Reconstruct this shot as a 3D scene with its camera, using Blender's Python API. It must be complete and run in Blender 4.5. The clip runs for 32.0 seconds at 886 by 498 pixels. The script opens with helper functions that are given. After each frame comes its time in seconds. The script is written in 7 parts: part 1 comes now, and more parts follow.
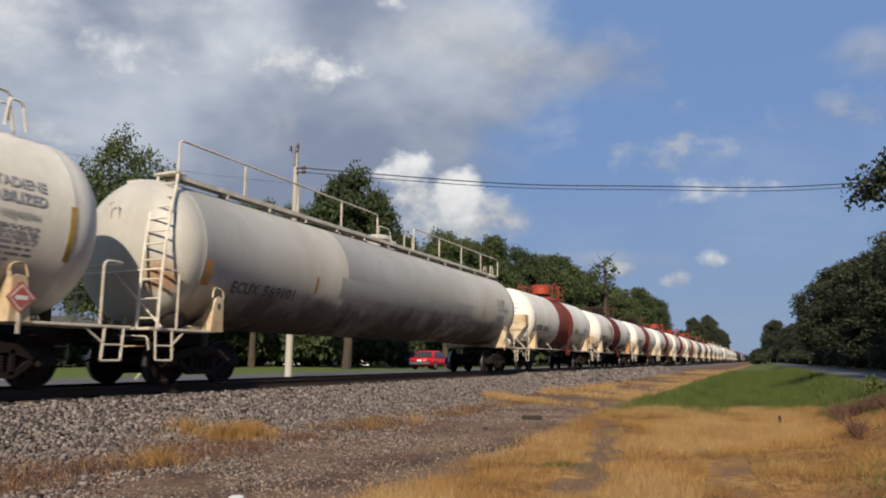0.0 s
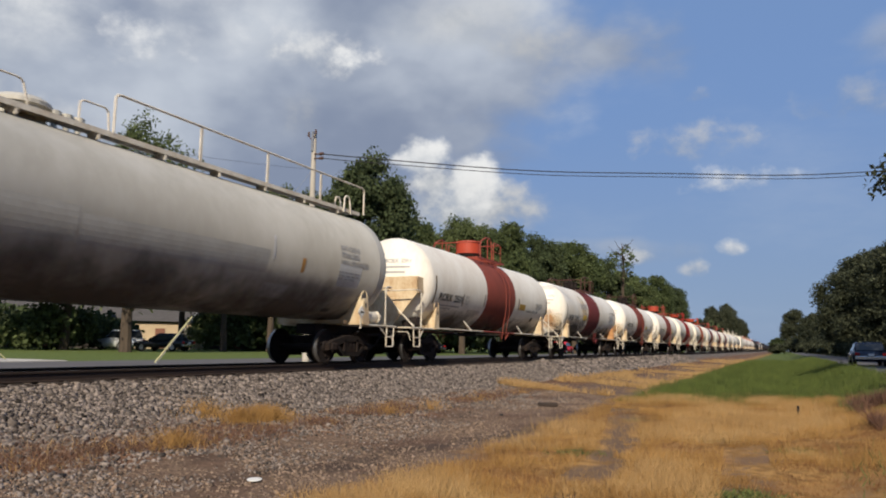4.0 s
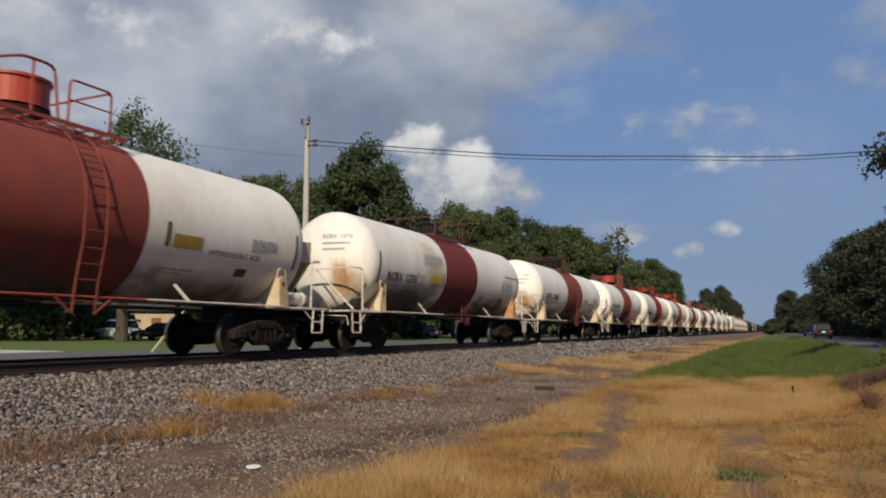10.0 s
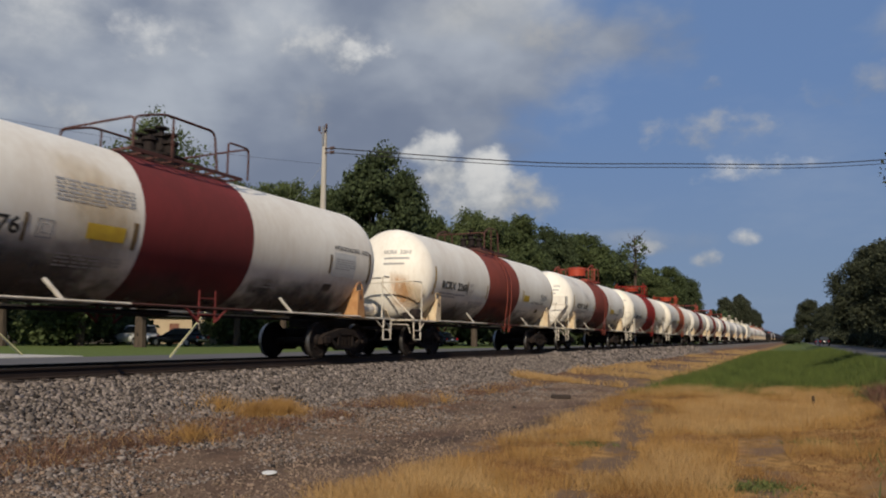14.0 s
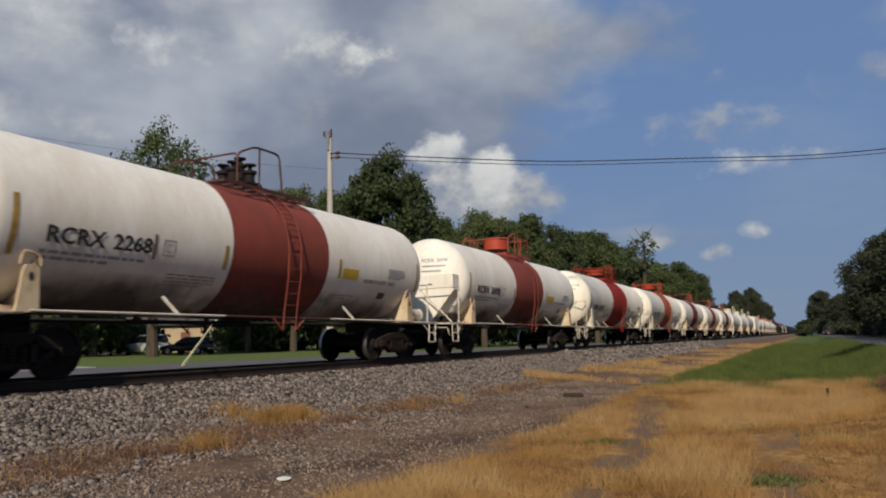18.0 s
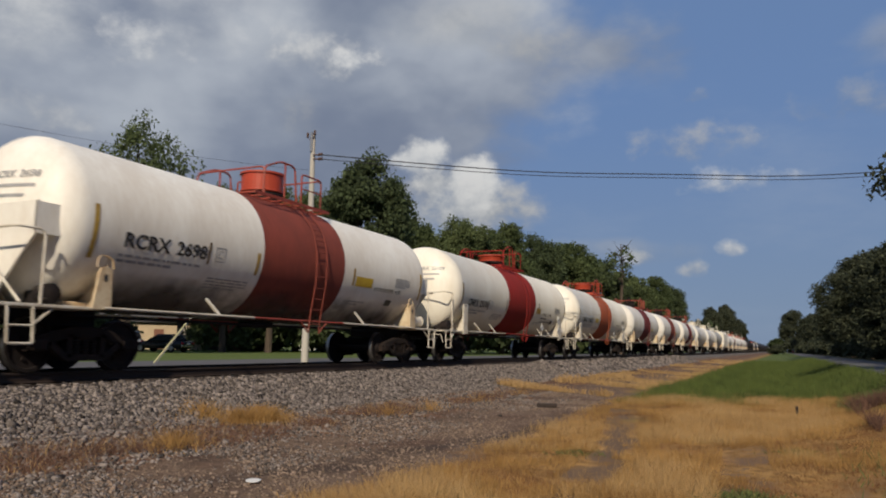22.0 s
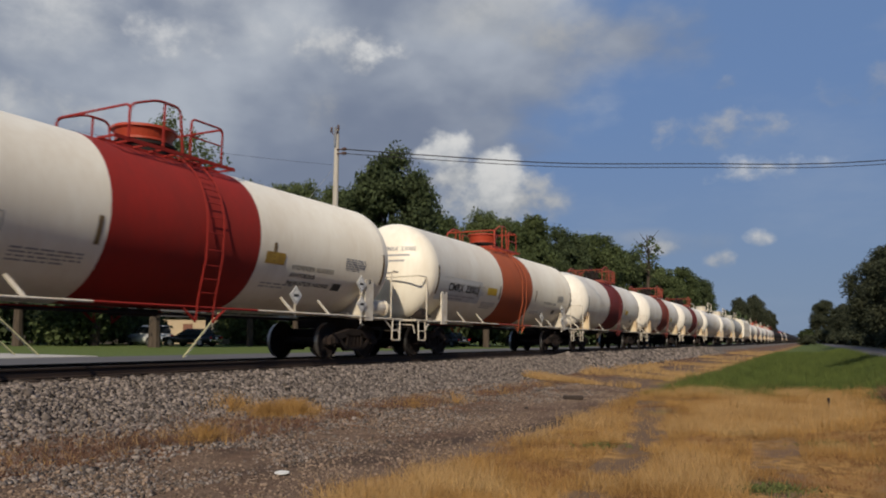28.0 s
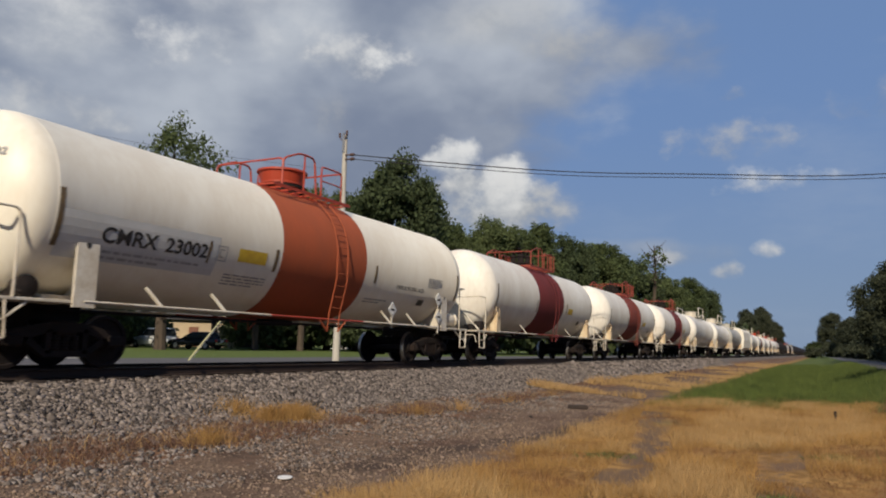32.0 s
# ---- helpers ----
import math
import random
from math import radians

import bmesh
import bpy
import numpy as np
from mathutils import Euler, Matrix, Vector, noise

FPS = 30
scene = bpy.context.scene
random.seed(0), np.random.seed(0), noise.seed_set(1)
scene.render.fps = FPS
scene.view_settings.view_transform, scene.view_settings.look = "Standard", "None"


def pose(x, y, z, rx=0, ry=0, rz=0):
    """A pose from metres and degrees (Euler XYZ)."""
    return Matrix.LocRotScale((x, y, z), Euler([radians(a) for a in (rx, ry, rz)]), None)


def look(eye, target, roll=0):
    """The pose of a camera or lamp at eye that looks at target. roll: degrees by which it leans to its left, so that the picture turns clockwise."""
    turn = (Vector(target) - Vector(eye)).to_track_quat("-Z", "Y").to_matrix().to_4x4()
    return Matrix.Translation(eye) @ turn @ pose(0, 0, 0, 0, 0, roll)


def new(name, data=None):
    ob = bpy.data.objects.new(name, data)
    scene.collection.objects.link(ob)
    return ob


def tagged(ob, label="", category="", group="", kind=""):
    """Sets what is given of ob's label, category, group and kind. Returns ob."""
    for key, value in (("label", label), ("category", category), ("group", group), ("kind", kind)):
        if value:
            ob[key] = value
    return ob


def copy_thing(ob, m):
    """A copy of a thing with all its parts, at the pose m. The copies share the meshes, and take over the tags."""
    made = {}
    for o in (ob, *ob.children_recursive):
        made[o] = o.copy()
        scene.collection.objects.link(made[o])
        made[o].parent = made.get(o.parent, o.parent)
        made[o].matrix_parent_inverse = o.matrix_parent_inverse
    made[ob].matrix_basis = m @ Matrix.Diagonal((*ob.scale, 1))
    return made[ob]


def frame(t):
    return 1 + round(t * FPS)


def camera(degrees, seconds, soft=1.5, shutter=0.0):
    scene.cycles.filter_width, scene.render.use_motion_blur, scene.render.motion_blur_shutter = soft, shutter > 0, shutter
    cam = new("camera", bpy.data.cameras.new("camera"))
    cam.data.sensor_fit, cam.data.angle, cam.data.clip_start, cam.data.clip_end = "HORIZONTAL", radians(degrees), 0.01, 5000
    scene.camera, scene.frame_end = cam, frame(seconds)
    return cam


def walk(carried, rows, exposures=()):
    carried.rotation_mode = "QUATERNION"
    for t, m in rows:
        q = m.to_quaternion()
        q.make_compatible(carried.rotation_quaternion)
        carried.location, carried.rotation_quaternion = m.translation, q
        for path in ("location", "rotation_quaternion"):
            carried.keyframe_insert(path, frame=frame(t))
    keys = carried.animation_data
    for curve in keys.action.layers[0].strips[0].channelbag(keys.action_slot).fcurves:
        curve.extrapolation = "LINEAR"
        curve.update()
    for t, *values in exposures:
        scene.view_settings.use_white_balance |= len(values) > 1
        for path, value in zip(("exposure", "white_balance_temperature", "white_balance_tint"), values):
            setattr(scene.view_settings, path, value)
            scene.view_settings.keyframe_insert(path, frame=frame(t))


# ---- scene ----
# Heights above the ground by the camera; the track runs along +y.
EYE_Z = 1.55
RAIL_Z = 1.02
TRACK_X = -12.05
WHEEL_R = 0.457

cam = camera(63.44, 32.0, soft=2.0, shutter=0.5)
# seconds, heading, pitch, roll of the hand-held camera, which stays at one spot
PATH = [
    (0, 23.81, 8.75, -0.29),
    (0.5, 23.85, 8.89, -0.41),
    (1, 24.94, 9.21, 0.43),
    (1.5, 25.40, 9.70, 0.40),
    (2, 25.31, 8.79, -0.47),
    (2.5, 24.51, 6.60, 0.77),
    (4.5, 25.65, 7.98, -2.05),
    (5, 26.05, 8.03, -3.09),
    (5.5, 25.21, 7.98, -2.55),
    (6, 24.19, 7.58, -2.00),
    (6.5, 22.06, 7.16, -1.14),
    (7, 18.72, 5.10, -1.68),
    (7.5, 17.49, 5.16, -0.82),
    (8, 19.13, 5.84, -0.23),
    (8.5, 23.11, 6.11, -0.31),
    (9, 24.66, 6.06, -0.27),
    (9.5, 25.25, 6.64, -0.03),
    (10, 24.82, 6.52, -0.04),
    (10.5, 24.49, 6.50, -0.46),
    (11, 24.77, 6.48, -0.59),
    (11.5, 25.07, 6.40, -0.14),
    (12, 25.37, 6.88, 0.10),
    (12.5, 25.59, 7.37, 0.10),
    (13, 25.83, 7.51, -0.02),
    (13.5, 26.13, 7.61, -0.45),
    (14, 26.08, 7.10, -0.41),
    (14.5, 25.52, 6.74, -0.54),
    (15, 25.42, 6.59, -0.53),
    (15.5, 25.47, 6.45, -0.45),
    (17.5, 26.12, 6.70, 0.29),
    (18, 26.91, 7.23, 1.11),
    (18.5, 27.06, 7.68, 0.53),
    (19, 27.19, 8.12, 0.33),
    (19.5, 27.12, 8.24, 0.21),
    (20, 27.02, 8.36, -0.11),
    (20.5, 26.69, 8.50, -0.33),
    (21, 26.24, 8.45, -0.54),
    (21.5, 25.59, 7.99, -0.50),
    (22, 25.02, 7.73, -0.83),
    (22.5, 24.81, 7.46, -0.84),
    (23, 24.61, 7.37, -1.12),
    (23.5, 24.37, 7.32, -1.50),
    (24, 24.22, 7.35, -1.33),
    (24.5, 24.89, 7.69, -1.01),
    (26.5, 26.37, 7.47, -0.64),
    (27, 26.35, 7.40, -0.54),
    (27.5, 26.89, 7.17, 0.77),
    (28, 27.03, 7.14, -0.48),
    (28.5, 27.00, 7.08, -0.19),
    (29, 27.16, 7.22, -0.57),
    (29.5, 26.76, 7.27, -1.23),
    (30, 26.82, 7.39, -0.91),
    (30.5, 26.90, 7.43, -1.39),
    (31, 26.70, 7.46, -1.66),
    (31.5, 27.16, 7.67, -2.11),
    (32, 27.43, 7.68, -1.39),
]
walk(cam, [(t, pose(0, 0, EYE_Z, 90 + p, r, y)) for t, y, p, r in PATH],
     [(0, 0.36), (2.0, 0.36), (4.5, 0.39), (6, 0.32), (7.3, -0.18), (8, -0.14), (9, 0.16), (11, 0.14), (13, -0.02), (20, 0.01), (27, -0.06), (29, 0.08), (31, 0.11), (32, 0.14)])

# metres that the train has rolled towards -y, every two seconds
ROLLED = [-0.00, 6.80, 13.69, 20.35, 27.10, 33.85, 40.73, 47.76, 54.96, 62.12, 69.40, 76.65, 83.73, 90.86, 97.66, 104.36, 110.82]


def rolled(t):
    return float(np.interp(t, [2 * i for i in range(len(ROLLED))], ROLLED))

# ---- sky and sun ----
SUN_EL, SUN_AZ = 35.0, 162.5  # degrees; azimuth from +y towards +x

world = bpy.data.worlds.new("sky")
scene.world = world
world.use_nodes = True
wt = world.node_tree
wt.nodes.clear()


def wnode(kind, **vals):
    n = wt.nodes.new(kind)
    for k, v in vals.items():
        n.inputs[k].default_value = v
    return n


def wmath(op, a, b=0.0, clamp=False):
    n = wt.nodes.new("ShaderNodeMath")
    n.operation, n.use_clamp = op, clamp
    for i, v in enumerate((a, b)):
        if isinstance(v, (int, float)):
            n.inputs[i].default_value = v
        else:
            wt.links.new(v, n.inputs[i])
    return n.outputs[0]


def wrange(v, a, b, lo=0.0, hi=1.0):
    n = wt.nodes.new("ShaderNodeMapRange")
    n.interpolation_type = "SMOOTHSTEP"
    wt.links.new(v, n.inputs[0])
    for i, x in zip((1, 2, 3, 4), (a, b, lo, hi)):
        n.inputs[i].default_value = x
    return n.outputs[0]


def wmix(fac, a, b):
    n = wt.nodes.new("ShaderNodeMix")
    n.data_type = "RGBA"
    wt.links.new(fac, n.inputs[0])
    for i, v in ((6, a), (7, b)):
        if isinstance(v, tuple):
            n.inputs[i].default_value = (*v, 1)
        else:
            wt.links.new(v, n.inputs[i])
    return n.outputs[2]


def wnoise(scale, detail=6.0, rough=0.55, stretch=(1, 1, 1), shift=(0, 0, 0), dist=0.0):
    m = wt.nodes.new("ShaderNodeMapping")
    m.inputs["Scale"].default_value = stretch
    m.inputs["Location"].default_value = shift
    wt.links.new(sky_dir, m.inputs[0])
    n = wt.nodes.new("ShaderNodeTexNoise")
    n.inputs["Scale"].default_value, n.inputs["Detail"].default_value = scale, detail
    n.inputs["Roughness"].default_value = rough
    n.inputs["Distortion"].default_value = dist
    wt.links.new(m.outputs[0], n.inputs["Vector"])
    return n.outputs[0]


sky_dir = wt.nodes.new("ShaderNodeTexCoord").outputs["Generated"]
nishita = wt.nodes.new("ShaderNodeTexSky")
nishita.sky_type, nishita.sun_disc = "NISHITA", False
nishita.sun_elevation, nishita.sun_rotation = radians(SUN_EL), radians(SUN_AZ)
nishita.air_density, nishita.dust_density, nishita.ozone_density = 1.0, 0.4, 3.0
SKY_K = 0.060
tint = wt.nodes.new("ShaderNodeMix")
tint.data_type, tint.blend_type = "RGBA", "MULTIPLY"
tint.inputs[0].default_value = 1.0
wt.links.new(nishita.outputs[0], tint.inputs[6])
tint.inputs[7].default_value = (SKY_K * 1.0, SKY_K * 0.98, SKY_K * 1.04, 1)


billow = wnoise(7.0, 9.0, 0.58, (1, 1, 1.6))
wisp = wnoise(3.2, 7.0, 0.6, (1, 1, 2.6), (3, 1, 2))
grain = wnoise(16.0, 6.0, 0.6, (1, 1, 1.5), (1, 5, 0))


def axis(az, el):
    a, e = radians(az), radians(el)
    return Vector((-math.sin(a) * math.cos(e), math.cos(a) * math.cos(e), math.sin(e)))


def along(v, off=0.0):
    n = wt.nodes.new("ShaderNodeVectorMath")
    n.operation = "DOT_PRODUCT"
    wt.links.new(sky_dir, n.inputs[0])
    n.inputs[1].default_value = v
    return wmath("SUBTRACT", n.outputs["Value"], off)


def puff(az, el, w, h, ragged, noise_out, edge=0.55):
    """Soft mask of one cloud: its middle, half width and half height in degrees."""
    c, right = axis(az, el), axis(az - 90, 0)
    up = right.cross(c)
    u = wmath("DIVIDE", along(right), math.sin(radians(w)))
    v = wmath("DIVIDE", along(up), math.sin(radians(h)))
    r = wmath("ADD", wmath("MULTIPLY", u, u), wmath("MULTIPLY", v, v))
    front = wrange(along(c), 0.2, 0.5)
    body = wmath("SUBTRACT", 1.0, r)
    body = wmath("ADD", body, wmath("MULTIPLY", wmath("SUBTRACT", noise_out, 0.5), ragged))
    return wmath("MULTIPLY", wrange(body, 0.0, edge), front), v


# even summer haze over the clear sky
height = along(Vector((0, 0, 1)))
haze = wmix(wrange(height, 0.0, 0.35), (0.212, 0.298, 0.450), (0.166, 0.276, 0.515))
sky_col = wmix(wrange(height, 0.0, 0.45, 0.92, 0.85), tint.outputs[2], haze)
# a thin veil of cloud all round the sky
veil = wmath("MULTIPLY", wrange(wisp, 0.50, 0.80), 0.22)
col = wmix(veil, sky_col, (0.40, 0.46, 0.56))
# the broad grey bank that fills the sky to the left of the track
puffs = wnoise(26.0, 8.0, 0.56, (1, 1, 1.25), (4, 2, 9))
lumps = wnoise(8.0, 8.0, 0.52, (1, 1, 1.7), (2.3, 7.1, 4.4))
broad = wnoise(4.2, 4.0, 0.45, (1, 1, 1.5), (6.3, 2.1, 0.7))


def side_of(p, q, soft, ragged):
    """Soft mask of the sky to the left of the great circle from p to q."""
    n = axis(*q).cross(axis(*p)).normalized()
    d = wmath("ADD", along(n), wmath("MULTIPLY", wmath("SUBTRACT", lumps, 0.5), ragged))
    return wrange(d, -soft, soft)


bank_mask = wmath("MULTIPLY", side_of((33, 8), (9.5, 22.5), 0.050, 0.20), side_of((9.5, 22.5), (24, 31), 0.060, 0.25))
bank_mask = wmath("MULTIPLY", bank_mask, wrange(along(axis(60, 20)), 0.0, 0.5))
tone = wmath("ADD", wmath("MULTIPLY", broad, 0.75), wmath("MULTIPLY", lumps, 0.25))
tone = wmath("ADD", tone, wmath("MULTIPLY", wmath("SUBTRACT", height, 0.36), 0.55))
bank = wmix(wrange(tone, 0.36, 0.72), (0.205, 0.245, 0.335), (0.52, 0.56, 0.62))
col = wmix(wmath("MULTIPLY", bank_mask, 0.96), col, bank)
# heading (left of the track), height, half sizes, raggedness, edge, shade at the foot, brightness, cover
CLOUDS = [
    (48, 24.5, 11, 5.0, 3.4, 2.2, 0.45, 0.78, 0.80),
    (56, 22.5, 7, 4.0, 3.4, 2.0, 0.45, 0.80, 0.80),
    (57, 16.0, 6, 2.0, 3.4, 2.0, 0.45, 0.64, 0.70),
    (49.5, 21.5, 3.5, 2.2, 4.0, 2.0, 0.45, 0.80, 0.70),
    (36.0, 22.6, 5.0, 1.8, 3.8, 1.8, 0.35, 0.72, 0.80),
    (33.0, 22.3, 2.0, 0.9, 3.8, 1.6, 0.40, 0.84, 0.70),
    (37.0, 18.0, 2.0, 2.4, 3.4, 2.2, 0.40, 0.48, 0.50),
    (24, 25.4, 8, 2.4, 3.4, 2.2, 0.40, 0.55, 0.75),
    (17, 23.6, 6, 1.7, 3.6, 2.2, 0.40, 0.46, 0.70),
    (28.0, 27.4, 1.8, 0.9, 3.4, 1.4, 0.4, 0.85, 0.80),
    (23.8, 11.4, 6.2, 3.8, 2.0, 1.2, 0.45, 0.52, 0.88),
    (19.4, 11.2, 3.4, 2.2, 2.4, 1.5, 0.40, 0.52, 0.85),
    (26.9, 14.9, 2.6, 1.9, 2.2, 0.9, 0.50, 0.76, 0.95),
    (25.6, 13.2, 2.2, 1.5, 2.2, 1.0, 0.45, 0.66, 0.90),
    (22.7, 13.3, 2.6, 2.3, 2.2, 0.9, 0.45, 0.76, 0.95),
    (23.6, 11.8, 3.4, 1.9, 2.4, 1.1, 0.45, 0.70, 0.90),
    (5.2, 15.6, 4.8, 1.5, 4.2, 2.1, 0.5, 0.50, 0.8),
    (2.6, 12.7, 4.8, 1.3, 4.4, 1.9, 0.5, 0.72, 0.9),
    (3.0, 7.6, 1.2, 0.75, 3.4, 1.6, 0.45, 0.66, 0.9),
    (5.7, 6.1, 1.2, 0.9, 3.6, 1.7, 0.45, 0.54, 0.85),
    (10.0, 7.0, 1.5, 0.7, 3.4, 1.5, 0.4, 0.56, 0.8),
    (-10.0, 21.0, 7, 2.4, 4.4, 2.4, 0.3, 0.50, 0.65),
    (-6.0, 17.5, 5, 1.6, 4.2, 2.4, 0.3, 0.44, 0.55),
    (14.0, 7.6, 10, 1.2, 4.0, 2.6, 0.3, 0.46, 0.65),
    (5.0, 19.0, 1.3, 0.7, 3.8, 1.8, 0.4, 0.46, 0.6),
]
for az, el, w, h, rag, edge, foot, bright, cover in CLOUDS:
    mask, v = puff(az, el, w, h, rag, lumps if w > 6.5 else puffs, edge)
    lit = wrange(wmath("ADD", v, wmath("MULTIPLY", wmath("SUBTRACT", puffs, 0.5), 4.2)), -1.1, 0.9, foot, 1.0)
    top = (bright, bright, bright * 0.99)
    low = (0.26 * bright + 0.05, 0.31 * bright + 0.06, 0.38 * bright + 0.075)
    col = wmix(wmath("MULTIPLY", mask, cover), col, wmix(lit, low, top))
bg = wt.nodes.new("ShaderNodeBackground")
wt.links.new(col, bg.inputs[0])
bg.inputs[1].default_value = 0.87
wout = wt.nodes.new("ShaderNodeOutputWorld")
wt.links.new(bg.outputs[0], wout.inputs[0])

sun = new("sun", bpy.data.lights.new("sun", "SUN"))
sun.data.energy, sun.data.angle, sun.data.color = 4.6, radians(0.6), (1.0, 0.87, 0.69)
sa, se = radians(SUN_AZ), radians(SUN_EL)
sun_from = Vector((math.sin(sa) * math.cos(se), math.cos(sa) * math.cos(se), math.sin(se)))
sun.matrix_world = look(sun_from * 100, (0, 0, 0))

# ---- materials ----
def material(name, base, dark=None, rough=0.6, metal=0.0, scale=6.0, fine=60.0, bump=0.15, amount=0.5, vary=0.0, stretch=(1, 1, 1),
             low=0.38, high=0.68, bump_size=0.01, thin=0.0):
    """A painted, rusty, stony or leafy surface: two scales of noise between two colours, and a fine relief."""
    m = bpy.data.materials.new(name)
    m.use_nodes = True
    nt = m.node_tree
    b = nt.nodes["Principled BSDF"]
    b.inputs["Roughness"].default_value, b.inputs["Metallic"].default_value = rough, metal
    b.inputs["Specular IOR Level"].default_value = 0.2 if rough >= 0.8 else 0.4
    tc = nt.nodes.new("ShaderNodeTexCoord")
    mp = nt.nodes.new("ShaderNodeMapping")
    mp.inputs["Scale"].default_value = stretch
    nt.links.new(tc.outputs["Object"], mp.inputs[0])
    dark = dark or tuple(c * 0.6 for c in base)
    outs = []
    for sc in (scale, fine):
        n = nt.nodes.new("ShaderNodeTexNoise")
        n.inputs["Scale"].default_value, n.inputs["Detail"].default_value, n.inputs["Roughness"].default_value = sc, 5, 0.6
        nt.links.new(mp.outputs[0], n.inputs["Vector"])
        outs.append(n.outputs[0])
    add = nt.nodes.new("ShaderNodeMath")
    add.operation = "MULTIPLY_ADD"
    nt.links.new(outs[1], add.inputs[0])
    add.inputs[1].default_value = 0.45
    nt.links.new(outs[0], add.inputs[2])
    rg = nt.nodes.new("ShaderNodeMapRange")
    nt.links.new(add.outputs[0], rg.inputs[0])
    for i, x in zip((1, 2, 3, 4), (low + 0.2, high + 0.2, amount, 0.0)):
        rg.inputs[i].default_value = x
    mix = nt.nodes.new("ShaderNodeMix")
    mix.data_type = "RGBA"
    nt.links.new(rg.outputs[0], mix.inputs[0])
    mix.inputs[6].default_value, mix.inputs[7].default_value = (*base, 1), (*dark, 1)
    col = mix.outputs[2]
    if vary:
        oi = nt.nodes.new("ShaderNodeObjectInfo")
        ge = nt.nodes.new("ShaderNodeNewGeometry")
        ad = nt.nodes.new("ShaderNodeMath")
        ad.operation = "ADD"
        nt.links.new(oi.outputs["Random"], ad.inputs[0])
        nt.links.new(ge.outputs["Random Per Island"], ad.inputs[1])
        fr = nt.nodes.new("ShaderNodeMath")
        fr.operation = "FRACT"
        nt.links.new(ad.outputs[0], fr.inputs[0])
        r2 = nt.nodes.new("ShaderNodeMapRange")
        nt.links.new(fr.outputs[0], r2.inputs[0])
        r2.inputs[3].default_value, r2.inputs[4].default_value = 1 - vary, 1 + vary
        hs = nt.nodes.new("ShaderNodeHueSaturation")
        nt.links.new(r2.outputs[0], hs.inputs["Value"])
        nt.links.new(col, hs.inputs["Color"])
        col = hs.outputs[0]
    nt.links.new(col, b.inputs["Base Color"])
    bp = nt.nodes.new("ShaderNodeBump")
    bp.inputs["Strength"].default_value, bp.inputs["Distance"].default_value = bump, bump_size
    nt.links.new(outs[1], bp.inputs["Height"])
    nt.links.new(bp.outputs[0], b.inputs["Normal"])
    if thin:
        # light passes through thin blades
        tl = nt.nodes.new("ShaderNodeBsdfTranslucent")
        ms = nt.nodes.new("ShaderNodeMixShader")
        ms.inputs[0].default_value = thin
        nt.links.new(col, tl.inputs[0])
        nt.links.new(b.outputs[0], ms.inputs[1])
        nt.links.new(tl.outputs[0], ms.inputs[2])
        nt.links.new(ms.outputs[0], nt.nodes["Material Output"].inputs[0])
    return m


M = {}
M["white"] = material("tank_white", (0.755, 0.725, 0.65), (0.55, 0.48, 0.39), 0.48, scale=0.9, fine=9, bump=0.05, amount=0.55, stretch=(1, 1, 0.35), vary=0.05)
M["cream"] = material("tank_cream", (0.765, 0.725, 0.62), (0.60, 0.52, 0.40), 0.46, scale=0.9, fine=7, bump=0.05, amount=0.5, stretch=(1, 1, 0.35))
M["dirty_white"] = material("tank_dirty_white", (0.58, 0.555, 0.49), (0.40, 0.36, 0.29), 0.5, scale=0.9, fine=6, bump=0.05, amount=0.6, stretch=(1, 0.8, 0.4))
M["grey"] = material("tank_grey", (0.44, 0.425, 0.38), (0.31, 0.29, 0.245), 0.5, scale=0.9, fine=5, bump=0.04, amount=0.6, stretch=(1, 0.8, 0.4))
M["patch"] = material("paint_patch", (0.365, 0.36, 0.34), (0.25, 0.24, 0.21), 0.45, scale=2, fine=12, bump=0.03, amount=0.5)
M["patch_white"] = material("paint_patch_white", (0.52, 0.52, 0.51), (0.40, 0.40, 0.38), 0.45, scale=2, fine=12, bump=0.03, amount=0.5)
M["red"] = material("band_red", (0.232, 0.054, 0.037), (0.135, 0.038, 0.028), 0.8, scale=1.0, fine=9, bump=0.06, amount=0.6, stretch=(1, 1, 0.4))
M["maroon"] = material("band_maroon", (0.165, 0.030, 0.030), (0.100, 0.024, 0.022), 0.8, scale=1.0, fine=9, bump=0.06, amount=0.6, stretch=(1, 1, 0.4))
M["scarlet"] = material("band_scarlet", (0.265, 0.020, 0.015), (0.165, 0.022, 0.017), 0.8, scale=1.0, fine=9, bump=0.05, amount=0.5, stretch=(1, 1, 0.4))
M["orange"] = material("band_orange", (0.36, 0.085, 0.035), (0.24, 0.07, 0.035), 0.8, scale=1.0, fine=9, bump=0.06, amount=0.5, stretch=(1, 1, 0.4))
M["dome_red"] = material("dome_red", (0.38, 0.052, 0.024), (0.26, 0.045, 0.02), 0.45, scale=3, fine=20, bump=0.06, amount=0.5)
M["rail_dark"] = material("railing_dark", (0.085, 0.030, 0.022), (0.05, 0.025, 0.02), 0.7, scale=6, fine=40, bump=0.1, amount=0.6)
M["rail_red"] = material("railing_red", (0.30, 0.05, 0.03), (0.16, 0.05, 0.03), 0.55, scale=6, fine=40, bump=0.1, amount=0.6)
M["tan"] = material("saddle_tan", (0.60, 0.50, 0.34), (0.35, 0.20, 0.09), 0.55, scale=2.2, fine=18, bump=0.1, amount=0.7, stretch=(1, 1, 0.6))
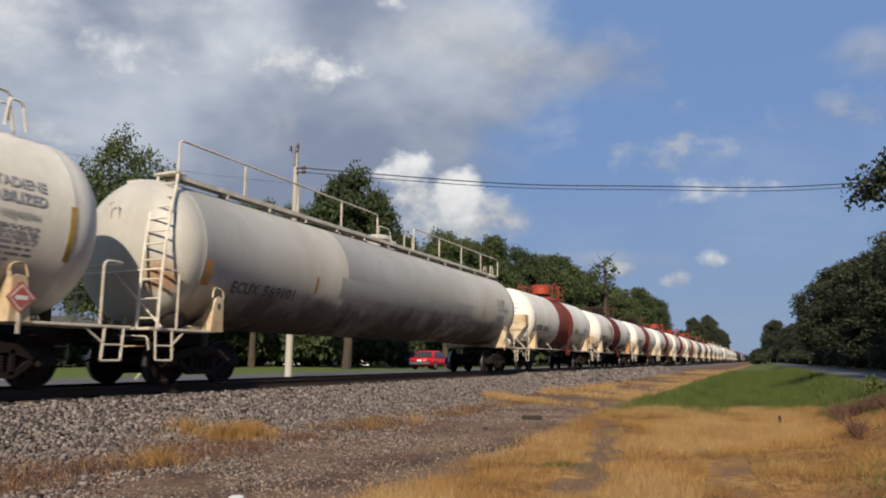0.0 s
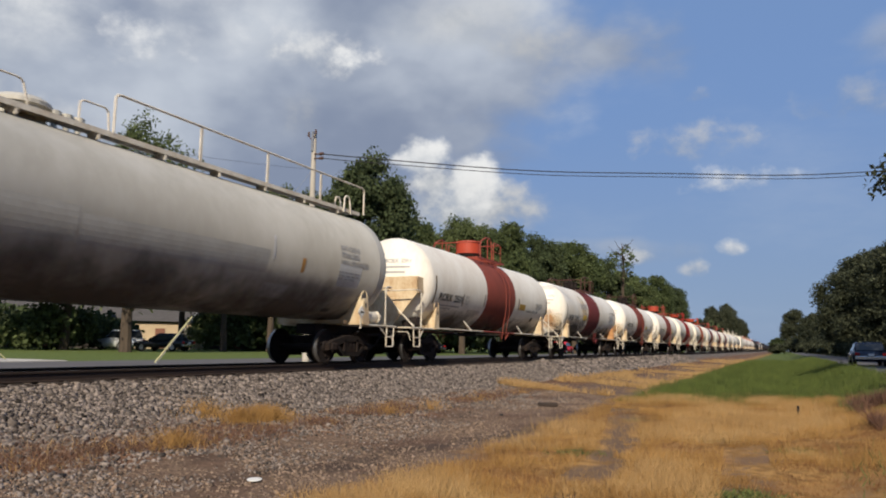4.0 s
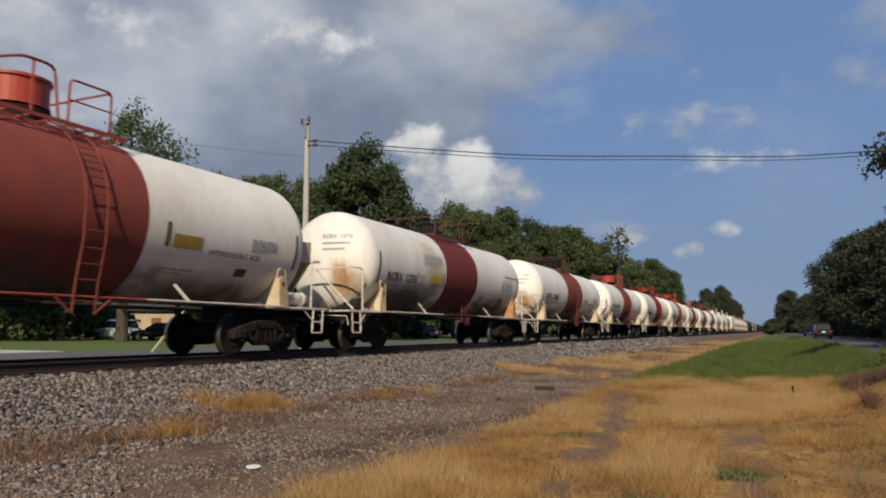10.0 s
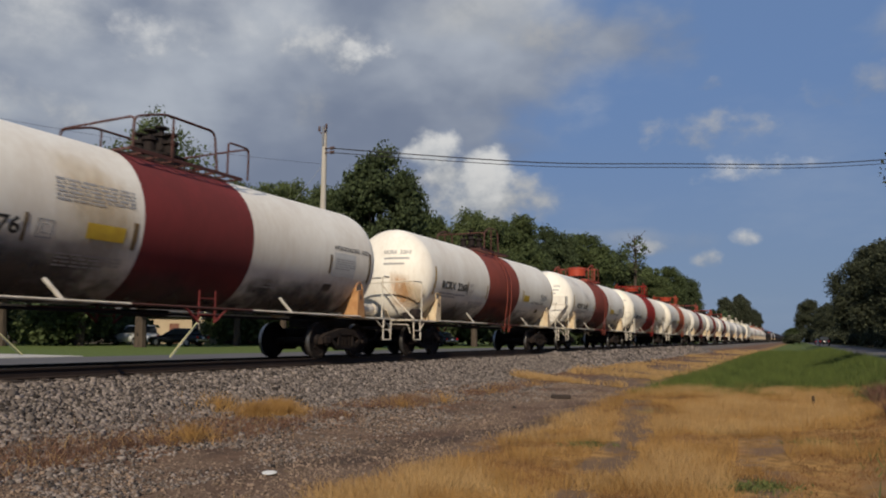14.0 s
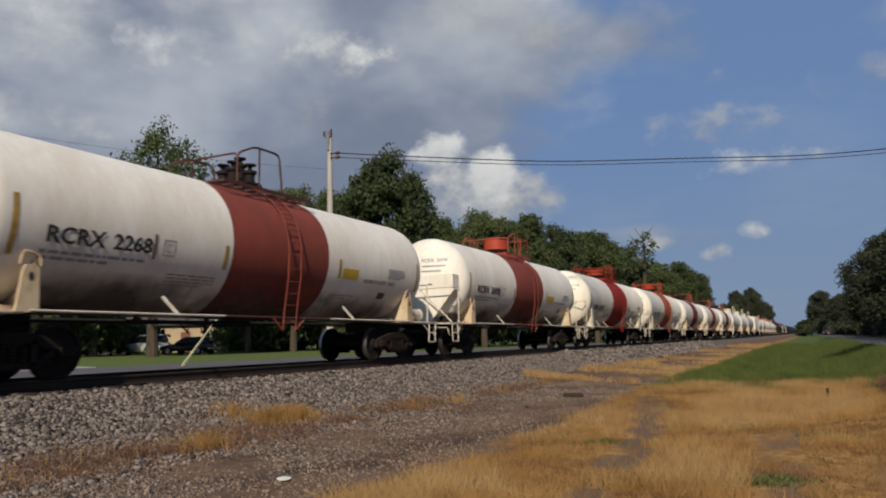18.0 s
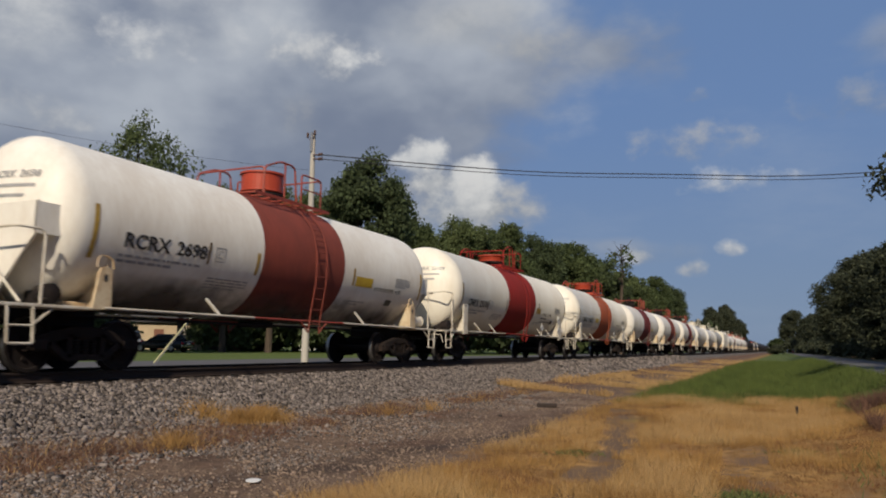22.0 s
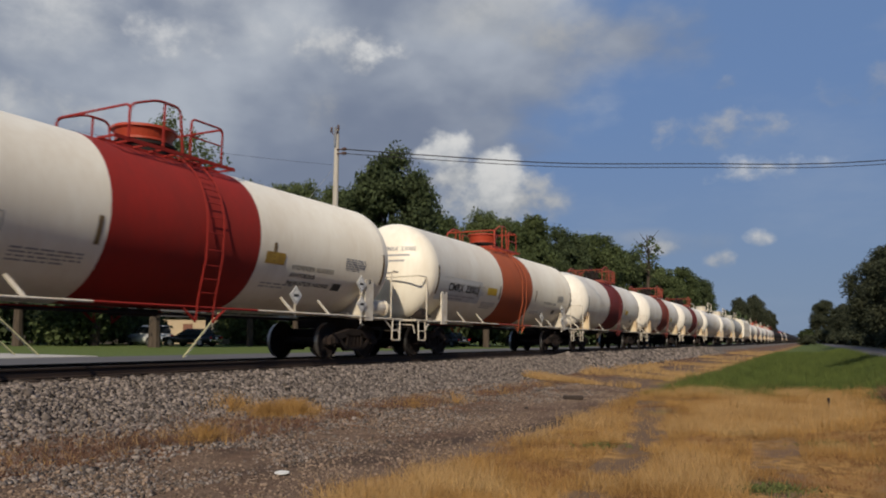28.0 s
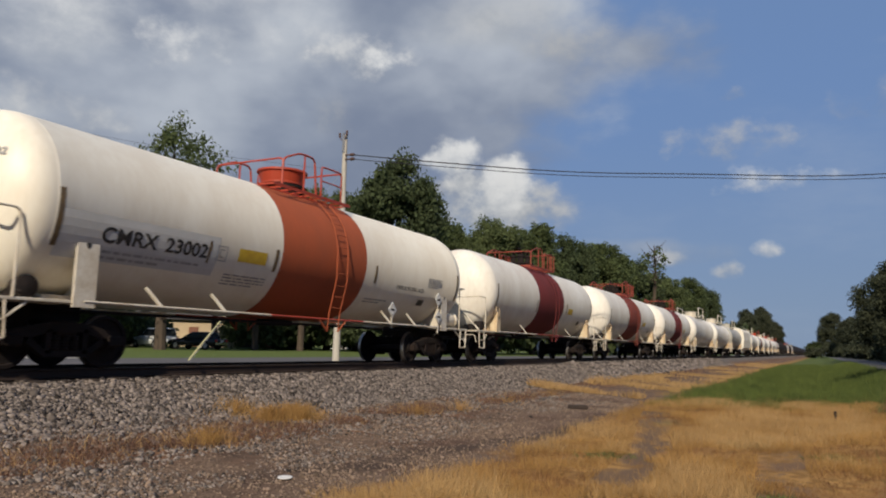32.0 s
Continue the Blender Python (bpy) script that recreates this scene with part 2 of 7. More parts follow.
M["rusty"] = material("saddle_rust", (0.50, 0.28, 0.12), (0.30, 0.13, 0.05), 0.65, scale=3, fine=18, bump=0.15, amount=0.7)
M["trim"] = material("trim_white", (0.62, 0.58, 0.50), (0.38, 0.30, 0.20), 0.5, scale=3, fine=25, bump=0.08, amount=0.6)
# underframe, truck and wheel colours lowered to hold the shade under the cars
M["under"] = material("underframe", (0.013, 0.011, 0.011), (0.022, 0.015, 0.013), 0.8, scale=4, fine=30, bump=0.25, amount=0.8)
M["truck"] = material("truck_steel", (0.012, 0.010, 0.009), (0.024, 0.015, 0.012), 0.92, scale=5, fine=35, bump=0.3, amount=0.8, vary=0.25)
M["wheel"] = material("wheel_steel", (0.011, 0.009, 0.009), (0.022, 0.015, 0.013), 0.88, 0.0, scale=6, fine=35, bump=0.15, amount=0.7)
M["tread"] = material("wheel_tread", (0.32, 0.31, 0.30), (0.20, 0.18, 0.16), 0.35, 0.9, scale=9, fine=50, bump=0.05)
M["black"] = material("lettering_black", (0.018, 0.018, 0.020), (0.05, 0.05, 0.05), 0.5, scale=4, fine=30, bump=0.02, amount=0.5)
M["faded"] = material("lettering_faded", (0.24, 0.24, 0.24), (0.36, 0.35, 0.34), 0.5, scale=8, fine=40, bump=0.02, amount=0.8)
M["worn"] = material("lettering_worn", (0.045, 0.045, 0.047), (0.16, 0.155, 0.15), 0.5, scale=5, fine=30, bump=0.02, amount=0.8)
M["yellow"] = material("sticker_yellow", (0.58, 0.40, 0.04), (0.40, 0.24, 0.03), 0.5, scale=5, fine=40, bump=0.02, amount=0.6)
M["stripmark"] = material("reflector_strip", (0.42, 0.27, 0.05), (0.22, 0.13, 0.04), 0.45, scale=4, fine=30, bump=0.02, amount=0.7)
M["stripdark"] = material("reflector_dirty", (0.10, 0.07, 0.04), (0.20, 0.13, 0.05), 0.55, scale=4, fine=30, bump=0.02, amount=0.7)
M["placard"] = material("placard_white", (0.70, 0.70, 0.68), (0.50, 0.48, 0.44), 0.4, scale=6, fine=40, bump=0.02, amount=0.5)
M["placard_red"] = material("placard_red", (0.42, 0.10, 0.06), (0.30, 0.08, 0.06), 0.4, scale=6, fine=40, bump=0.02, amount=0.5)
M["rust"] = material("rust_stain", (0.42, 0.22, 0.06), (0.30, 0.15, 0.05), 0.7, scale=5, fine=25, bump=0.05, amount=0.7)
M["rail"] = material("rail_rust", (0.035, 0.022, 0.017), (0.022, 0.015, 0.013), 0.7, 0.2, scale=6, fine=40, bump=0.2, amount=0.7)
M["railtop"] = material("rail_polished", (0.45, 0.44, 0.43), (0.35, 0.33, 0.30), 0.25, 1.0, scale=9, fine=60, bump=0.02)
M["tie"] = material("tie_wood", (0.035, 0.026, 0.022), (0.020, 0.016, 0.014), 0.9, scale=5, fine=40, bump=0.4, amount=0.8, stretch=(0.25, 1, 1), vary=0.25)
M["stone"] = material("ballast_stone", (0.168, 0.143, 0.127), (0.072, 0.056, 0.049), 0.85, scale=12, fine=80, bump=0.3, amount=0.6, vary=0.85)
M["stone_brown"] = material("gravel_stone", (0.200, 0.146, 0.109), (0.11, 0.08, 0.062), 0.95, scale=12, fine=80, bump=0.3, amount=0.5, vary=0.5)
M["straw"] = material("dry_grass", (0.52, 0.315, 0.115), (0.30, 0.170, 0.060), 0.9, scale=0.9, fine=3, bump=0.0, amount=0.9, vary=0.16, thin=0.5)
M["straw_pale"] = material("pale_dry_grass", (0.54, 0.36, 0.165), (0.38, 0.235, 0.095), 0.9, scale=0.5, fine=4, bump=0.0, amount=0.7, vary=0.16, thin=0.45)
M["straw_brown"] = material("brown_dry_grass", (0.25, 0.120, 0.050), (0.13, 0.064, 0.030), 0.9, scale=0.8, fine=6, bump=0.0, amount=0.7, vary=0.25, thin=0.45)
M["straw_red"] = material("dead_weeds", (0.190, 0.106, 0.072), (0.105, 0.058, 0.042), 0.9, scale=0.8, fine=6, bump=0.0, amount=0.7, vary=0.3, thin=0.4)
M["grass"] = material("green_grass", (0.135, 0.172, 0.042), (0.064, 0.090, 0.024), 0.8, scale=0.7, fine=3, bump=0.0, amount=0.9, vary=0.30, thin=0.45)
M["weed"] = material("weed_leaf", (0.135, 0.155, 0.050), (0.075, 0.092, 0.032), 0.8, scale=3, fine=20, bump=0.0, amount=0.7, vary=0.3, thin=0.3)
M["petal"] = material("petal_yellow", (0.62, 0.48, 0.03), (0.5, 0.35, 0.03), 0.8, bump=0.0)
M["asphalt"] = material("asphalt", (0.105, 0.10, 0.105), (0.07, 0.068, 0.07), 0.9, scale=0.6, fine=40, bump=0.25, amount=0.6)
M["concrete"] = material("concrete", (0.42, 0.40, 0.37), (0.30, 0.28, 0.26), 0.9, scale=0.7, fine=30, bump=0.15, amount=0.6)
M["lawn"] = material("lawn", (0.10, 0.135, 0.035), (0.07, 0.10, 0.03), 0.85, scale=0.5, fine=12, bump=0.4, amount=0.8, bump_size=0.05)
M["bark"] = material("bark", (0.085, 0.065, 0.048), (0.045, 0.035, 0.028), 0.95, scale=4, fine=30, bump=0.6, amount=0.8, stretch=(1, 1, 0.2), bump_size=0.03)
M["pole"] = material("pole_wood", (0.44, 0.41, 0.36), (0.29, 0.26, 0.22), 0.9, scale=5, fine=50, bump=0.3, amount=0.7, stretch=(1, 1, 0.08))
M["wire"] = material("cable_black", (0.02, 0.02, 0.022), (0.03, 0.03, 0.03), 0.6, bump=0.0)
M["metal"] = material("galvanised", (0.38, 0.38, 0.38), (0.25, 0.25, 0.25), 0.45, 0.8, scale=5, fine=40, bump=0.05)
M["ceramic"] = material("insulator", (0.10, 0.06, 0.05), (0.06, 0.04, 0.03), 0.3, bump=0.0)
M["guard"] = material("guy_guard_yellow", (0.50, 0.47, 0.24), (0.42, 0.40, 0.26), 0.5, bump=0.02)
# roadside copy of the leaf colour with shade put into it
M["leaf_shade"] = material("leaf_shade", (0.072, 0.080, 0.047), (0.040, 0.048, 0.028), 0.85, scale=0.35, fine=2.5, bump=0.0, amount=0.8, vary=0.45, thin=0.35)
M["leaf_dark"] = material("leaf_dark", (0.074, 0.096, 0.044), (0.042, 0.058, 0.026), 0.85, scale=0.35, fine=2.5, bump=0.0, amount=0.8, vary=0.45, thin=0.35)
M["leaf"] = material("leaf_mid", (0.088, 0.112, 0.044), (0.052, 0.072, 0.028), 0.85, scale=0.35, fine=2.5, bump=0.0, amount=0.8, vary=0.4, thin=0.35)
M["leaf_light"] = material("leaf_light", (0.112, 0.138, 0.056), (0.064, 0.086, 0.034), 0.85, scale=0.35, fine=2.5, bump=0.0, amount=0.8, vary=0.4, thin=0.35)



def stain_material(name, base, dark, strength, scale, run):
    """Dirt, rust or painted shade on paint: ragged patches that thin out towards the rim of their sheet."""
    m = bpy.data.materials.new(name)
    m.use_nodes = True
    nt = m.node_tree
    b = nt.nodes["Principled BSDF"]
    b.inputs["Roughness"].default_value = 0.85
    tc = nt.nodes.new("ShaderNodeTexCoord")
    mp = nt.nodes.new("ShaderNodeMapping")
    mp.inputs["Scale"].default_value = (1, 1, run)
    nt.links.new(tc.outputs["Object"], mp.inputs[0])
    outs = []
    for sc in (scale, scale * 7):
        n = nt.nodes.new("ShaderNodeTexNoise")
        n.inputs["Scale"].default_value, n.inputs["Detail"].default_value, n.inputs["Roughness"].default_value = sc, 6, 0.65
        nt.links.new(mp.outputs[0], n.inputs["Vector"])
        outs.append(n.outputs[0])

    def mth(op, a, c):
        n = nt.nodes.new("ShaderNodeMath")
        n.operation = op
        for i, v in enumerate((a, c)):
            if isinstance(v, (int, float)):
                n.inputs[i].default_value = v
            else:
                nt.links.new(v, n.inputs[i])
        return n.outputs[0]

    uv = nt.nodes.new("ShaderNodeSeparateXYZ")
    nt.links.new(tc.outputs["UV"], uv.inputs[0])
    rim = [mth("MULTIPLY", mth("MULTIPLY", uv.outputs[k], mth("SUBTRACT", 1.0, uv.outputs[k])), 4.0) for k in (0, 1)]
    body = mth("ADD", mth("MULTIPLY", rim[0], rim[1]), mth("MULTIPLY", mth("SUBTRACT", outs[0], 0.5), 2.1))
    rg = nt.nodes.new("ShaderNodeMapRange")
    rg.interpolation_type = "SMOOTHSTEP"
    nt.links.new(body, rg.inputs[0])
    for i, x in zip((1, 2, 3, 4), (0.0, 1.15, 0.0, strength)):
        rg.inputs[i].default_value = x
    nt.links.new(mth("MULTIPLY", rg.outputs[0], mth("MINIMUM", 1.0, mth("MULTIPLY", rim[0], mth("MULTIPLY", rim[1], 6.0)))), b.inputs["Alpha"])
    mix = nt.nodes.new("ShaderNodeMix")
    mix.data_type = "RGBA"
    nt.links.new(outs[1], mix.inputs[0])
    mix.inputs[6].default_value, mix.inputs[7].default_value = (*base, 1), (*dark, 1)
    nt.links.new(mix.outputs[2], b.inputs["Base Color"])
    return m


M["rust_run"] = stain_material("rust_run", (0.40, 0.21, 0.07), (0.17, 0.075, 0.03), 0.85, 3.0, 0.22)
# grime colour that also paints shade on the lower tank sides
M["grime_shade"] = stain_material("road_grime_shade", (0.115, 0.092, 0.072), (0.060, 0.046, 0.038), 0.80, 0.7, 0.7)
M["grime_tan"] = stain_material("oily_dust", (0.36, 0.26, 0.13), (0.22, 0.14, 0.07), 0.6, 0.8, 0.6)

# ---- building helpers ----
def part(name, bm, mat, parent=None, label="", smooth=False):
    """Links a bmesh as one mesh object, under a thing or a part where one is given."""
    me = bpy.data.meshes.new(name)
    bm.to_mesh(me)
    bm.free()
    for m in mat if isinstance(mat, (list, tuple)) else [mat]:
        me.materials.append(m)
    if smooth:
        me.polygons.foreach_set("use_smooth", [True] * len(me.polygons))
    ob = new(name, me)
    if parent is not None:
        ob.parent = parent
    if label:
        tagged(ob, label)
    return ob


def shared(name, me, parent, m, label=""):
    """Another object on the same mesh."""
    ob = new(name, me)
    ob.parent = parent
    ob.matrix_basis = m
    if label:
        tagged(ob, label)
    return ob


def thing(name, label, category, m=None, group="", kind=""):
    ob = new(name)
    ob.empty_display_size = 0.3
    if m is not None:
        ob.matrix_basis = m
    return tagged(ob, label, category, group, kind)


def raw_mesh(name, verts, faces, mat):
    me = bpy.data.meshes.new(name)
    me.from_pydata(verts, [], faces)
    for m in mat if isinstance(mat, (list, tuple)) else [mat]:
        me.materials.append(m)
    return me


def box(bm, c, s, turn=None, bevel=0.0):
    m = Matrix.Translation(c)
    if turn is not None:
        m = m @ turn
    r = bmesh.ops.create_cube(bm, size=1.0, matrix=m @ Matrix.Diagonal((*s, 1)))
    if bevel:
        es = list({e for v in r["verts"] for e in v.link_edges})
        bmesh.ops.bevel(bm, geom=es, offset=bevel, segments=1, affect="EDGES")
    return r


def tube(bm, pts, r, n=6):
    """A round bar through the points; its ends are closed."""
    pts = [Vector(p) for p in pts]
    rings = []
    for i, p in enumerate(pts):
        a = pts[max(i - 1, 0)]
        b = pts[min(i + 1, len(pts) - 1)]
        d = (b - a).normalized()
        side = d.cross(Vector((0, 0, 1)) if abs(d.z) < 0.9 else Vector((1, 0, 0))).normalized()
        up = side.cross(d)
        rad = r[i] if isinstance(r, (list, tuple)) else r
        rings.append([bm.verts.new(p + rad * (side * math.cos(k * math.tau / n) + up * math.sin(k * math.tau / n))) for k in range(n)])
    for a, b in zip(rings, rings[1:]):
        for k in range(n):
            bm.faces.new((a[k], a[(k + 1) % n], b[(k + 1) % n], b[k]))
    bm.faces.new(rings[0])
    bm.faces.new(rings[-1][::-1])


def bent(pts, r=0.12, n=3):
    """Rounds the corners of a line of points."""
    pts = [Vector(p) for p in pts]
    out = [pts[0]]
    for a, b, c in zip(pts, pts[1:], pts[2:]):
        ra = min(r, (a - b).length * 0.45)
        rc = min(r, (c - b).length * 0.45)
        p, q = b + (a - b).normalized() * ra, b + (c - b).normalized() * rc
        for k in range(n + 1):
            t = k / n
            out.append(p * (1 - t) ** 2 + b * 2 * t * (1 - t) + q * t ** 2)
    out.append(pts[-1])
    return out


def lathe(bm, prof, axis_at=(0, 0, 0), along="y", n=48, mats=None):
    """Turns a profile of (position along the axis, radius) round an axis."""
    o = Vector(axis_at)
    rings = []
    for y, r in prof:
        ring = []
        for k in range(n):
            a = k * math.tau / n
            c, s = math.cos(a) * r, math.sin(a) * r
            ring.append(bm.verts.new(o + (Vector((c, y, s)) if along == "y" else Vector((y, c, s)) if along == "x" else Vector((c, s, y)))))
        rings.append(ring)
    for i, (a, b) in enumerate(zip(rings, rings[1:])):
        for k in range(n):
            f = bm.faces.new((a[k], a[(k + 1) % n], b[(k + 1) % n], b[k]))
            if mats:
                f.material_index = mats[i]
    f0, f1 = bm.faces.new(rings[0][::-1]), bm.faces.new(rings[-1])
    if mats:
        f0.material_index, f1.material_index = mats[0], mats[-1]
    bmesh.ops.recalc_face_normals(bm, faces=bm.faces)


_glyphs = {}


def lettering(text, height):
    """Verts and faces of a line of text, its left end at 0, in the built-in font."""
    key = (text, height)
    if key not in _glyphs:
        cu = bpy.data.curves.new("lettering", "FONT")
        cu.body, cu.size, cu.resolution_u = text, height * 1.38, 3
        cu.offset = height * 0.034
        ob = bpy.data.objects.new("lettering", cu)
        me = bpy.data.meshes.new_from_object(ob)
        _glyphs[key] = ([tuple(v.co) for v in me.vertices], [tuple(p.vertices) for p in me.polygons])
        bpy.data.objects.remove(ob)
        bpy.data.meshes.remove(me)
        bpy.data.curves.remove(cu)
    return _glyphs[key]


def on_shell(bm, verts, faces, y0, z0, rad, zc, out=0.012):
    """Lays flat verts (along, up) on the +x side of a lying cylinder, starting at y0 along it and at height z0."""
    a0 = math.asin(max(-1, min(1, (z0 - zc) / rad)))
    vs = []
    for u, v, *_ in verts:
        a = a0 + v / rad
        vs.append(bm.verts.new(((rad + out) * math.cos(a), y0 + u, zc + (rad + out) * math.sin(a))))
    for f in faces:
        try:
            bm.faces.new([vs[i] for i in f])
        except ValueError:
            pass


def patch(bm, y0, z0, w, h, rad, zc, out=0.005, n=6):
    """A thin sheet on the shell: w along it, h round it."""
    verts = [(u, h * k / n) for k in range(n + 1) for u in (0, w)]
    faces = [(2 * k, 2 * k + 1, 2 * k + 3, 2 * k + 2) for k in range(n)]
    on_shell(bm, verts, faces, y0, z0, rad, zc, out)


def small_print(bm, y0, z0, w, lines, h, rad, zc, seed=0, out=0.006):
    """Rows of small unreadable print as short bars."""
    rnd = random.Random(seed)
    for i in range(lines):
        u = 0.0
        while u < w * (1 if i < lines - 1 else 0.6):
            b = min(rnd.uniform(0.06, 0.28), w - u)
            patch(bm, y0 + u, z0 - i * h * 1.7, b, h, rad, zc, out, 1)
            u += b + 0.04


def sheet(name, spots, nu, nv, mat, parent, label):
    """A thin curved sheet from a grid of places (nu + 1 by nv + 1), with its own UV square."""
    me = bpy.data.meshes.new(name)
    w = nu + 1
    me.from_pydata(spots, [], [(j * w + i, j * w + i + 1, (j + 1) * w + i + 1, (j + 1) * w + i) for j in range(nv) for i in range(nu)])
    uv = me.uv_layers.new(name="square")
    for lp in me.loops:
        uv.data[lp.index].uv = (lp.vertex_index % w / nu, lp.vertex_index // w / nv)
    me.materials.append(mat)
    me.polygons.foreach_set("use_smooth", [True] * len(me.polygons))
    ob = new(name, me)
    ob.parent = parent
    ob.visible_shadow = False
    return tagged(ob, label)


def flank_stain(car, y0, y1, a0, a1, R, zc, mat, label, out=0.004):
    """Stain on the side of a lying tank, from y0 to y1 and between two angles above the middle."""
    nu, nv = 16, 26
    spots = []
    for j in range(nv + 1):
        a = radians(a0 + (a1 - a0) * j / nv)
        spots += [((R + out) * math.cos(a), y0 + (y1 - y0) * i / nu, zc + (R + out) * math.sin(a)) for i in range(nu + 1)]
    sheet("stain", spots, nu, nv, mat, car, label)


def head_stain(car, x0, x1, z0, z1, half, depth, R, zc, mat, label, out=0.006):
    """Stain on the front head of a lying tank, between two sides and two heights from its middle."""
    nu, nv = 16, 16
    spots = []
    for j in range(nv + 1):
        z = z0 + (z1 - z0) * j / nv
        for i in range(nu + 1):
            x = x0 + (x1 - x0) * i / nu
            q = math.hypot(x, z) / R
            k = min(1.0, 0.97 / q) if q > 0 else 1.0
            spots.append((x * k, -half - depth * math.sqrt(1 - min(q, 0.97) ** 2) - out, zc + z * k))
    sheet("stain", spots, nu, nv, mat, car, label)


# ---- ground ----
GROUND = [(-3000, 0.9), (-120, 1.1), (-60, 0.80), (-15.6, 0.70), (-14.6, 0.62), (-13.9, 0.78), (-10.75, 0.80), (-10.4, 0.72), (-9.2, 0.20), (-7.5, 0.10), (-5.2, 0.0),
          (0.6, 0.0), (1.6, 0.14), (2.9, 0.60), (3.4, 0.66), (8.6, 0.66), (10, 0.72), (40, 0.8), (3000, 0.9)]


def ground_z(x, y=0.0):
    z = float(np.interp(x, [g[0] for g in GROUND], [g[1] for g in GROUND]))
    if -9.2 < x < 2.4:
        z += 0.05 * noise.noise((x * 0.5, y * 0.5, 3.0)) + 0.10 * noise.noise((x * 0.16, y * 0.16, 7.0)) * min(1, (x + 9.2) / 3)
    return z


def ground_material():
    m = bpy.data.materials.new("ground_cover")
    m.use_nodes = True
    nt = m.node_tree
    b = nt.nodes["Principled BSDF"]
    b.inputs["Roughness"].default_value = 0.95
    b.inputs["Specular IOR Level"].default_value = 0.15
    tc = nt.nodes.new("ShaderNodeTexCoord").outputs["Object"]
    sep = nt.nodes.new("ShaderNodeSeparateXYZ")
    nt.links.new(tc, sep.inputs[0])

    def nz(scale, detail=4, stretch=(1, 1, 1)):
        mp = nt.nodes.new("ShaderNodeMapping")
        mp.inputs["Scale"].default_value = stretch
        nt.links.new(tc, mp.inputs[0])
        n = nt.nodes.new("ShaderNodeTexNoise")
        n.inputs["Scale"].default_value, n.inputs["Detail"].default_value = scale, detail
        nt.links.new(mp.outputs[0], n.inputs["Vector"])
        return n.outputs[0]

    def mth(op, a, c):
        n = nt.nodes.new("ShaderNodeMath")
        n.operation = op
        for i, v in enumerate((a, c)):
            if isinstance(v, (int, float)):
                n.inputs[i].default_value = v
            else:
                nt.links.new(v, n.inputs[i])
        return n.outputs[0]

    def step(v, a, c):
        n = nt.nodes.new("ShaderNodeMapRange")
        n.interpolation_type = "SMOOTHSTEP"
        nt.links.new(v, n.inputs[0])
        n.inputs[1].default_value, n.inputs[2].default_value = a, c
        return n.outputs[0]

    def mix(f, a, c):
        n = nt.nodes.new("ShaderNodeMix")
        n.data_type = "RGBA"
        nt.links.new(f, n.inputs[0])
        for i, v in ((6, a), (7, c)):
            if isinstance(v, tuple):
                n.inputs[i].default_value = (*v, 1)
            else:
                nt.links.new(v, n.inputs[i])
        return n.outputs[2]

    x, y = sep.outputs[0], sep.outputs[1]
    wob = mth("MULTIPLY", mth("SUBTRACT", nz(0.7, 5), 0.5), 3.2)
    wob2 = mth("MULTIPLY", mth("SUBTRACT", nz(0.25, 4), 0.5), 9.0)
    xw, yw = mth("ADD", x, wob), mth("ADD", y, wob2)
    fine, mid, big = nz(26, 4), nz(5, 5), nz(0.8, 4)
    dirt = mix(step(fine, 0.35, 0.7), (0.090, 0.058, 0.041), (0.212, 0.148, 0.102))
    dirt = mix(step(big, 0.45, 0.62), dirt, mix(step(mid, 0.4, 0.65), (0.074, 0.046, 0.033), (0.140, 0.088, 0.060)))
    straw = mix(step(mid, 0.35, 0.68), (0.185, 0.100, 0.036), (0.36, 0.208, 0.072))
    straw = mix(step(big, 0.50, 0.66), straw, mix(step(mid, 0.4, 0.6), (0.33, 0.19, 0.068), (0.20, 0.100, 0.042)))
    straw = mix(mth("MULTIPLY", step(nz(0.5, 5), 0.57, 0.66), 0.5), straw, (0.15, 0.125, 0.042))

    straw = mix(mth("MULTIPLY", step(xw, -0.9, 0.8), 0.65), straw, mix(step(mid, 0.35, 0.65), (0.21, 0.115, 0.036), (0.34, 0.190, 0.060)))

    def lane(x0, slope, y0, y1, width, patchy):
        """Mask of a worn strip from y0 to y1 that starts at x0."""
        line = mth("ADD", mth("MULTIPLY", mth("SUBTRACT", y, y0), slope), x0)
        d = mth("ABSOLUTE", mth("SUBTRACT", mth("ADD", x, mth("MULTIPLY", wob, 0.45)), line), 0.0)
        ends = mth("MULTIPLY", step(y, y0 - 1.5, y0 + 0.5), step(y, y1 + 2.5, y1 - 1.0))
        return mth("MULTIPLY", mth("MULTIPLY", step(d, width, width * 0.25), ends), step(mth("ADD", mid, big), 0.98 - patchy, 1.12 - patchy))

    # worn wheel ruts through the dry grass, and darker ones in the dirt
    straw = mix(mth("MULTIPLY", lane(-2.05, -0.06, 5.5, 12, 0.42, 0.20), 0.9), straw, (0.120, 0.080, 0.055))
    straw = mix(mth("MULTIPLY", lane(-2.45, -0.18, 12, 19, 0.42, 0.16), 0.9), straw, (0.120, 0.080, 0.055))
    straw = mix(mth("MULTIPLY", lane(-0.2, -0.06, 6.0, 13, 0.55, 0.10), 0.8), straw, (0.125, 0.080, 0.055))
    straw = mix(mth("MULTIPLY", lane(0.9, 0.0, 4.5, 9.5, 0.45, 0.06), 0.7), straw, (0.125, 0.080, 0.052))
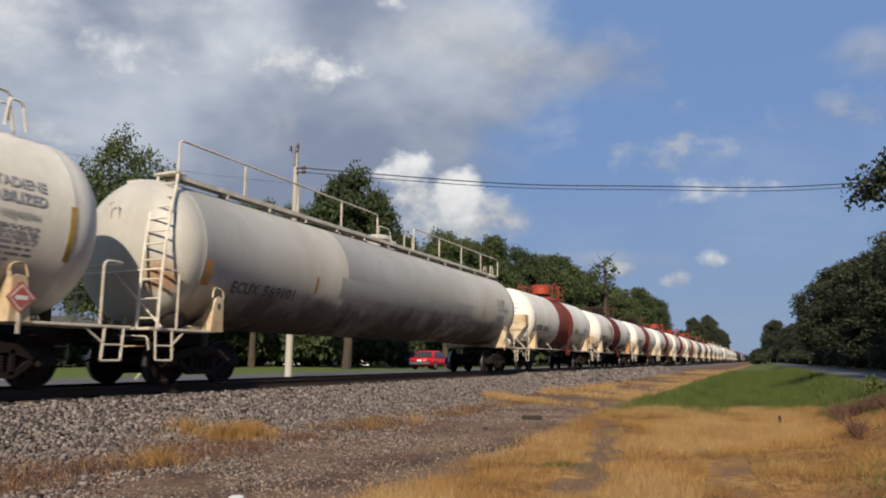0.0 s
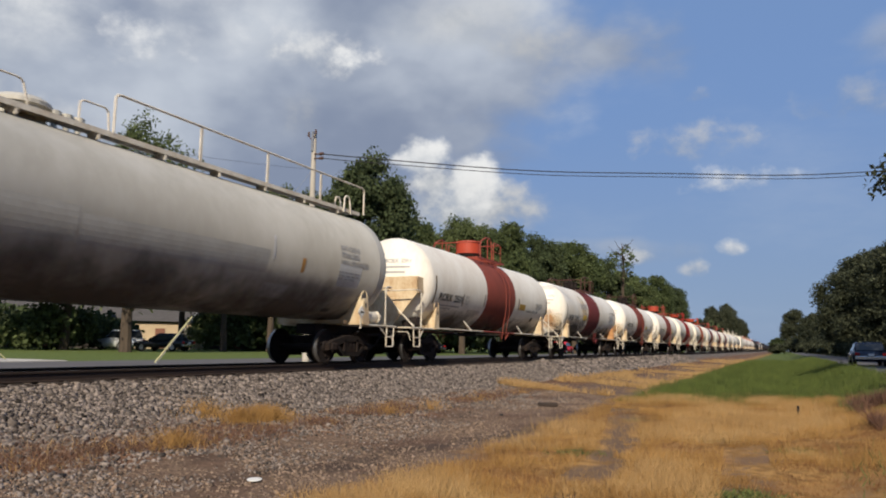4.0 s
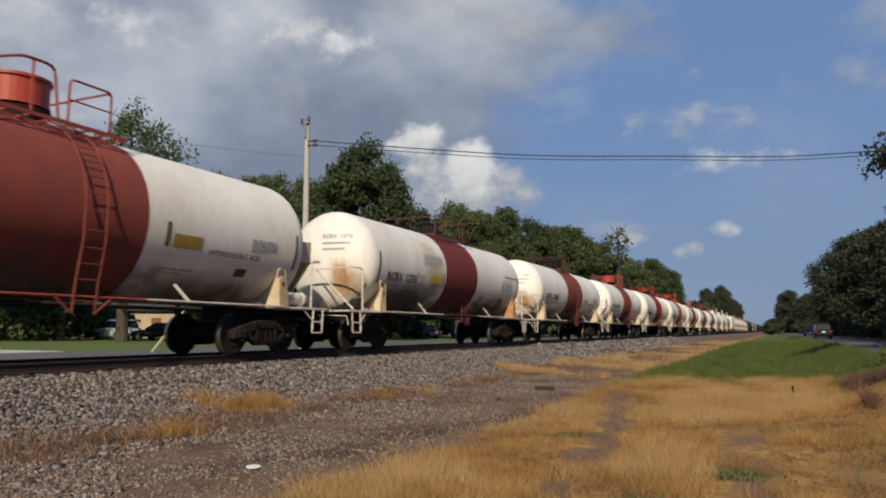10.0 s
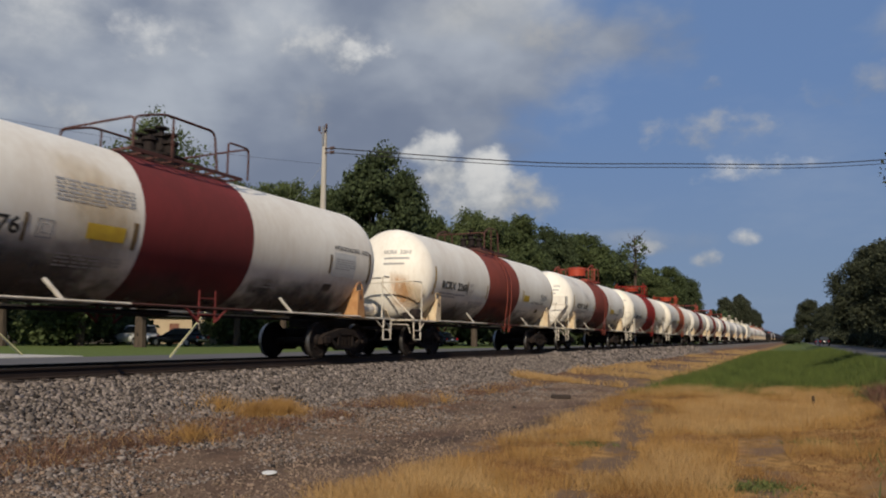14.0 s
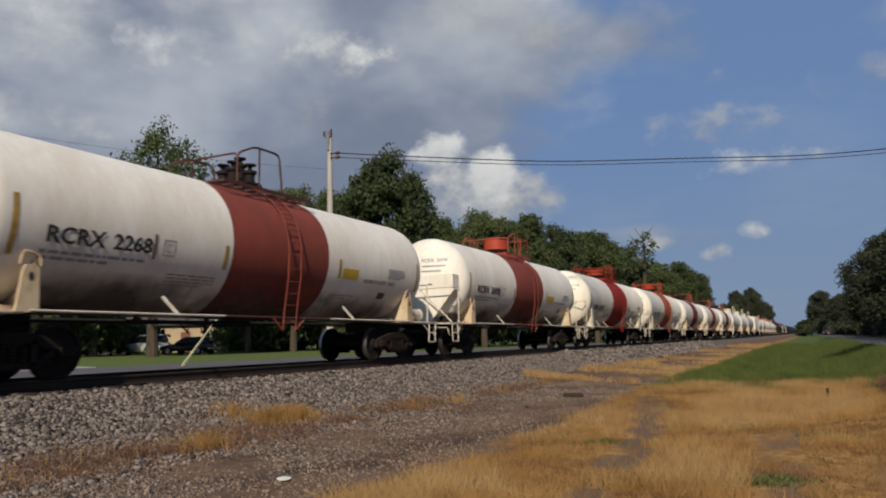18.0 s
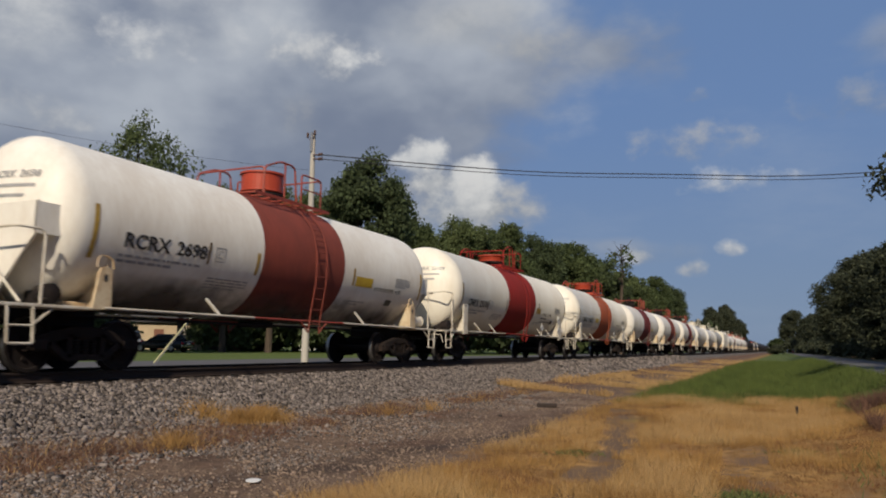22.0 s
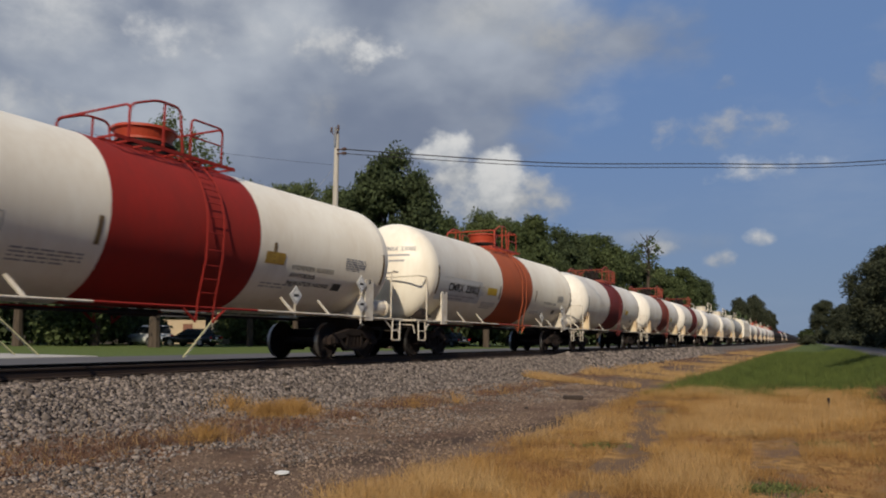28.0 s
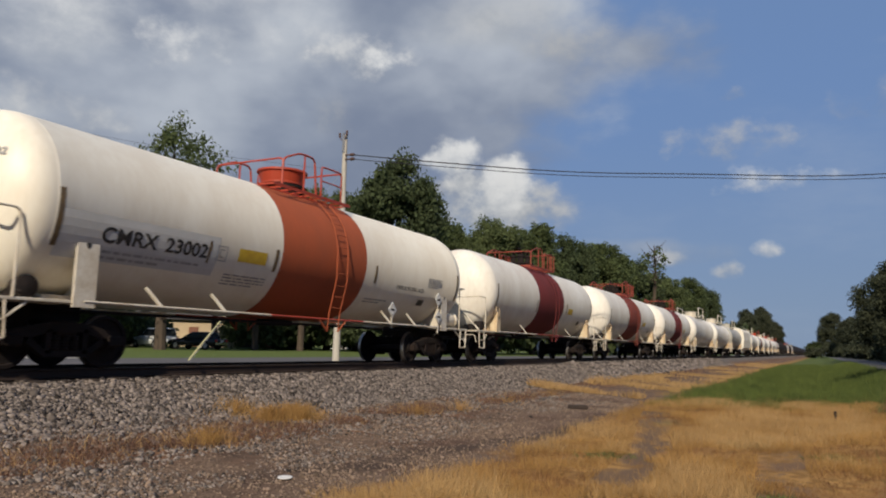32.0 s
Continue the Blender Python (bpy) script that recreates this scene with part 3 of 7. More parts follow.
    dirt = mix(mth("MULTIPLY", lane(-5.6, 0.16, 7.0, 19, 0.50, 0.16), 0.85), dirt, (0.060, 0.042, 0.033))
    dirt = mix(mth("MULTIPLY", lane(-7.0, 0.05, 4.0, 16, 0.40, 0.04), 0.6), dirt, (0.068, 0.048, 0.036))
    green = mix(step(mid, 0.35, 0.7), (0.056, 0.078, 0.021), (0.105, 0.130, 0.034))
    stone = mix(step(fine, 0.3, 0.7), (0.052, 0.045, 0.043), (0.18, 0.162, 0.152))
    reddish = mix(step(mid, 0.4, 0.6), (0.085, 0.046, 0.032), (0.165, 0.088, 0.050))
    # far side of the track: mown lawn
    col = mix(step(xw, -16.4, -15.6), mix(step(mid, 0.3, 0.7), (0.070, 0.098, 0.026), (0.105, 0.135, 0.038)), stone)
    # reddish dead weeds and gravelly track beside the ballast
    col = mix(step(xw, -10.0, -9.2), col, mix(step(nz(0.6, 5), 0.42, 0.54), dirt, reddish))
    col = mix(step(xw, -7.5, -6.7), col, dirt)
    edge = mth("ADD", xw, mth("MULTIPLY", step(mth("ADD", y, mth("MULTIPLY", wob, 5.0)), 20, 40), 1.6))
    col = mix(step(edge, -4.5, -3.5), col, straw)
    yg = mth("SUBTRACT", mth("ADD", y, mth("ADD", mth("MULTIPLY", wob2, 0.7), mth("MULTIPLY", wob, 1.6))), mth("MULTIPLY", mth("MINIMUM", mth("ADD", x, 0.8), 0.0), 1.2))
    gm = mth("MULTIPLY", step(yg, 25.0, 30.5), step(mth("ADD", x, mth("MULTIPLY", wob, 0.5)), -5.2, -3.2))
    col = mix(gm, col, green)
    rust = mth("MULTIPLY", step(xw, 1.2, 2.0), mth("MULTIPLY", step(mth("ADD", y, wob), 20.5, 18.5), step(mth("ADD", y, wob), 12.0, 14.5)))
    col = mix(rust, col, mix(step(mid, 0.35, 0.65), (0.16, 0.075, 0.030), (0.30, 0.15, 0.05)))
    side = mth("MULTIPLY", step(mth("ADD", x, mth("MULTIPLY", wob, 0.5)), 1.3, 2.2), mth("SUBTRACT", 1.0, rust))
    col = mix(side, col, green)
    # beyond the road, tree shade is painted in as a dark ground colour
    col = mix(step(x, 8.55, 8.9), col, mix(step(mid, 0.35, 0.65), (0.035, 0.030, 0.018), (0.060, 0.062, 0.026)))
    nt.links.new(col, b.inputs["Base Color"])
    bp = nt.nodes.new("ShaderNodeBump")
    bp.inputs["Strength"].default_value, bp.inputs["Distance"].default_value = 0.6, 0.03
    nt.links.new(fine, bp.inputs["Height"])
    nt.links.new(bp.outputs[0], b.inputs["Normal"])
    return m


def grid_lines(a, b, near, far, flat):
    """Places from a to b: `near` apart within +-flat of 0, growing to `far` outside."""
    out, v, st = [0.0], 0.0, near
    while v < b:
        st = near if v < flat else min(st * 1.25, far)
        v += st
        out.append(min(v, b))
    v, st = 0.0, near
    while v > a:
        st = near if v > -flat else min(st * 1.25, far)
        v -= st
        out.insert(0, max(v, a))
    return out


xs = sorted(set(grid_lines(-2500, 2500, 0.35, 400, 15)) | {g[0] for g in GROUND if abs(g[0]) < 100})
ys = grid_lines(-300, 4500, 0.45, 500, 34)
gv = [(x, y, ground_z(x, y)) for y in ys for x in xs]
nx = len(xs)
gf = [(j * nx + i, j * nx + i + 1, (j + 1) * nx + i + 1, (j + 1) * nx + i) for j in range(len(ys) - 1) for i in range(nx - 1)]
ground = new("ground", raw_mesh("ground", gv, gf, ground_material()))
ground.data.polygons.foreach_set("use_smooth", [True] * len(ground.data.polygons))
tagged(ground, "trackside ground of gravel, straw-coloured dry grass and green grass", "ground", kind="structure")


def strip(name, x0, x1, y0, y1, z, mat, label, category, thick=0.12):
    bm = bmesh.new()
    n = 60
    rows = []
    for k in range(n + 1):
        y = y0 + (y1 - y0) * (k / n) ** 2
        w = 0.10 * noise.noise((y * 0.3, x0, 0))
        rows.append([bm.verts.new(p) for p in ((x0 + w, y, z - thick), (x0 + w, y, z), ((x0 + x1) / 2, y, z + 0.03), (x1 + w, y, z), (x1 + w, y, z - thick))])
    for a, b in zip(rows, rows[1:]):
        for i in range(4):
            bm.faces.new((a[i], a[i + 1], b[i + 1], b[i]))
    ob = part(name, bm, mat)
    return tagged(ob, label, category, kind="structure")


strip("road", 3.5, 8.5, -60, 1500, 0.675, M["asphalt"], "grey two-lane asphalt road shaded by trees", "road")
strip("road", -24.6, -18.4, -60, 1500, 0.75, M["asphalt"], "grey asphalt street behind the railway", "road")
bm = bmesh.new()
box(bm, (-29.5, 15.5, 0.73), (9.5, 7, 0.1), bevel=0.01)
drive = part("driveway", bm, M["concrete"])
tagged(drive, "pale concrete driveway beside the street", "driveway", kind="structure")

# ---- track ----
track = thing("railway_track", "rusty steel rails on dark timber ties in stone ballast", "railway track", kind="structure")
RAIL_Y0, RAIL_Y1 = -40, 1400


def rail_mesh(x):
    prof = [(-0.07, -0.172), (0.07, -0.172), (0.07, -0.160), (0.012, -0.145), (0.012, -0.045), (0.036, -0.035), (0.036, -0.006), (0.028, 0.0),
            (-0.028, 0.0), (-0.036, -0.006), (-0.036, -0.035), (-0.012, -0.045), (-0.012, -0.145), (-0.07, -0.160)]
    bm = bmesh.new()
    rings = [[bm.verts.new((x + a, y, RAIL_Z + b)) for a, b in prof] for y in (RAIL_Y0, RAIL_Y1)]
    n = len(prof)
    for k in range(n):
        f = bm.faces.new((rings[0][k], rings[0][(k + 1) % n], rings[1][(k + 1) % n], rings[1][k]))
        f.material_index = 1 if k == 7 else 0
    bm.faces.new(rings[0])
    bm.faces.new(rings[1])
    bmesh.ops.recalc_face_normals(bm, faces=bm.faces)
    return bm


for sx in (-0.7535, 0.7535):
    part("rail", rail_mesh(TRACK_X + sx), [M["rail"], M["railtop"]], track, "rusty rail with a polished top")
bm = bmesh.new()
box(bm, (0, 0, 0), (2.6, 0.23, 0.18), bevel=0.012)
tie = part("tie", bm, M["tie"], track)
tie.matrix_basis = pose(TRACK_X, -6.07, RAIL_Z - 0.172 - 0.095)
rnd = random.Random(5)
for k in range(1, 148):
    shared("tie", tie.data, track, pose(TRACK_X + rnd.uniform(-0.04, 0.04), -6.07 + 0.53 * k, RAIL_Z - 0.267 + rnd.uniform(-0.012, 0.004), 0, rnd.uniform(-0.6, 0.6), rnd.uniform(-1.2, 1.2)))

# ---- train ----
TANK_R, TANK_ZC = 1.55, 2.65
DECK = 1.10


def tank_shell(half, r, zc, depth, band=None, cuts=()):
    """Shell of a lying tank; band: the stretch painted in the second material."""
    n = 10
    prof = []
    for k in range(n + 1):
        a = k / n * math.pi / 2
        prof.append((-half - depth * math.cos(a), max(0.02, r * math.sin(a))))
    ys = sorted({-half + 0.06, half - 0.06, *(cuts or ()), *(band or ())})
    for y in ys:
        if band and y in band:
            prof.append((y, r))
        elif abs(abs(y) - (half - 0.06)) < 1e-6:
            prof.append((y, r))
        else:
            prof += [(y - 0.012, r), (y - 0.004, r + 0.0025), (y + 0.004, r + 0.0025), (y + 0.012, r)]
    for k in range(n, -1, -1):
        a = k / n * math.pi / 2
        prof.append((half + depth * math.cos(a), max(0.02, r * math.sin(a))))
    mats = [1 if band and band[0] - 1e-6 <= (a[0] + b[0]) / 2 <= band[1] + 1e-6 else 0 for a, b in zip(prof, prof[1:])]
    bm = bmesh.new()
    lathe(bm, prof, (0, 0, zc), "y", 64, mats)
    return bm


def wheelset_mesh():
    bm = bmesh.new()
    lathe(bm, [(-1.02, 0.07), (-0.80, 0.085), (0.80, 0.085), (1.02, 0.07)], (0, 0, 0), "x", 12, [0, 0, 0])
    for s in (-1, 1):
        prof = [(0.685, WHEEL_R * 0.55), (0.690, WHEEL_R + 0.028), (0.715, WHEEL_R + 0.025), (0.722, WHEEL_R + 0.004), (0.825, WHEEL_R - 0.003), (0.828, WHEEL_R - 0.06),
                (0.79, WHEEL_R - 0.075), (0.775, 0.16), (0.83, 0.13), (0.83, 0.08)]
        lathe(bm, [(s * a, b) for a, b in prof], (0, 0, 0), "x", 28, [0, 0, 0, 1, 0, 0, 0, 0, 0])
        for k in range(3):
            a = k * math.tau / 3
            box(bm, (s * 0.80, 0.25 * math.cos(a), 0.25 * math.sin(a)), (0.03, 0.05, 0.05))
    for s in (-1, 1):
        for k in range(3):
            a = k * math.tau / 3 + 0.3
            box(bm, (s * 1.095, 0.055 * math.cos(a), 0.055 * math.sin(a)), (0.03, 0.03, 0.03))
        lathe(bm, [(s * 1.0, 0.05), (s * 1.0, 0.11), (s * 1.085, 0.11), (s * 1.09, 0.05)], (0, 0, 0), "x", 10, [0, 0, 0])
    me = bpy.data.meshes.new("wheelset")
    bm.to_mesh(me)
    bm.free()
    for m in (M["wheel"], M["tread"]):
        me.materials.append(m)
    return me


def sideframe_mesh():
    """Cast side frame of a freight truck, in the plane of y and z."""
    bm = bmesh.new()
    w = 0.14
    # upper member, falling to the two axle boxes, and lower member under the springs
    tops = [(-1.10, 0.53), (-0.89, 0.63), (-0.55, 0.70), (-0.30, 0.76), (0.30, 0.76), (0.55, 0.70), (0.89, 0.63), (1.10, 0.53)]
    lows = [(-1.10, 0.36), (-0.89, 0.52), (-0.62, 0.50), (-0.30, 0.60), (0.30, 0.60), (0.62, 0.50), (0.89, 0.52), (1.10, 0.36)]

    def slab(t, b, x0, x1):
        ra = [[bm.verts.new((x, y, z)) for y, z in t] for x in (x0, x1)]
        rb = [[bm.verts.new((x, y, z)) for y, z in b] for x in (x0, x1)]
        n = len(t)
        for i in range(n - 1):
            bm.faces.new((ra[0][i], ra[0][i + 1], ra[1][i + 1], ra[1][i]))
            bm.faces.new((rb[0][i], rb[1][i], rb[1][i + 1], rb[0][i + 1]))
            for k in (0, 1):
                bm.faces.new((ra[k][i], rb[k][i], rb[k][i + 1], ra[k][i + 1]))
        for i in (0, n - 1):
            bm.faces.new((ra[0][i], rb[0][i], rb[1][i], ra[1][i]))

    slab(tops, lows, -w / 2, w / 2)
    slab([(-0.66, 0.52), (-0.36, 0.30), (0.36, 0.30), (0.66, 0.52)], [(-0.70, 0.42), (-0.38, 0.19), (0.38, 0.19), (0.70, 0.42)], -w / 2, w / 2)
    for s in (-1, 1):
        box(bm, (0, s * 0.33, 0.45), (w, 0.09, 0.40))
        box(bm, (0.02, s * 0.89, 0.46), (w * 1.3, 0.27, 0.20), bevel=0.03)
    bmesh.ops.recalc_face_normals(bm, faces=bm.faces)
    me = bpy.data.meshes.new("side_frame")
    bm.to_mesh(me)
    bm.free()
    me.materials.append(M["truck"])
    return me


def spring_mesh():
    """One wound coil, as a ribbed bar."""
    bm = bmesh.new()
    prof = [(0.30, 0.02)]
    for k in range(5):
        z = 0.305 + k * 0.05
        prof += [(z, 0.052), (z + 0.012, 0.072), (z + 0.03, 0.072), (z + 0.042, 0.052)]
    lathe(bm, prof + [(0.56, 0.02)], (0, 0, 0), "z", 8, [0] * (len(prof)))
    me = bpy.data.meshes.new("spring")
    bm.to_mesh(me)
    bm.free()
    me.materials.append(M["truck"])
    return me


WHEELSET, SIDEFRAME, SPRING = wheelset_mesh(), sideframe_mesh(), spring_mesh()
WHEELSETS, CARS = [], []


def truck(car, y):
    bm = bmesh.new()
    box(bm, (0, 0, 0.66), (2.1, 0.36, 0.24), bevel=0.03)
    lathe(bm, [(0.75, 0.18), (0.75, 0.24), (0.90, 0.24), (0.90, 0.18)], (0, 0, 0), "z", 16, [0, 0, 0])
    for s in (-1, 1):
        box(bm, (0, s * 0.36, 0.33), (1.9, 0.10, 0.12))
        for x in (-0.76, 0.76):
            box(bm, (x, s * 0.40, 0.45), (0.09, 0.06, 0.32))
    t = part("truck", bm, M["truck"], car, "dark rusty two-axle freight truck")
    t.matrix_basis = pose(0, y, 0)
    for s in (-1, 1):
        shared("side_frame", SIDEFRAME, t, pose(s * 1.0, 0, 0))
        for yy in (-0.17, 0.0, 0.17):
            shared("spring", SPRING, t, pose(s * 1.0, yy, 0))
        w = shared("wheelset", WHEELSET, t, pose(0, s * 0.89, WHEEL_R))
        WHEELSETS.append(w)
    return t


def saddle(car, x, y, sy, tall, mat, label):
    """Plate cradle between deck and tank: an outer plate, its oval hole painted as a black disc, and a web behind it;
    sy: towards the car's end.
    """
    bm = bmesh.new()
    top = DECK + (1.36 if tall else 0.72)
    w = 0.40 if tall else 0.26
    sx = 1 if x > 0 else -1
    if tall:
        pts = [(-w / 2, DECK - 0.10), (w / 2, DECK - 0.10), (w / 2, top - 0.06), (w / 2 - 0.06, top), (-w / 2 + 0.06, top), (-w / 2, top - 0.06)]
    else:
        pts = [(-w / 2 - 0.10, DECK - 0.02), (w / 2 + 0.02, DECK - 0.02), (w / 2, top - 0.05), (w / 2 - 0.1, top), (-w / 2 + 0.04, top - 0.02), (-w / 2, top - 0.1)]
    rings = [[bm.verts.new((x + sx * d, y + sy * -a, z)) for a, z in pts] for d in (0.0, 0.05)]
    n = len(pts)
    for k in range(n):
        bm.faces.new((rings[0][k], rings[0][(k + 1) % n], rings[1][(k + 1) % n], rings[1][k]))
    bm.faces.new(rings[0])
    bm.faces.new(rings[1])
    # web that runs from the plate round the belly of the tank
    web = [(abs(x), DECK - 0.02), (abs(x), top - 0.10), (1.28, 2.02), (0.95, 1.42), (0.5, 1.16), (0.3, DECK - 0.02)]
    for yy in (y - sy * (w / 2 - 0.03),):
        rr = [[bm.verts.new((sx * a, yy + d, z)) for a, z in web] for d in (-0.02, 0.02)]
        m = len(web)
        for k in range(m):
            bm.faces.new((rr[0][k], rr[0][(k + 1) % m], rr[1][(k + 1) % m], rr[1][k]))
        bm.faces.new(rr[0])
        bm.faces.new(rr[1])
    bmesh.ops.recalc_face_normals(bm, faces=bm.faces)
    s = part("saddle", bm, mat, car, label)
    # black disc paints the dark of the hole; the plate behind is solid
    bm = bmesh.new()
    lathe(bm, [(0.052, 0.045), (0.054, 0.045)], (x, y, top - (0.42 if tall else 0.20)), "x", 12, [0]) if sx > 0 else lathe(bm, [(-0.054, 0.045), (-0.052, 0.045)], (x, y, top - 0.2), "x", 12, [0])
    bmesh.ops.scale(bm, vec=(1, 1, 1.6), verts=bm.verts, space=Matrix.Translation((-x, -y, -(top - (0.42 if tall and sx > 0 else 0.20)))))
    part("lifting_hole", bm, M["black"], s)
    bm = bmesh.new()
    pts = bent([(x, y - sy * 0.18, top - 0.02), (x, y - sy * 0.16, top + 0.16), (x - sx * 0.02, y + sy * 0.10, top + 0.22), (x, y + sy * 0.16, top - 0.02)], 0.1)
    tube(bm, pts, 0.018, 5)
    part("lifting_loop", bm, mat, s)
    return s


def ladder(bm, x, y, z0, z1, w, step=0.30, r=0.018):
    for s in (-1, 1):
        tube(bm, [(x, y + s * w / 2, z0), (x, y + s * w / 2, z1)], r, 5)
    z = z0 + 0.05
    while z < z1:
        tube(bm, [(x, y - w / 2, z), (x, y + w / 2, z)], r * 0.85, 5)
        z += step


def car_end(car, y, sy, hs, spec):
    """Deck, coupler, steps, grab rails and brake gear at one end; y: middle of the saddle, sy: outwards."""
    end = y + sy * spec.get("ext", 1.72)
    bm = bmesh.new()
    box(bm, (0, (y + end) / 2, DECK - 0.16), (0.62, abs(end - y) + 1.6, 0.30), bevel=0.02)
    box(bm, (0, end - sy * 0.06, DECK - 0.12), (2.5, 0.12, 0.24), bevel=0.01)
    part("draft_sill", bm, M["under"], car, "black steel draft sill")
    bm = bmesh.new()
    for sx in (-1, 1):
        box(bm, (sx * 1.06, (y + end) / 2 + sy * 0.1, DECK - 0.02), (0.78, abs(end - y) + 0.1, 0.05), bevel=0.008)
    box(bm, (0, end - sy * 0.26, DECK - 0.02), (1.4, 0.5, 0.045))
    part("deck", bm, spec["trim"], car, "end walkway deck with peeling paint")
    bm = bmesh.new()
    box(bm, (0, end + sy * 0.16, DECK - 0.20), (0.28, 0.36, 0.22), bevel=0.02)
    box(bm, (0, end + sy * 0.36, DECK - 0.22), (0.14, 0.30, 0.20), bevel=0.03)
    lathe(bm, [(DECK - 0.36, 0.05), (DECK - 0.36, 0.14), (DECK - 0.08, 0.14), (DECK - 0.08, 0.05)], (0.03, end + sy * 0.50, 0), "z", 10, [0, 0, 0])
    part("coupler", bm, M["under"], car, "rusty knuckle coupler")
    for sx in (-1, 1):
        bm = bmesh.new()
        x = sx * 1.44
        tube(bm, bent([(x, end - sy * 0.02, DECK - 0.04), (x, end - sy * 0.06, DECK - 0.62), (x, end - sy * 0.48, DECK - 0.62), (x, end - sy * 0.44, DECK - 0.04)], 0.04), 0.022, 5)
        tube(bm, [(x, end - sy * 0.04, DECK - 0.34), (x, end - sy * 0.46, DECK - 0.34)], 0.018, 5)
        tube(bm, [(x, end - sy * 0.48, DECK - 0.30), (x - sx * 0.04, end - sy * 0.80, DECK - 0.06)], 0.020, 5)
        part("step", bm, spec["trim"], car, "bent bar stirrup step")
    bm = bmesh.new()
    top = DECK + spec.get("grab", 1.2)
    side = [(1.44, end - sy * 0.55, DECK), (1.44, end - sy * 0.55, top), (1.40, end - sy * 0.06, top)]
    tube(bm, bent(side + [(0.0, end - sy * 0.04, top - 0.03)] + [(-a, b, c) for a, b, c in side[::-1]], 0.12), 0.022, 6)
    part("handrail", bm, spec["trim"], car, "bent tube handrail round the car end")
    if not spec["tall"] and sy < 0:
        bm = bmesh.new()
        tube(bm, [(0.20, end - sy * 0.10, top - 0.05), (1.30, end - sy * 0.30, DECK + 0.03)], 0.024, 5)
        part("end_brace", bm, spec["trim"], car, "diagonal brace at the car end")
    # air hose and uncoupling lever
    bm = bmesh.new()
    tube(bm, bent([(0.34, end, DECK - 0.18), (0.36, end + sy * 0.18, DECK - 0.24), (0.30, end + sy * 0.42, DECK - 0.62), (0.24, end + sy * 0.62, DECK - 0.66)], 0.14), 0.028, 6)
    part("air_hose", bm, M["under"], car, "black rubber air hose")
    bm = bmesh.new()
    tube(bm, bent([(1.36, end + sy * 0.04, DECK - 0.42), (1.30, end + sy * 0.05, DECK - 0.16), (0.20, end + sy * 0.10, DECK - 0.12), (0.10, end + sy * 0.38, DECK - 0.10)], 0.06), 0.014, 5)
    part("uncoupling_lever", bm, spec["trim"], car)
    for sx in (-1, 1):
        saddle(car, sx * 1.42, y, sy, spec["tall"], M["rusty"] if sy > 0 and spec.get("rusty_rear") else spec["saddle"], "painted steel saddle plate")
    # end brace from the deck to the belly
    bm = bmesh.new()
    box(bm, (0, y + sy * 0.05, DECK + 0.05), (1.9, 0.7, 0.12), bevel=0.02)
    box(bm, (0, y + sy * 0.75, DECK + 0.18), (0.10, 0.8, 0.30), bevel=0.02)
    part("bolster", bm, spec["saddle"], car)
    if sy > 0 and spec.get("reservoir", True):
        bm = bmesh.new()
        k = 1.3 if spec["tall"] else 1.0
        prof = [(-0.42, 0.02), (-0.42, 0.14), (-0.36, 0.165), (0.20, 0.165), (0.22, 0.19), (0.26, 0.19), (0.28, 0.165), (0.42, 0.13), (0.42, 0.02)]
        lathe(bm, [(a * k, r * k) for a, r in prof], (1.12, y + 0.85, DECK + 0.04 + 0.19 * k), "y", 16, [0] * 8)
        part("air_reservoir", bm, spec["trim"], car, "pale cylindrical air reservoir")
    if sy < 0:
        bm = bmesh.new()
        lathe(bm, [(-0.16, 0.02), (-0.16, 0.16), (0.12, 0.18), (0.16, 0.05)], (1.0, y - 0.75, DECK + 0.2), "x", 14, [0, 0, 0])
        box(bm, (0.72, y - 0.72, DECK + 0.14), (0.34, 0.26, 0.24), bevel=0.03)
        tube(bm, [(0.4, y - 0.75, DECK + 0.2), (1.3, y - 0.95, DECK + 0.10)], 0.02, 5)
        part("brake_cylinder", bm, M["under"], car, "dark brake cylinder with levers")
        bm = bmesh.new()
        for k in range(12):
            a, b = k * math.tau / 12, (k + 1) * math.tau / 12
            tube(bm, [(-0.8 + 0.27 * math.cos(a), end - sy * 0.02, DECK + 0.75 + 0.27 * math.sin(a)), (-0.8 + 0.27 * math.cos(b), end - sy * 0.02, DECK + 0.75 + 0.27 * math.sin(b))], 0.014, 4)
        for k in range(4):
            a = k * math.tau / 4
            tube(bm, [(-0.8, end - sy * 0.02, DECK + 0.75), (-0.8 + 0.27 * math.cos(a), end - sy * 0.02, DECK + 0.75 + 0.27 * math.sin(a))], 0.012, 4)
        tube(bm, [(-0.8, end - sy * 0.04, DECK), (-0.8, end - sy * 0.04, DECK + 0.75)], 0.02, 5)
        part("brake_wheel", bm, spec["trim"], car, "round hand brake wheel")


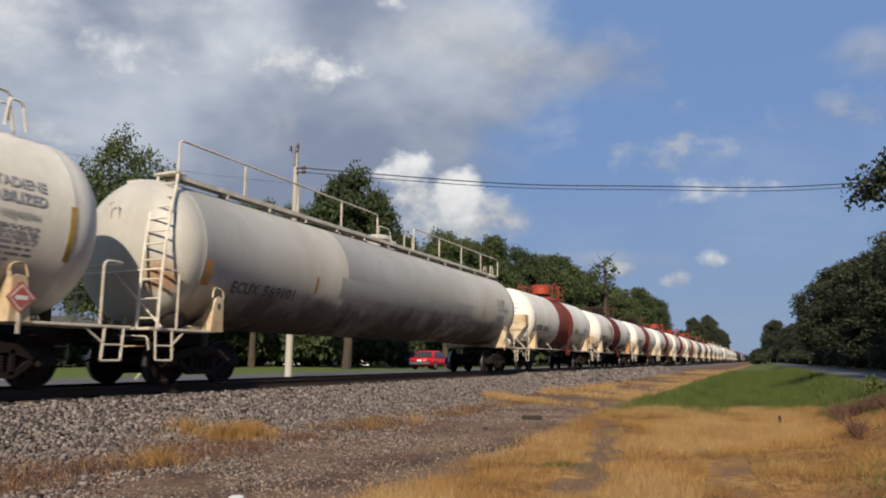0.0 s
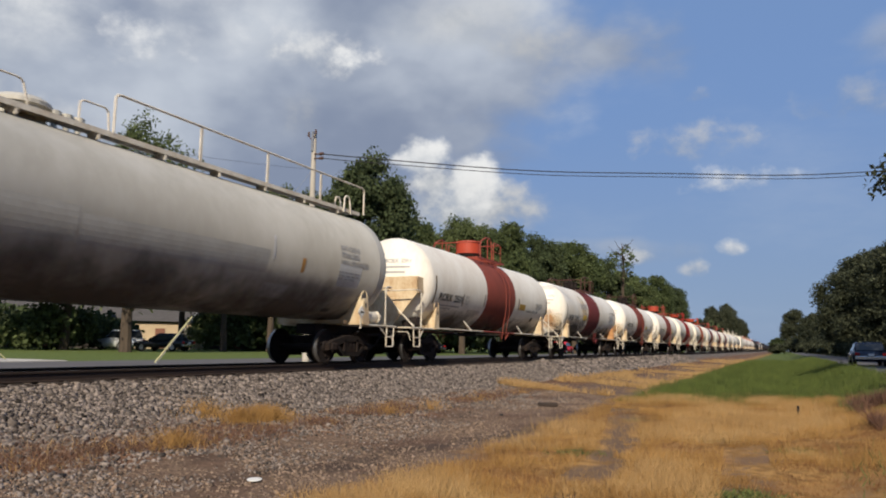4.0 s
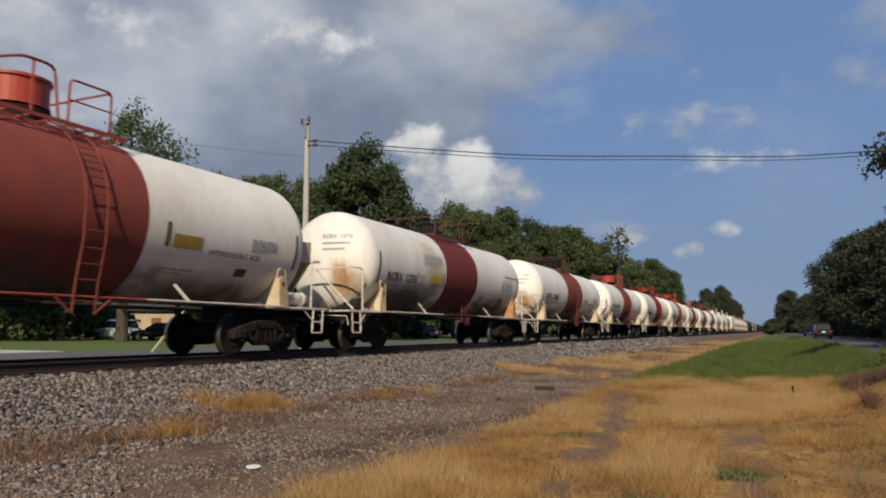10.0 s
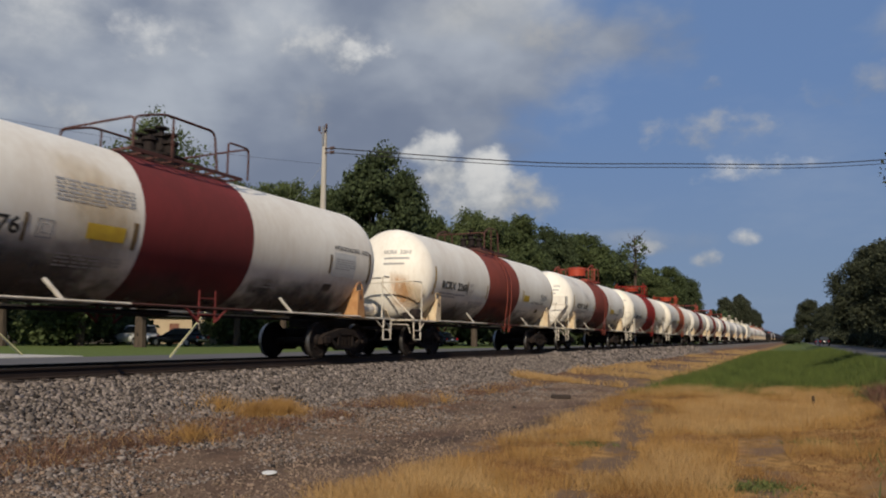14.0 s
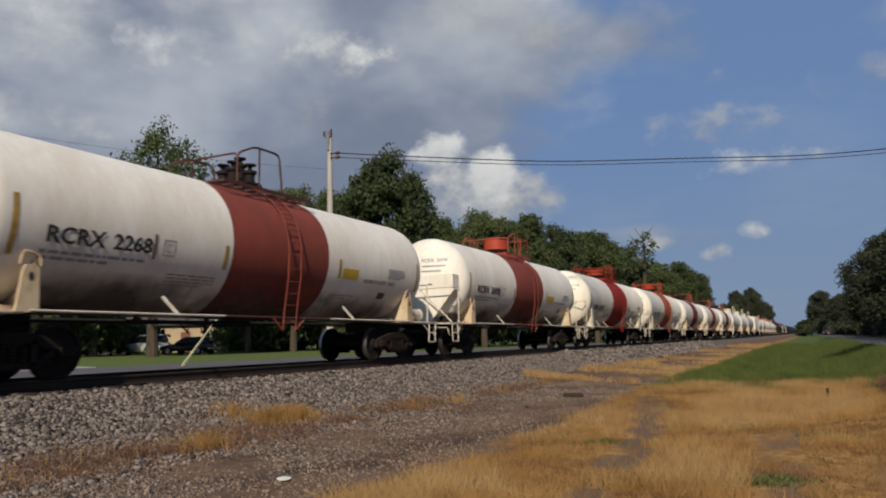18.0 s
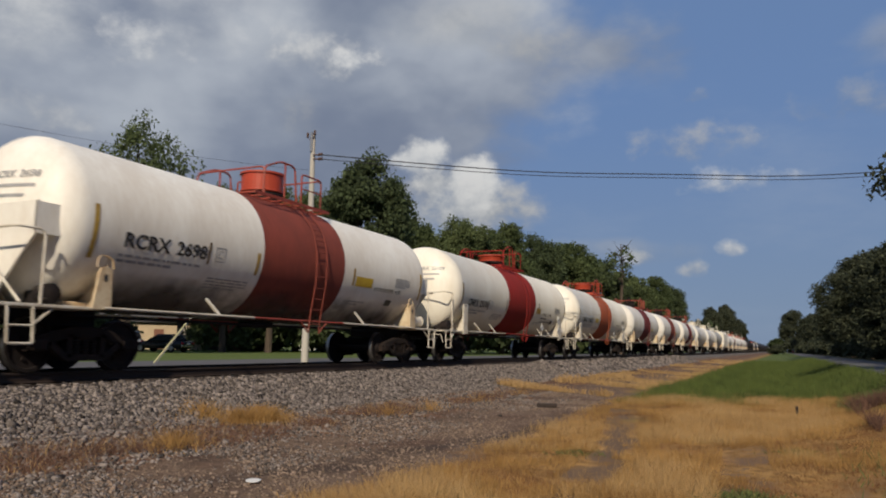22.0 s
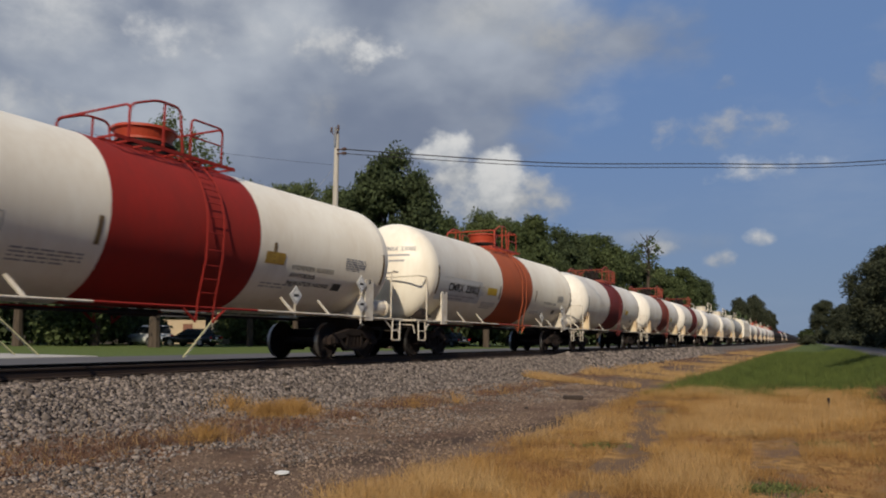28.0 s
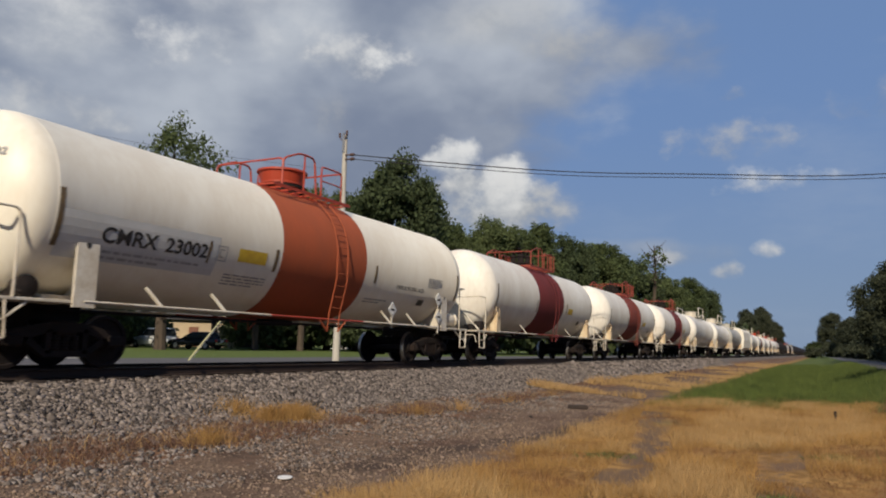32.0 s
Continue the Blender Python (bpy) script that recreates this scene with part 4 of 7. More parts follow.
def stripe_car(y0, spec):
    """White pressure tank car with a painted band round its middle and a valve dome with a railed platform."""
    hs, half = spec["hs"], spec.get("half", spec["hs"] + 0.42)
    TANK_R, TANK_ZC = spec.get("r", 1.55), spec.get("zc", 2.65)
    car = thing("tank_car", spec["label"], "tank car", pose(TRACK_X, y0, RAIL_Z), "cars of the freight train")
    CARS.append((car, y0))
    bw = spec.get("band_w", 3.35) / 2
    bc = spec.get("band_at", 0.0)
    tank = part("tank", tank_shell(half, TANK_R, TANK_ZC, 0.78, (bc - bw, bc + bw), (-half + 0.12, half - 0.12) if spec['tall'] else ()), [spec["paint"], spec["band"]], car, "lying steel tank with rounded ends", smooth=True)
    # valve dome and platform
    red = spec["rail_mat"]
    zt = TANK_ZC + TANK_R
    bm = bmesh.new()
    dz, dr, flare = spec.get("dome_h", 0.62), 0.61 if spec["tall"] else 0.55, spec.get("flare", 0.0)
    if spec["dome"] == "drum":
        lathe(bm, [(zt - 0.12, dr * 0.92), (zt + 0.12, dr * 0.92), (zt + 0.12, dr * 1.04), (zt + 0.17, dr * 1.04), (zt + 0.17, dr * 0.88), (zt + 0.24, dr * 0.88)], (0, bc, 0), "z", 28, [0] * 5)
        part("dome_neck", bm, M["under"], car, "black dome neck")
        bm = bmesh.new()
        lathe(bm, [(zt + 0.21, dr * (0.94 - flare)), (zt + 0.22, dr * (1.02 - flare)), (zt + 0.26, dr * (1.02 - flare)), (zt + 0.27, dr * (0.97 - flare)), (zt + dz - 0.06, dr * 0.98), (zt + dz - 0.05, dr * 1.05), (zt + dz, dr * 1.05),
                   (zt + dz + 0.02, dr * 0.9), (zt + dz + 0.03, 0.05)], (0, bc, 0), "z", 32, [0] * 8)
        part("dome", bm, spec["dome_mat"], car, "round red valve dome cover", smooth=False)
    else:
        lathe(bm, [(zt - 0.1, 0.55), (zt + 0.12, 0.55), (zt + 0.12, 0.60), (zt + 0.17, 0.60), (zt + 0.17, 0.1)], (0, bc, 0), "z", 20, [0] * 4)
        part("valve_base", bm, M["under"], car, "black bolted valve base")
        for a in range(4):
            bm = bmesh.new()
            x, y = 0.32 * math.cos(a * 1.57 + 0.5), bc + 0.32 * math.sin(a * 1.57 + 0.5)
            top = zt + (0.75 if a == 1 else 0.5)
            lathe(bm, [(zt + 0.15, 0.05), (zt + 0.15, 0.12), (top - 0.08, 0.12), (top - 0.06, 0.17), (top, 0.17), (top + 0.04, 0.06), (top + 0.14, 0.05), (top + 0.14, 0.15), (top + 0.17, 0.15), (top + 0.17, 0.02)], (x, y, 0), "z", 10, [0] * 9)
            part("valve", bm, M["under"], car, "dark upright valve")
    bm = bmesh.new()
    for sx in (-1, 1):
        for k in range(9):
            box(bm, (sx * (0.82 + 0.0), bc - 1.5 + k * 0.375, zt - 0.10), (0.46, 0.03, 0.04))
        box(bm, (sx * 0.60, bc, zt - 0.10), (0.03, 3.05, 0.05))
        box(bm, (sx * 1.05, bc, zt - 0.10), (0.03, 3.05, 0.07))
    part("platform", bm, red, car, "grated platform round the dome")
    pw, pl = 1.05, spec.get("cage", 1.45 if spec["dome"] == "valves" else 1.22)
    hh = spec.get("cage_h", 0.84 if spec["dome"] == "valves" else 0.90)
    zz = zt - 0.08

    def bar(name, pts, r, n=6):
        bm = bmesh.new()
        tube(bm, pts, r, n)
        part(name, bm, red, car, "painted tube" if name == "railing" else "")

    fe, r0, r1 = spec.get("cage_mid", -0.05), *spec.get("rear_cage", (0.26, 1.12))
    for sx in (-1, 1):
        bar("railing", bent([(sx * pw, bc - pl, zz), (sx * pw, bc - pl, zz + hh * 0.72), (sx * pw, bc - pl * 0.5, zz + hh), (sx * pw, bc + fe, zz + hh), (sx * pw, bc + fe + 0.12, zz)], 0.15), 0.027)
        bar("railing_post", [(sx * pw, bc - pl * 0.35, zz), (sx * pw, bc - pl * 0.35, zz + hh)], 0.024, 5)
        if r1 > r0:
            bar("railing", bent([(sx * pw, bc + r0, zz), (sx * pw, bc + r0, zz + hh * 0.86), (sx * pw, bc + r1, zz + hh * 0.86), (sx * pw, bc + r1, zz)], 0.1), 0.024, 5)
        if spec["dome"] != "valves":
            bar("mid_rail", [(sx * pw, bc + r0, zz + hh * 0.45), (sx * pw, bc + r1, zz + hh * 0.45)], 0.018, 5)
        if spec.get("many_posts"):
            for k in range(4):
                bar("railing_post", [(sx * pw, bc + 0.72 + k * 0.3, zz), (sx * pw, bc + 0.72 + k * 0.3, zz + hh * 0.86)], 0.02, 5)
            bar("railing", [(sx * pw, bc + 0.6, zz + hh * 0.86), (sx * pw, bc + 1.7, zz + hh * 0.86)], 0.02, 5)
    for ye, t in ((bc - pl, 0.72), *(((bc + r1, 0.86),) if r1 > r0 else ())):
        bar("end_railing", bent([(-pw, ye, zz), (-pw, ye, zz + hh * t), (pw, ye, zz + hh * t), (pw, ye, zz)], 0.12), 0.024, 5)
    # side ladders that follow the shell, in the band
    for sx in (-1, 1):
        bm = bmesh.new()
        ly = bc + spec.get("ladder_at", 0.45)
        path = [(sx * 1.46, -0.30), (sx * 1.46, 0.35)] if spec.get("short_ladder") else [(sx * 1.46, -0.30), (sx * 1.50, 0.15), (sx * (TANK_R + 0.09), 0.95)]
        for k in range(0 if spec.get("short_ladder") else 8):
            a = radians(2 + k * 10.5)
            path.append((sx * (TANK_R + 0.10) * math.cos(a), TANK_ZC - DECK + (TANK_R + 0.10) * math.sin(a)))
        path = [(a, b + DECK) for a, b in path]
        for w in (-0.22, 0.22):
            tube(bm, [(a, ly + w, b) for a, b in path], 0.016, 5)
        for (a, b), (c, d) in zip(path, path[1:]):
            n = max(1, round(math.hypot(c - a, d - b) / 0.32))
            for k in range(n):
                t = (k + 0.5) / n
                p = (a + (c - a) * t, b + (d - b) * t)
                tube(bm, [(p[0], ly - 0.22, p[1]), (p[0], ly + 0.22, p[1])], 0.011, 5)
        tube(bm, [(sx * 1.46, ly - 0.22, DECK - 0.28), (sx * 1.46, ly - 0.55, DECK - 0.02)], 0.025, 5)
        tube(bm, [(sx * 1.46, ly + 0.22, DECK - 0.28), (sx * 1.46, ly + 0.55, DECK - 0.02)], 0.025, 5)
        part("ladder", bm, spec["band"], car, "painted side ladder below the dome")
    # running bars along the sides, with struts to the tank
    for sx in (-1, 1):
        for a, b, mm, lab in ((-hs, bc - bw - 0.15, spec["trim"], "pale side bar"), (bc - bw - 0.15, bc + bw + 0.1, red, "red side bar"), (bc + bw + 0.1, hs, spec["trim"], "pale side bar")):
            bm = bmesh.new()
            tube(bm, [(sx * 1.46, a, DECK), (sx * 1.46, b, DECK)], 0.026, 6)
            part("side_bar", bm, mm, car, lab)
        for yy in (-hs * 0.5, hs * 0.5, *((-hs * 0.75, hs * 0.72) if spec["tall"] else ())):
            bm = bmesh.new()
            box(bm, (sx * 1.36, yy - 0.12, DECK + 0.17), (0.03, 0.07, 0.46), turn=Matrix.Rotation(radians(-sx * 32), 4, "Y") @ Matrix.Rotation(radians(26), 4, "X"))
            part("bar_strut", bm, spec["trim"], car)
    # underside pipes
    bm = bmesh.new()
    tube(bm, [(0.4, -hs, 0.98), (0.4, hs, 0.98)], 0.03, 5)
    box(bm, (0, 0, 1.0), (0.5, 0.8, 0.14), bevel=0.02)
    part("brake_pipe", bm, M["under"], car)
    for sy in (-1, 1):
        car_end(car, sy * hs, sy, hs, spec)
        truck(car, sy * (hs - 0.05))
    # lettering and marks on the side that faces the camera
    R, zc = TANK_R, TANK_ZC
    if spec.get("number"):
        at0, wide = spec["number_at"]
        total = max(q[0] for q in lettering(spec["number"], 0.27)[0])
        zl = spec.get("number_z", 2.08)
        shift = 0.0
        for word in spec["number"].split():
            v, f = lettering(word, 0.27)
            k = wide / total
            bm = bmesh.new()
            on_shell(bm, [(q[0] * k, q[1]) for q in v], f, at0 + shift, zl, R, zc)
            part("reporting_mark", bm, M["black"], car, "black painted lettering")
            shift += k * max(q[0] for q in v) + wide * 0.075
        bm = bmesh.new()
        patch(bm, at0 + wide + 0.10, zl - 0.10, 0.06, 0.46, R, zc, 0.007)
        part("number_bar", bm, M["stripdark"], car)
        for y_, z_, w_, rows_, h_, sd in ((at0 - 0.05, zl - 0.18, wide, 2, 0.055, 3), (bc - bw - 1.55, 1.85, 1.25, 4, 0.035, 5), (hs - 1.25, 2.52, 0.9, 5, 0.035, 9), (bw + bc + 0.35, 1.72, 1.1, 2, 0.04, 11)):
            bm = bmesh.new()
            small_print(bm, y_, z_, w_, rows_, h_, R, zc, sd)
            part("small_lettering", bm, M["faded"], car, "faded small print as grey bars")
        if spec.get("upper_print"):
            bm = bmesh.new()
            small_print(bm, bc - bw - 1.75, 3.05, 1.55, 6, 0.04, R, zc, 17)
            part("small_lettering", bm, M["faded"], car, "block of small dark print as bars")
        for i, line in enumerate(spec.get("cargo", ("HYDROCHLORIC ACID",))):
            cx = spec.get("cargo_at", bw + bc + 1.65)
            for word in line.split():
                v, f = lettering(word, 0.11)
                bm = bmesh.new()
                on_shell(bm, v, f, cx, spec.get("cargo_z", 2.10) - 0.17 * i, R, zc)
                part("cargo_lettering", bm, M["worn"], car, "dark grey cargo lettering")
                cx += max(q[0] for q in v) + 0.08
        bm = bmesh.new()
        for u, w, a_, b_ in ((0, 0, 0.02, 0.30), (0.26, 0, 0.02, 0.30), (0, 0, 0.28, 0.02), (0, 0.28, 0.28, 0.02), (0.08, 0.07, 0.12, 0.02), (0.08, 0.07, 0.02, 0.16), (0.08, 0.21, 0.12, 0.02)):
            patch(bm, at0 + wide + 0.32 + u, zl - 0.02 + w, a_, b_, R, zc, 0.006, 2)
        part("stencil_box", bm, M["faded"], car, "faded stencilled box")
        if not spec.get("plain_ends"):
            du = 0.05
            for word in spec["number"].split():
                v, f = lettering(word, 0.13)
                bm = bmesh.new()
                vs = [bm.verts.new((du + u, -half - 0.78 * math.sqrt(max(0.01, 1 - ((du + u) ** 2 + (0.62 + w) ** 2) / R ** 2)) - 0.014, zc + 0.62 + w)) for u, w, *_ in v]
                for q in f:
                    bm.faces.new([vs[i] for i in q])
                part("end_lettering", bm, M["faded"], car, "small dark lettering on the tank end")
                du += max(q[0] for q in v) + 0.08
            for i in range(2):
                ww = (0.62 - 0.18 * (i + 1))
                bm = bmesh.new()
                cols = []
                for k in range(6):
                    uu = 0.08 + k * (0.17 - 0.03 * i)
                    cols.append([bm.verts.new((uu, -half - 0.78 * math.sqrt(1 - (uu ** 2 + (ww + dw) ** 2) / R ** 2) - 0.006, zc + ww + dw)) for dw in (0, 0.06)])
                for p, q in zip(cols, cols[1:]):
                    bm.faces.new((p[0], q[0], q[1], p[1]))
                part("end_lettering", bm, M["faded"], car, "small dark lettering on the tank end")
    for y, z, h in ((-half + 0.12, 1.95, 0.95), (bc - bw - 0.22, 2.05, 0.50), (spec.get("strip_rear", bc + bw + 0.45), 2.15, 0.48), (half - 0.15, 2.00, 0.85)):
        bm = bmesh.new()
        patch(bm, y, z, 0.10, h, R, zc, 0.007)
        part("reflector_strip", bm, spec.get("strips", M["stripdark"]), car)
    s0, s1 = spec.get("sticker_at", (2.4, 3.1))
    bm = bmesh.new()
    patch(bm, s0, 2.15, s1 - s0, 0.27, R, zc, 0.007)
    part("sticker", bm, spec.get("sticker", M["yellow"]), car, "rectangular warning sticker")
    if spec.get("panel"):
        bm = bmesh.new()
        patch(bm, spec["panel"][0], 1.80, spec["panel"][1] - spec["panel"][0], 0.80, R, zc, 0.004)
        part("paint_patch", bm, M["patch_white"], car, "greyish panel behind the number")
    if spec.get("stain"):
        head_stain(car, 0.20, 1.10, -1.25, 0.15, half, 0.78, R, zc, M["rust_run"], "brown rust run on the tank end")
        head_stain(car, 0.6, 1.4, -1.25, -0.25, half, 0.78, R, zc, M["grime_tan"], "tan dust on the tank end", 0.004)
    # shade under the belly is painted on together with the grime
    if not spec["tall"] and spec.get("number"):
        for k, (a, b) in enumerate(((-half, -1.6), (-2.4, 2.4), (1.6, half))):
            flank_stain(car, a, b, -112, -30, R, zc, M["grime_shade"], "brown road grime and painted shade under the belly", 0.0026 + 0.0008 * k)
    # flank sheets mix road grime with painted shade of the lower side
    if spec.get("grimy"):
        flank_stain(car, -half, bc - bw - 0.02, -95, -14, R, zc, M["grime_shade"], "brown road grime and painted shade on the lower flank", 0.0052)
        flank_stain(car, bc - bw - 1.9, bc - bw - 0.01, -40, 42, R, zc, M["grime_tan"], "tan oily dust beside the band", 0.006)
        flank_stain(car, bc + bw + 0.02, half, -95, -22, R, zc, M["grime_shade"], "brown road grime and painted shade on the lower flank", 0.0052)
    bm = bmesh.new()
    patch(bm, hs - 1.55, 1.72, 0.36, 0.20, R, zc, 0.007)
    part("sticker", bm, M["black"], car, "small dark data plate")
    if spec.get("pale_patch"):
        bm = bmesh.new()
        patch(bm, hs - 1.35, 2.10, 1.0, 0.62, R, zc, 0.0045)
        part("paint_patch", bm, M["patch_white"], car, "greyish repainted patch")
    if spec.get("shield"):
        # bent steel plates that guard the lower parts of the heads
        for sy in (-1, 1):
            bm = bmesh.new()
            yb = half + 0.87
            out = [(-1.34, 2.78), (1.34, 2.78), (1.34, 2.25), (0.42, DECK + 0.02), (-0.42, DECK + 0.02), (-1.34, 2.25)]
            rings = [[bm.verts.new((x, sy * (yb - d - 0.08 * (abs(x) / 1.34) ** 2), z)) for x, z in out] for d in (0.0, 0.05)]
            for k in range(6):
                bm.faces.new((rings[0][k], rings[0][(k + 1) % 6], rings[1][(k + 1) % 6], rings[1][k]))
            for rr in rings:
                bm.faces.new((rr[0], rr[1], rr[2], rr[5]))
                bm.faces.new((rr[5], rr[2], rr[3], rr[4]))
            for sx in (-1, 1):
                box(bm, (sx * 1.32, sy * (yb - 0.48), 2.50), (0.04, 0.80, 0.52))
            bmesh.ops.recalc_face_normals(bm, faces=bm.faces)
            part("head_shield", bm, spec.get("shield_mat", spec["paint"]), car, "bent steel plate over the lower tank end")
    return car


def placard(car, x, y, z, mat, k=1.0):
    bm = bmesh.new()
    box(bm, (x, y, z), (0.012, 0.27 * k, 0.27 * k), turn=Matrix.Rotation(radians(45), 4, "X"))
    p = part("placard", bm, mat, car, "diamond hazard placard")
    bm = bmesh.new()
    box(bm, (x + 0.009, y, z), (0.004, 0.22 * k, 0.22 * k), turn=Matrix.Rotation(radians(45), 4, "X"))
    part("placard_border", bm, M["placard"] if mat is M["placard_red"] else M["faded"], p)
    bm = bmesh.new()
    box(bm, (x + 0.012, y, z), (0.004, 0.19 * k, 0.19 * k), turn=Matrix.Rotation(radians(45), 4, "X"))
    part("placard_face", bm, mat, p)
    bm = bmesh.new()
    box(bm, (x + 0.015, y, z), (0.004, 0.16 * k, 0.05 * k))
    part("placard_number", bm, M["black"] if mat is M["placard"] else M["placard"], p)
    bm = bmesh.new()
    box(bm, (x - 0.02, y, z - 0.28 * k), (0.025, 0.05, 0.36))
    part("placard_post", bm, M["trim"], p)


def long_car(y0, hs, spec):
    """Long pressure tank car with a walkway and handrails along its top."""
    half, R, zc = hs + spec.get("half_out", 0.78), spec["r"], spec["zc"]
    car = thing("tank_car", spec["label"], "tank car", pose(TRACK_X, y0, RAIL_Z), "cars of the freight train")
    CARS.append((car, y0))
    part("tank", tank_shell(half, R, zc, 0.85, None, [half * k for k in (-0.98, -0.43, 0.98)]), spec["paint"], car, "long lying steel tank with rounded ends", smooth=True)
    zt = zc + R
    walk_half = half - spec.get("walk_in", 0.45)
    rail_h = spec.get("rail_h", 0.80)
    bm = bmesh.new()
    for sx in (-1, 1):
        box(bm, (sx * 0.52, 0, zt + 0.06), (0.42, 2 * walk_half, 0.05))
        box(bm, (sx * 0.74, 0, zt + 0.03), (0.03, 2 * walk_half, 0.10))
        k = -walk_half
        while k < walk_half:
            box(bm, (sx * 0.60, k, zt - 0.06), (0.30, 0.05, 0.14))
            k += 1.6
    part("roof_walkway", bm, spec["trim"], car, "grated walkway along the tank top")
    for a, b in ((-walk_half, -1.35), (1.35, walk_half + spec.get("rail_out", 0.0))):
        for sx in (1,):
            bm = bmesh.new()
            zz = zt + 0.05
            tube(bm, bent([(sx * 0.74, a, zz), (sx * 0.74, a, zz + rail_h), (sx * 0.74, b, zz + rail_h), (sx * 0.74, b, zz)], 0.12), 0.026, 6)
            n = max(2, round((b - a) / 2.1))
            for k in range(1, n):
                y = a + (b - a) * k / n
                box(bm, (sx * 0.74, y, zz + rail_h / 2), (0.03, 0.07, rail_h))
            part("walkway_rail", bm, M["metal"] if spec.get("plain_rail") else spec["trim"], car, "tube handrail along the walkway")
    bm = bmesh.new()
    lathe(bm, [(zt - 0.1, 0.42), (zt + 0.25, 0.42), (zt + 0.25, 0.50), (zt + 0.32, 0.50), (zt + 0.40, 0.40), (zt + 0.42, 0.05)], (0, 0, 0), "z", 20, [0] * 5)
    for a in range(3):
        lathe(bm, [(zt - 0.1, 0.06), (zt + 0.30, 0.06), (zt + 0.30, 0.12), (zt + 0.38, 0.12), (zt + 0.40, 0.03)], (0, 0.65 + 0.25 * a, 0), "z", 10, [0] * 4)
    part("manway", bm, spec["paint"], car, "manway with valve caps")
    for sx in (-1, 1):
        bm = bmesh.new()
        tube(bm, bent([(sx * 0.74, -1.25, zt), (sx * 0.74, -1.25, zt + 0.5), (sx * 0.74, -0.5, zt + 0.5), (sx * 0.74, -0.35, zt)], 0.1), 0.02, 5)
        part("manway_rail", bm, spec["trim"], car)
        bm = bmesh.new()
        tube(bm, bent([(sx * 0.74, 0.6, zt), (sx * 0.74, 0.6, zt + 0.5), (sx * 0.74, 1.2, zt + 0.5), (sx * 0.74, 1.25, zt)], 0.1), 0.02, 5)
        part("manway_rail", bm, spec["trim"], car)
    # ladder from the deck up the side of the head to the walkway, and a small hoop on the other end
    for sy in (-1, 1):
        if sy > 0:
            bm = bmesh.new()
            for x in (0.46, 0.78):
                tube(bm, bent([(x, half - 1.02, zt - 0.06), (x, half - 0.98, zt + 0.44), (x, half - 0.74, zt + 0.44), (x, half - 0.64, zt - 0.06)], 0.12), 0.024, 6)
            part("grab_hoop", bm, spec["trim"], car, "bent tube hoop at the walkway end")
            continue
        spine = [Vector(p) for p in ((1.26, half + 0.97, DECK), (1.24, half + 0.93, DECK + 0.75), (1.20, half + 0.84, zc - 0.15), (1.06, half + 0.62, zc + 0.66), (0.82, half + 0.28, zt - 0.40), (0.66, half + 0.08, zt + 0.02))]
        bm = bmesh.new()
        for w in (-0.27, 0.27):
            tube(bm, [(p.x + w, sy * p.y, p.z) for p in spine], 0.032, 6)
        for a, b in zip(spine, spine[1:]):
            n = max(1, round((b - a).length / 0.33))
            for k in range(n):
                p = a.lerp(b, (k + 0.5) / n)
                tube(bm, [(p.x - 0.27, sy * p.y, p.z), (p.x + 0.27, sy * p.y, p.z)], 0.020, 5)
        part("end_ladder", bm, spec["trim"], car, "pale ladder leaning on the tank end")
        bm = bmesh.new()
        box(bm, (0.62, sy * (half - 0.02), zt + 0.06), (0.62, 0.34, 0.05), bevel=0.01)
        part("ladder_landing", bm, spec["trim"], car)
        bm = bmesh.new()
        tube(bm, bent([(-0.12, sy * (half + 0.77), zc + 0.50), (-0.12, sy * (half + 0.86), zc + 0.92), (0.12, sy * (half + 0.86), zc + 0.92), (0.12, sy * (half + 0.77), zc + 0.50)], 0.1), 0.018, 5)
        part("grab_hoop", bm, spec["trim"], car)
    for sy in (-1, 1):
        car_end(car, sy * hs, sy, hs, spec)
        truck(car, sy * (hs - 0.05))
    return car


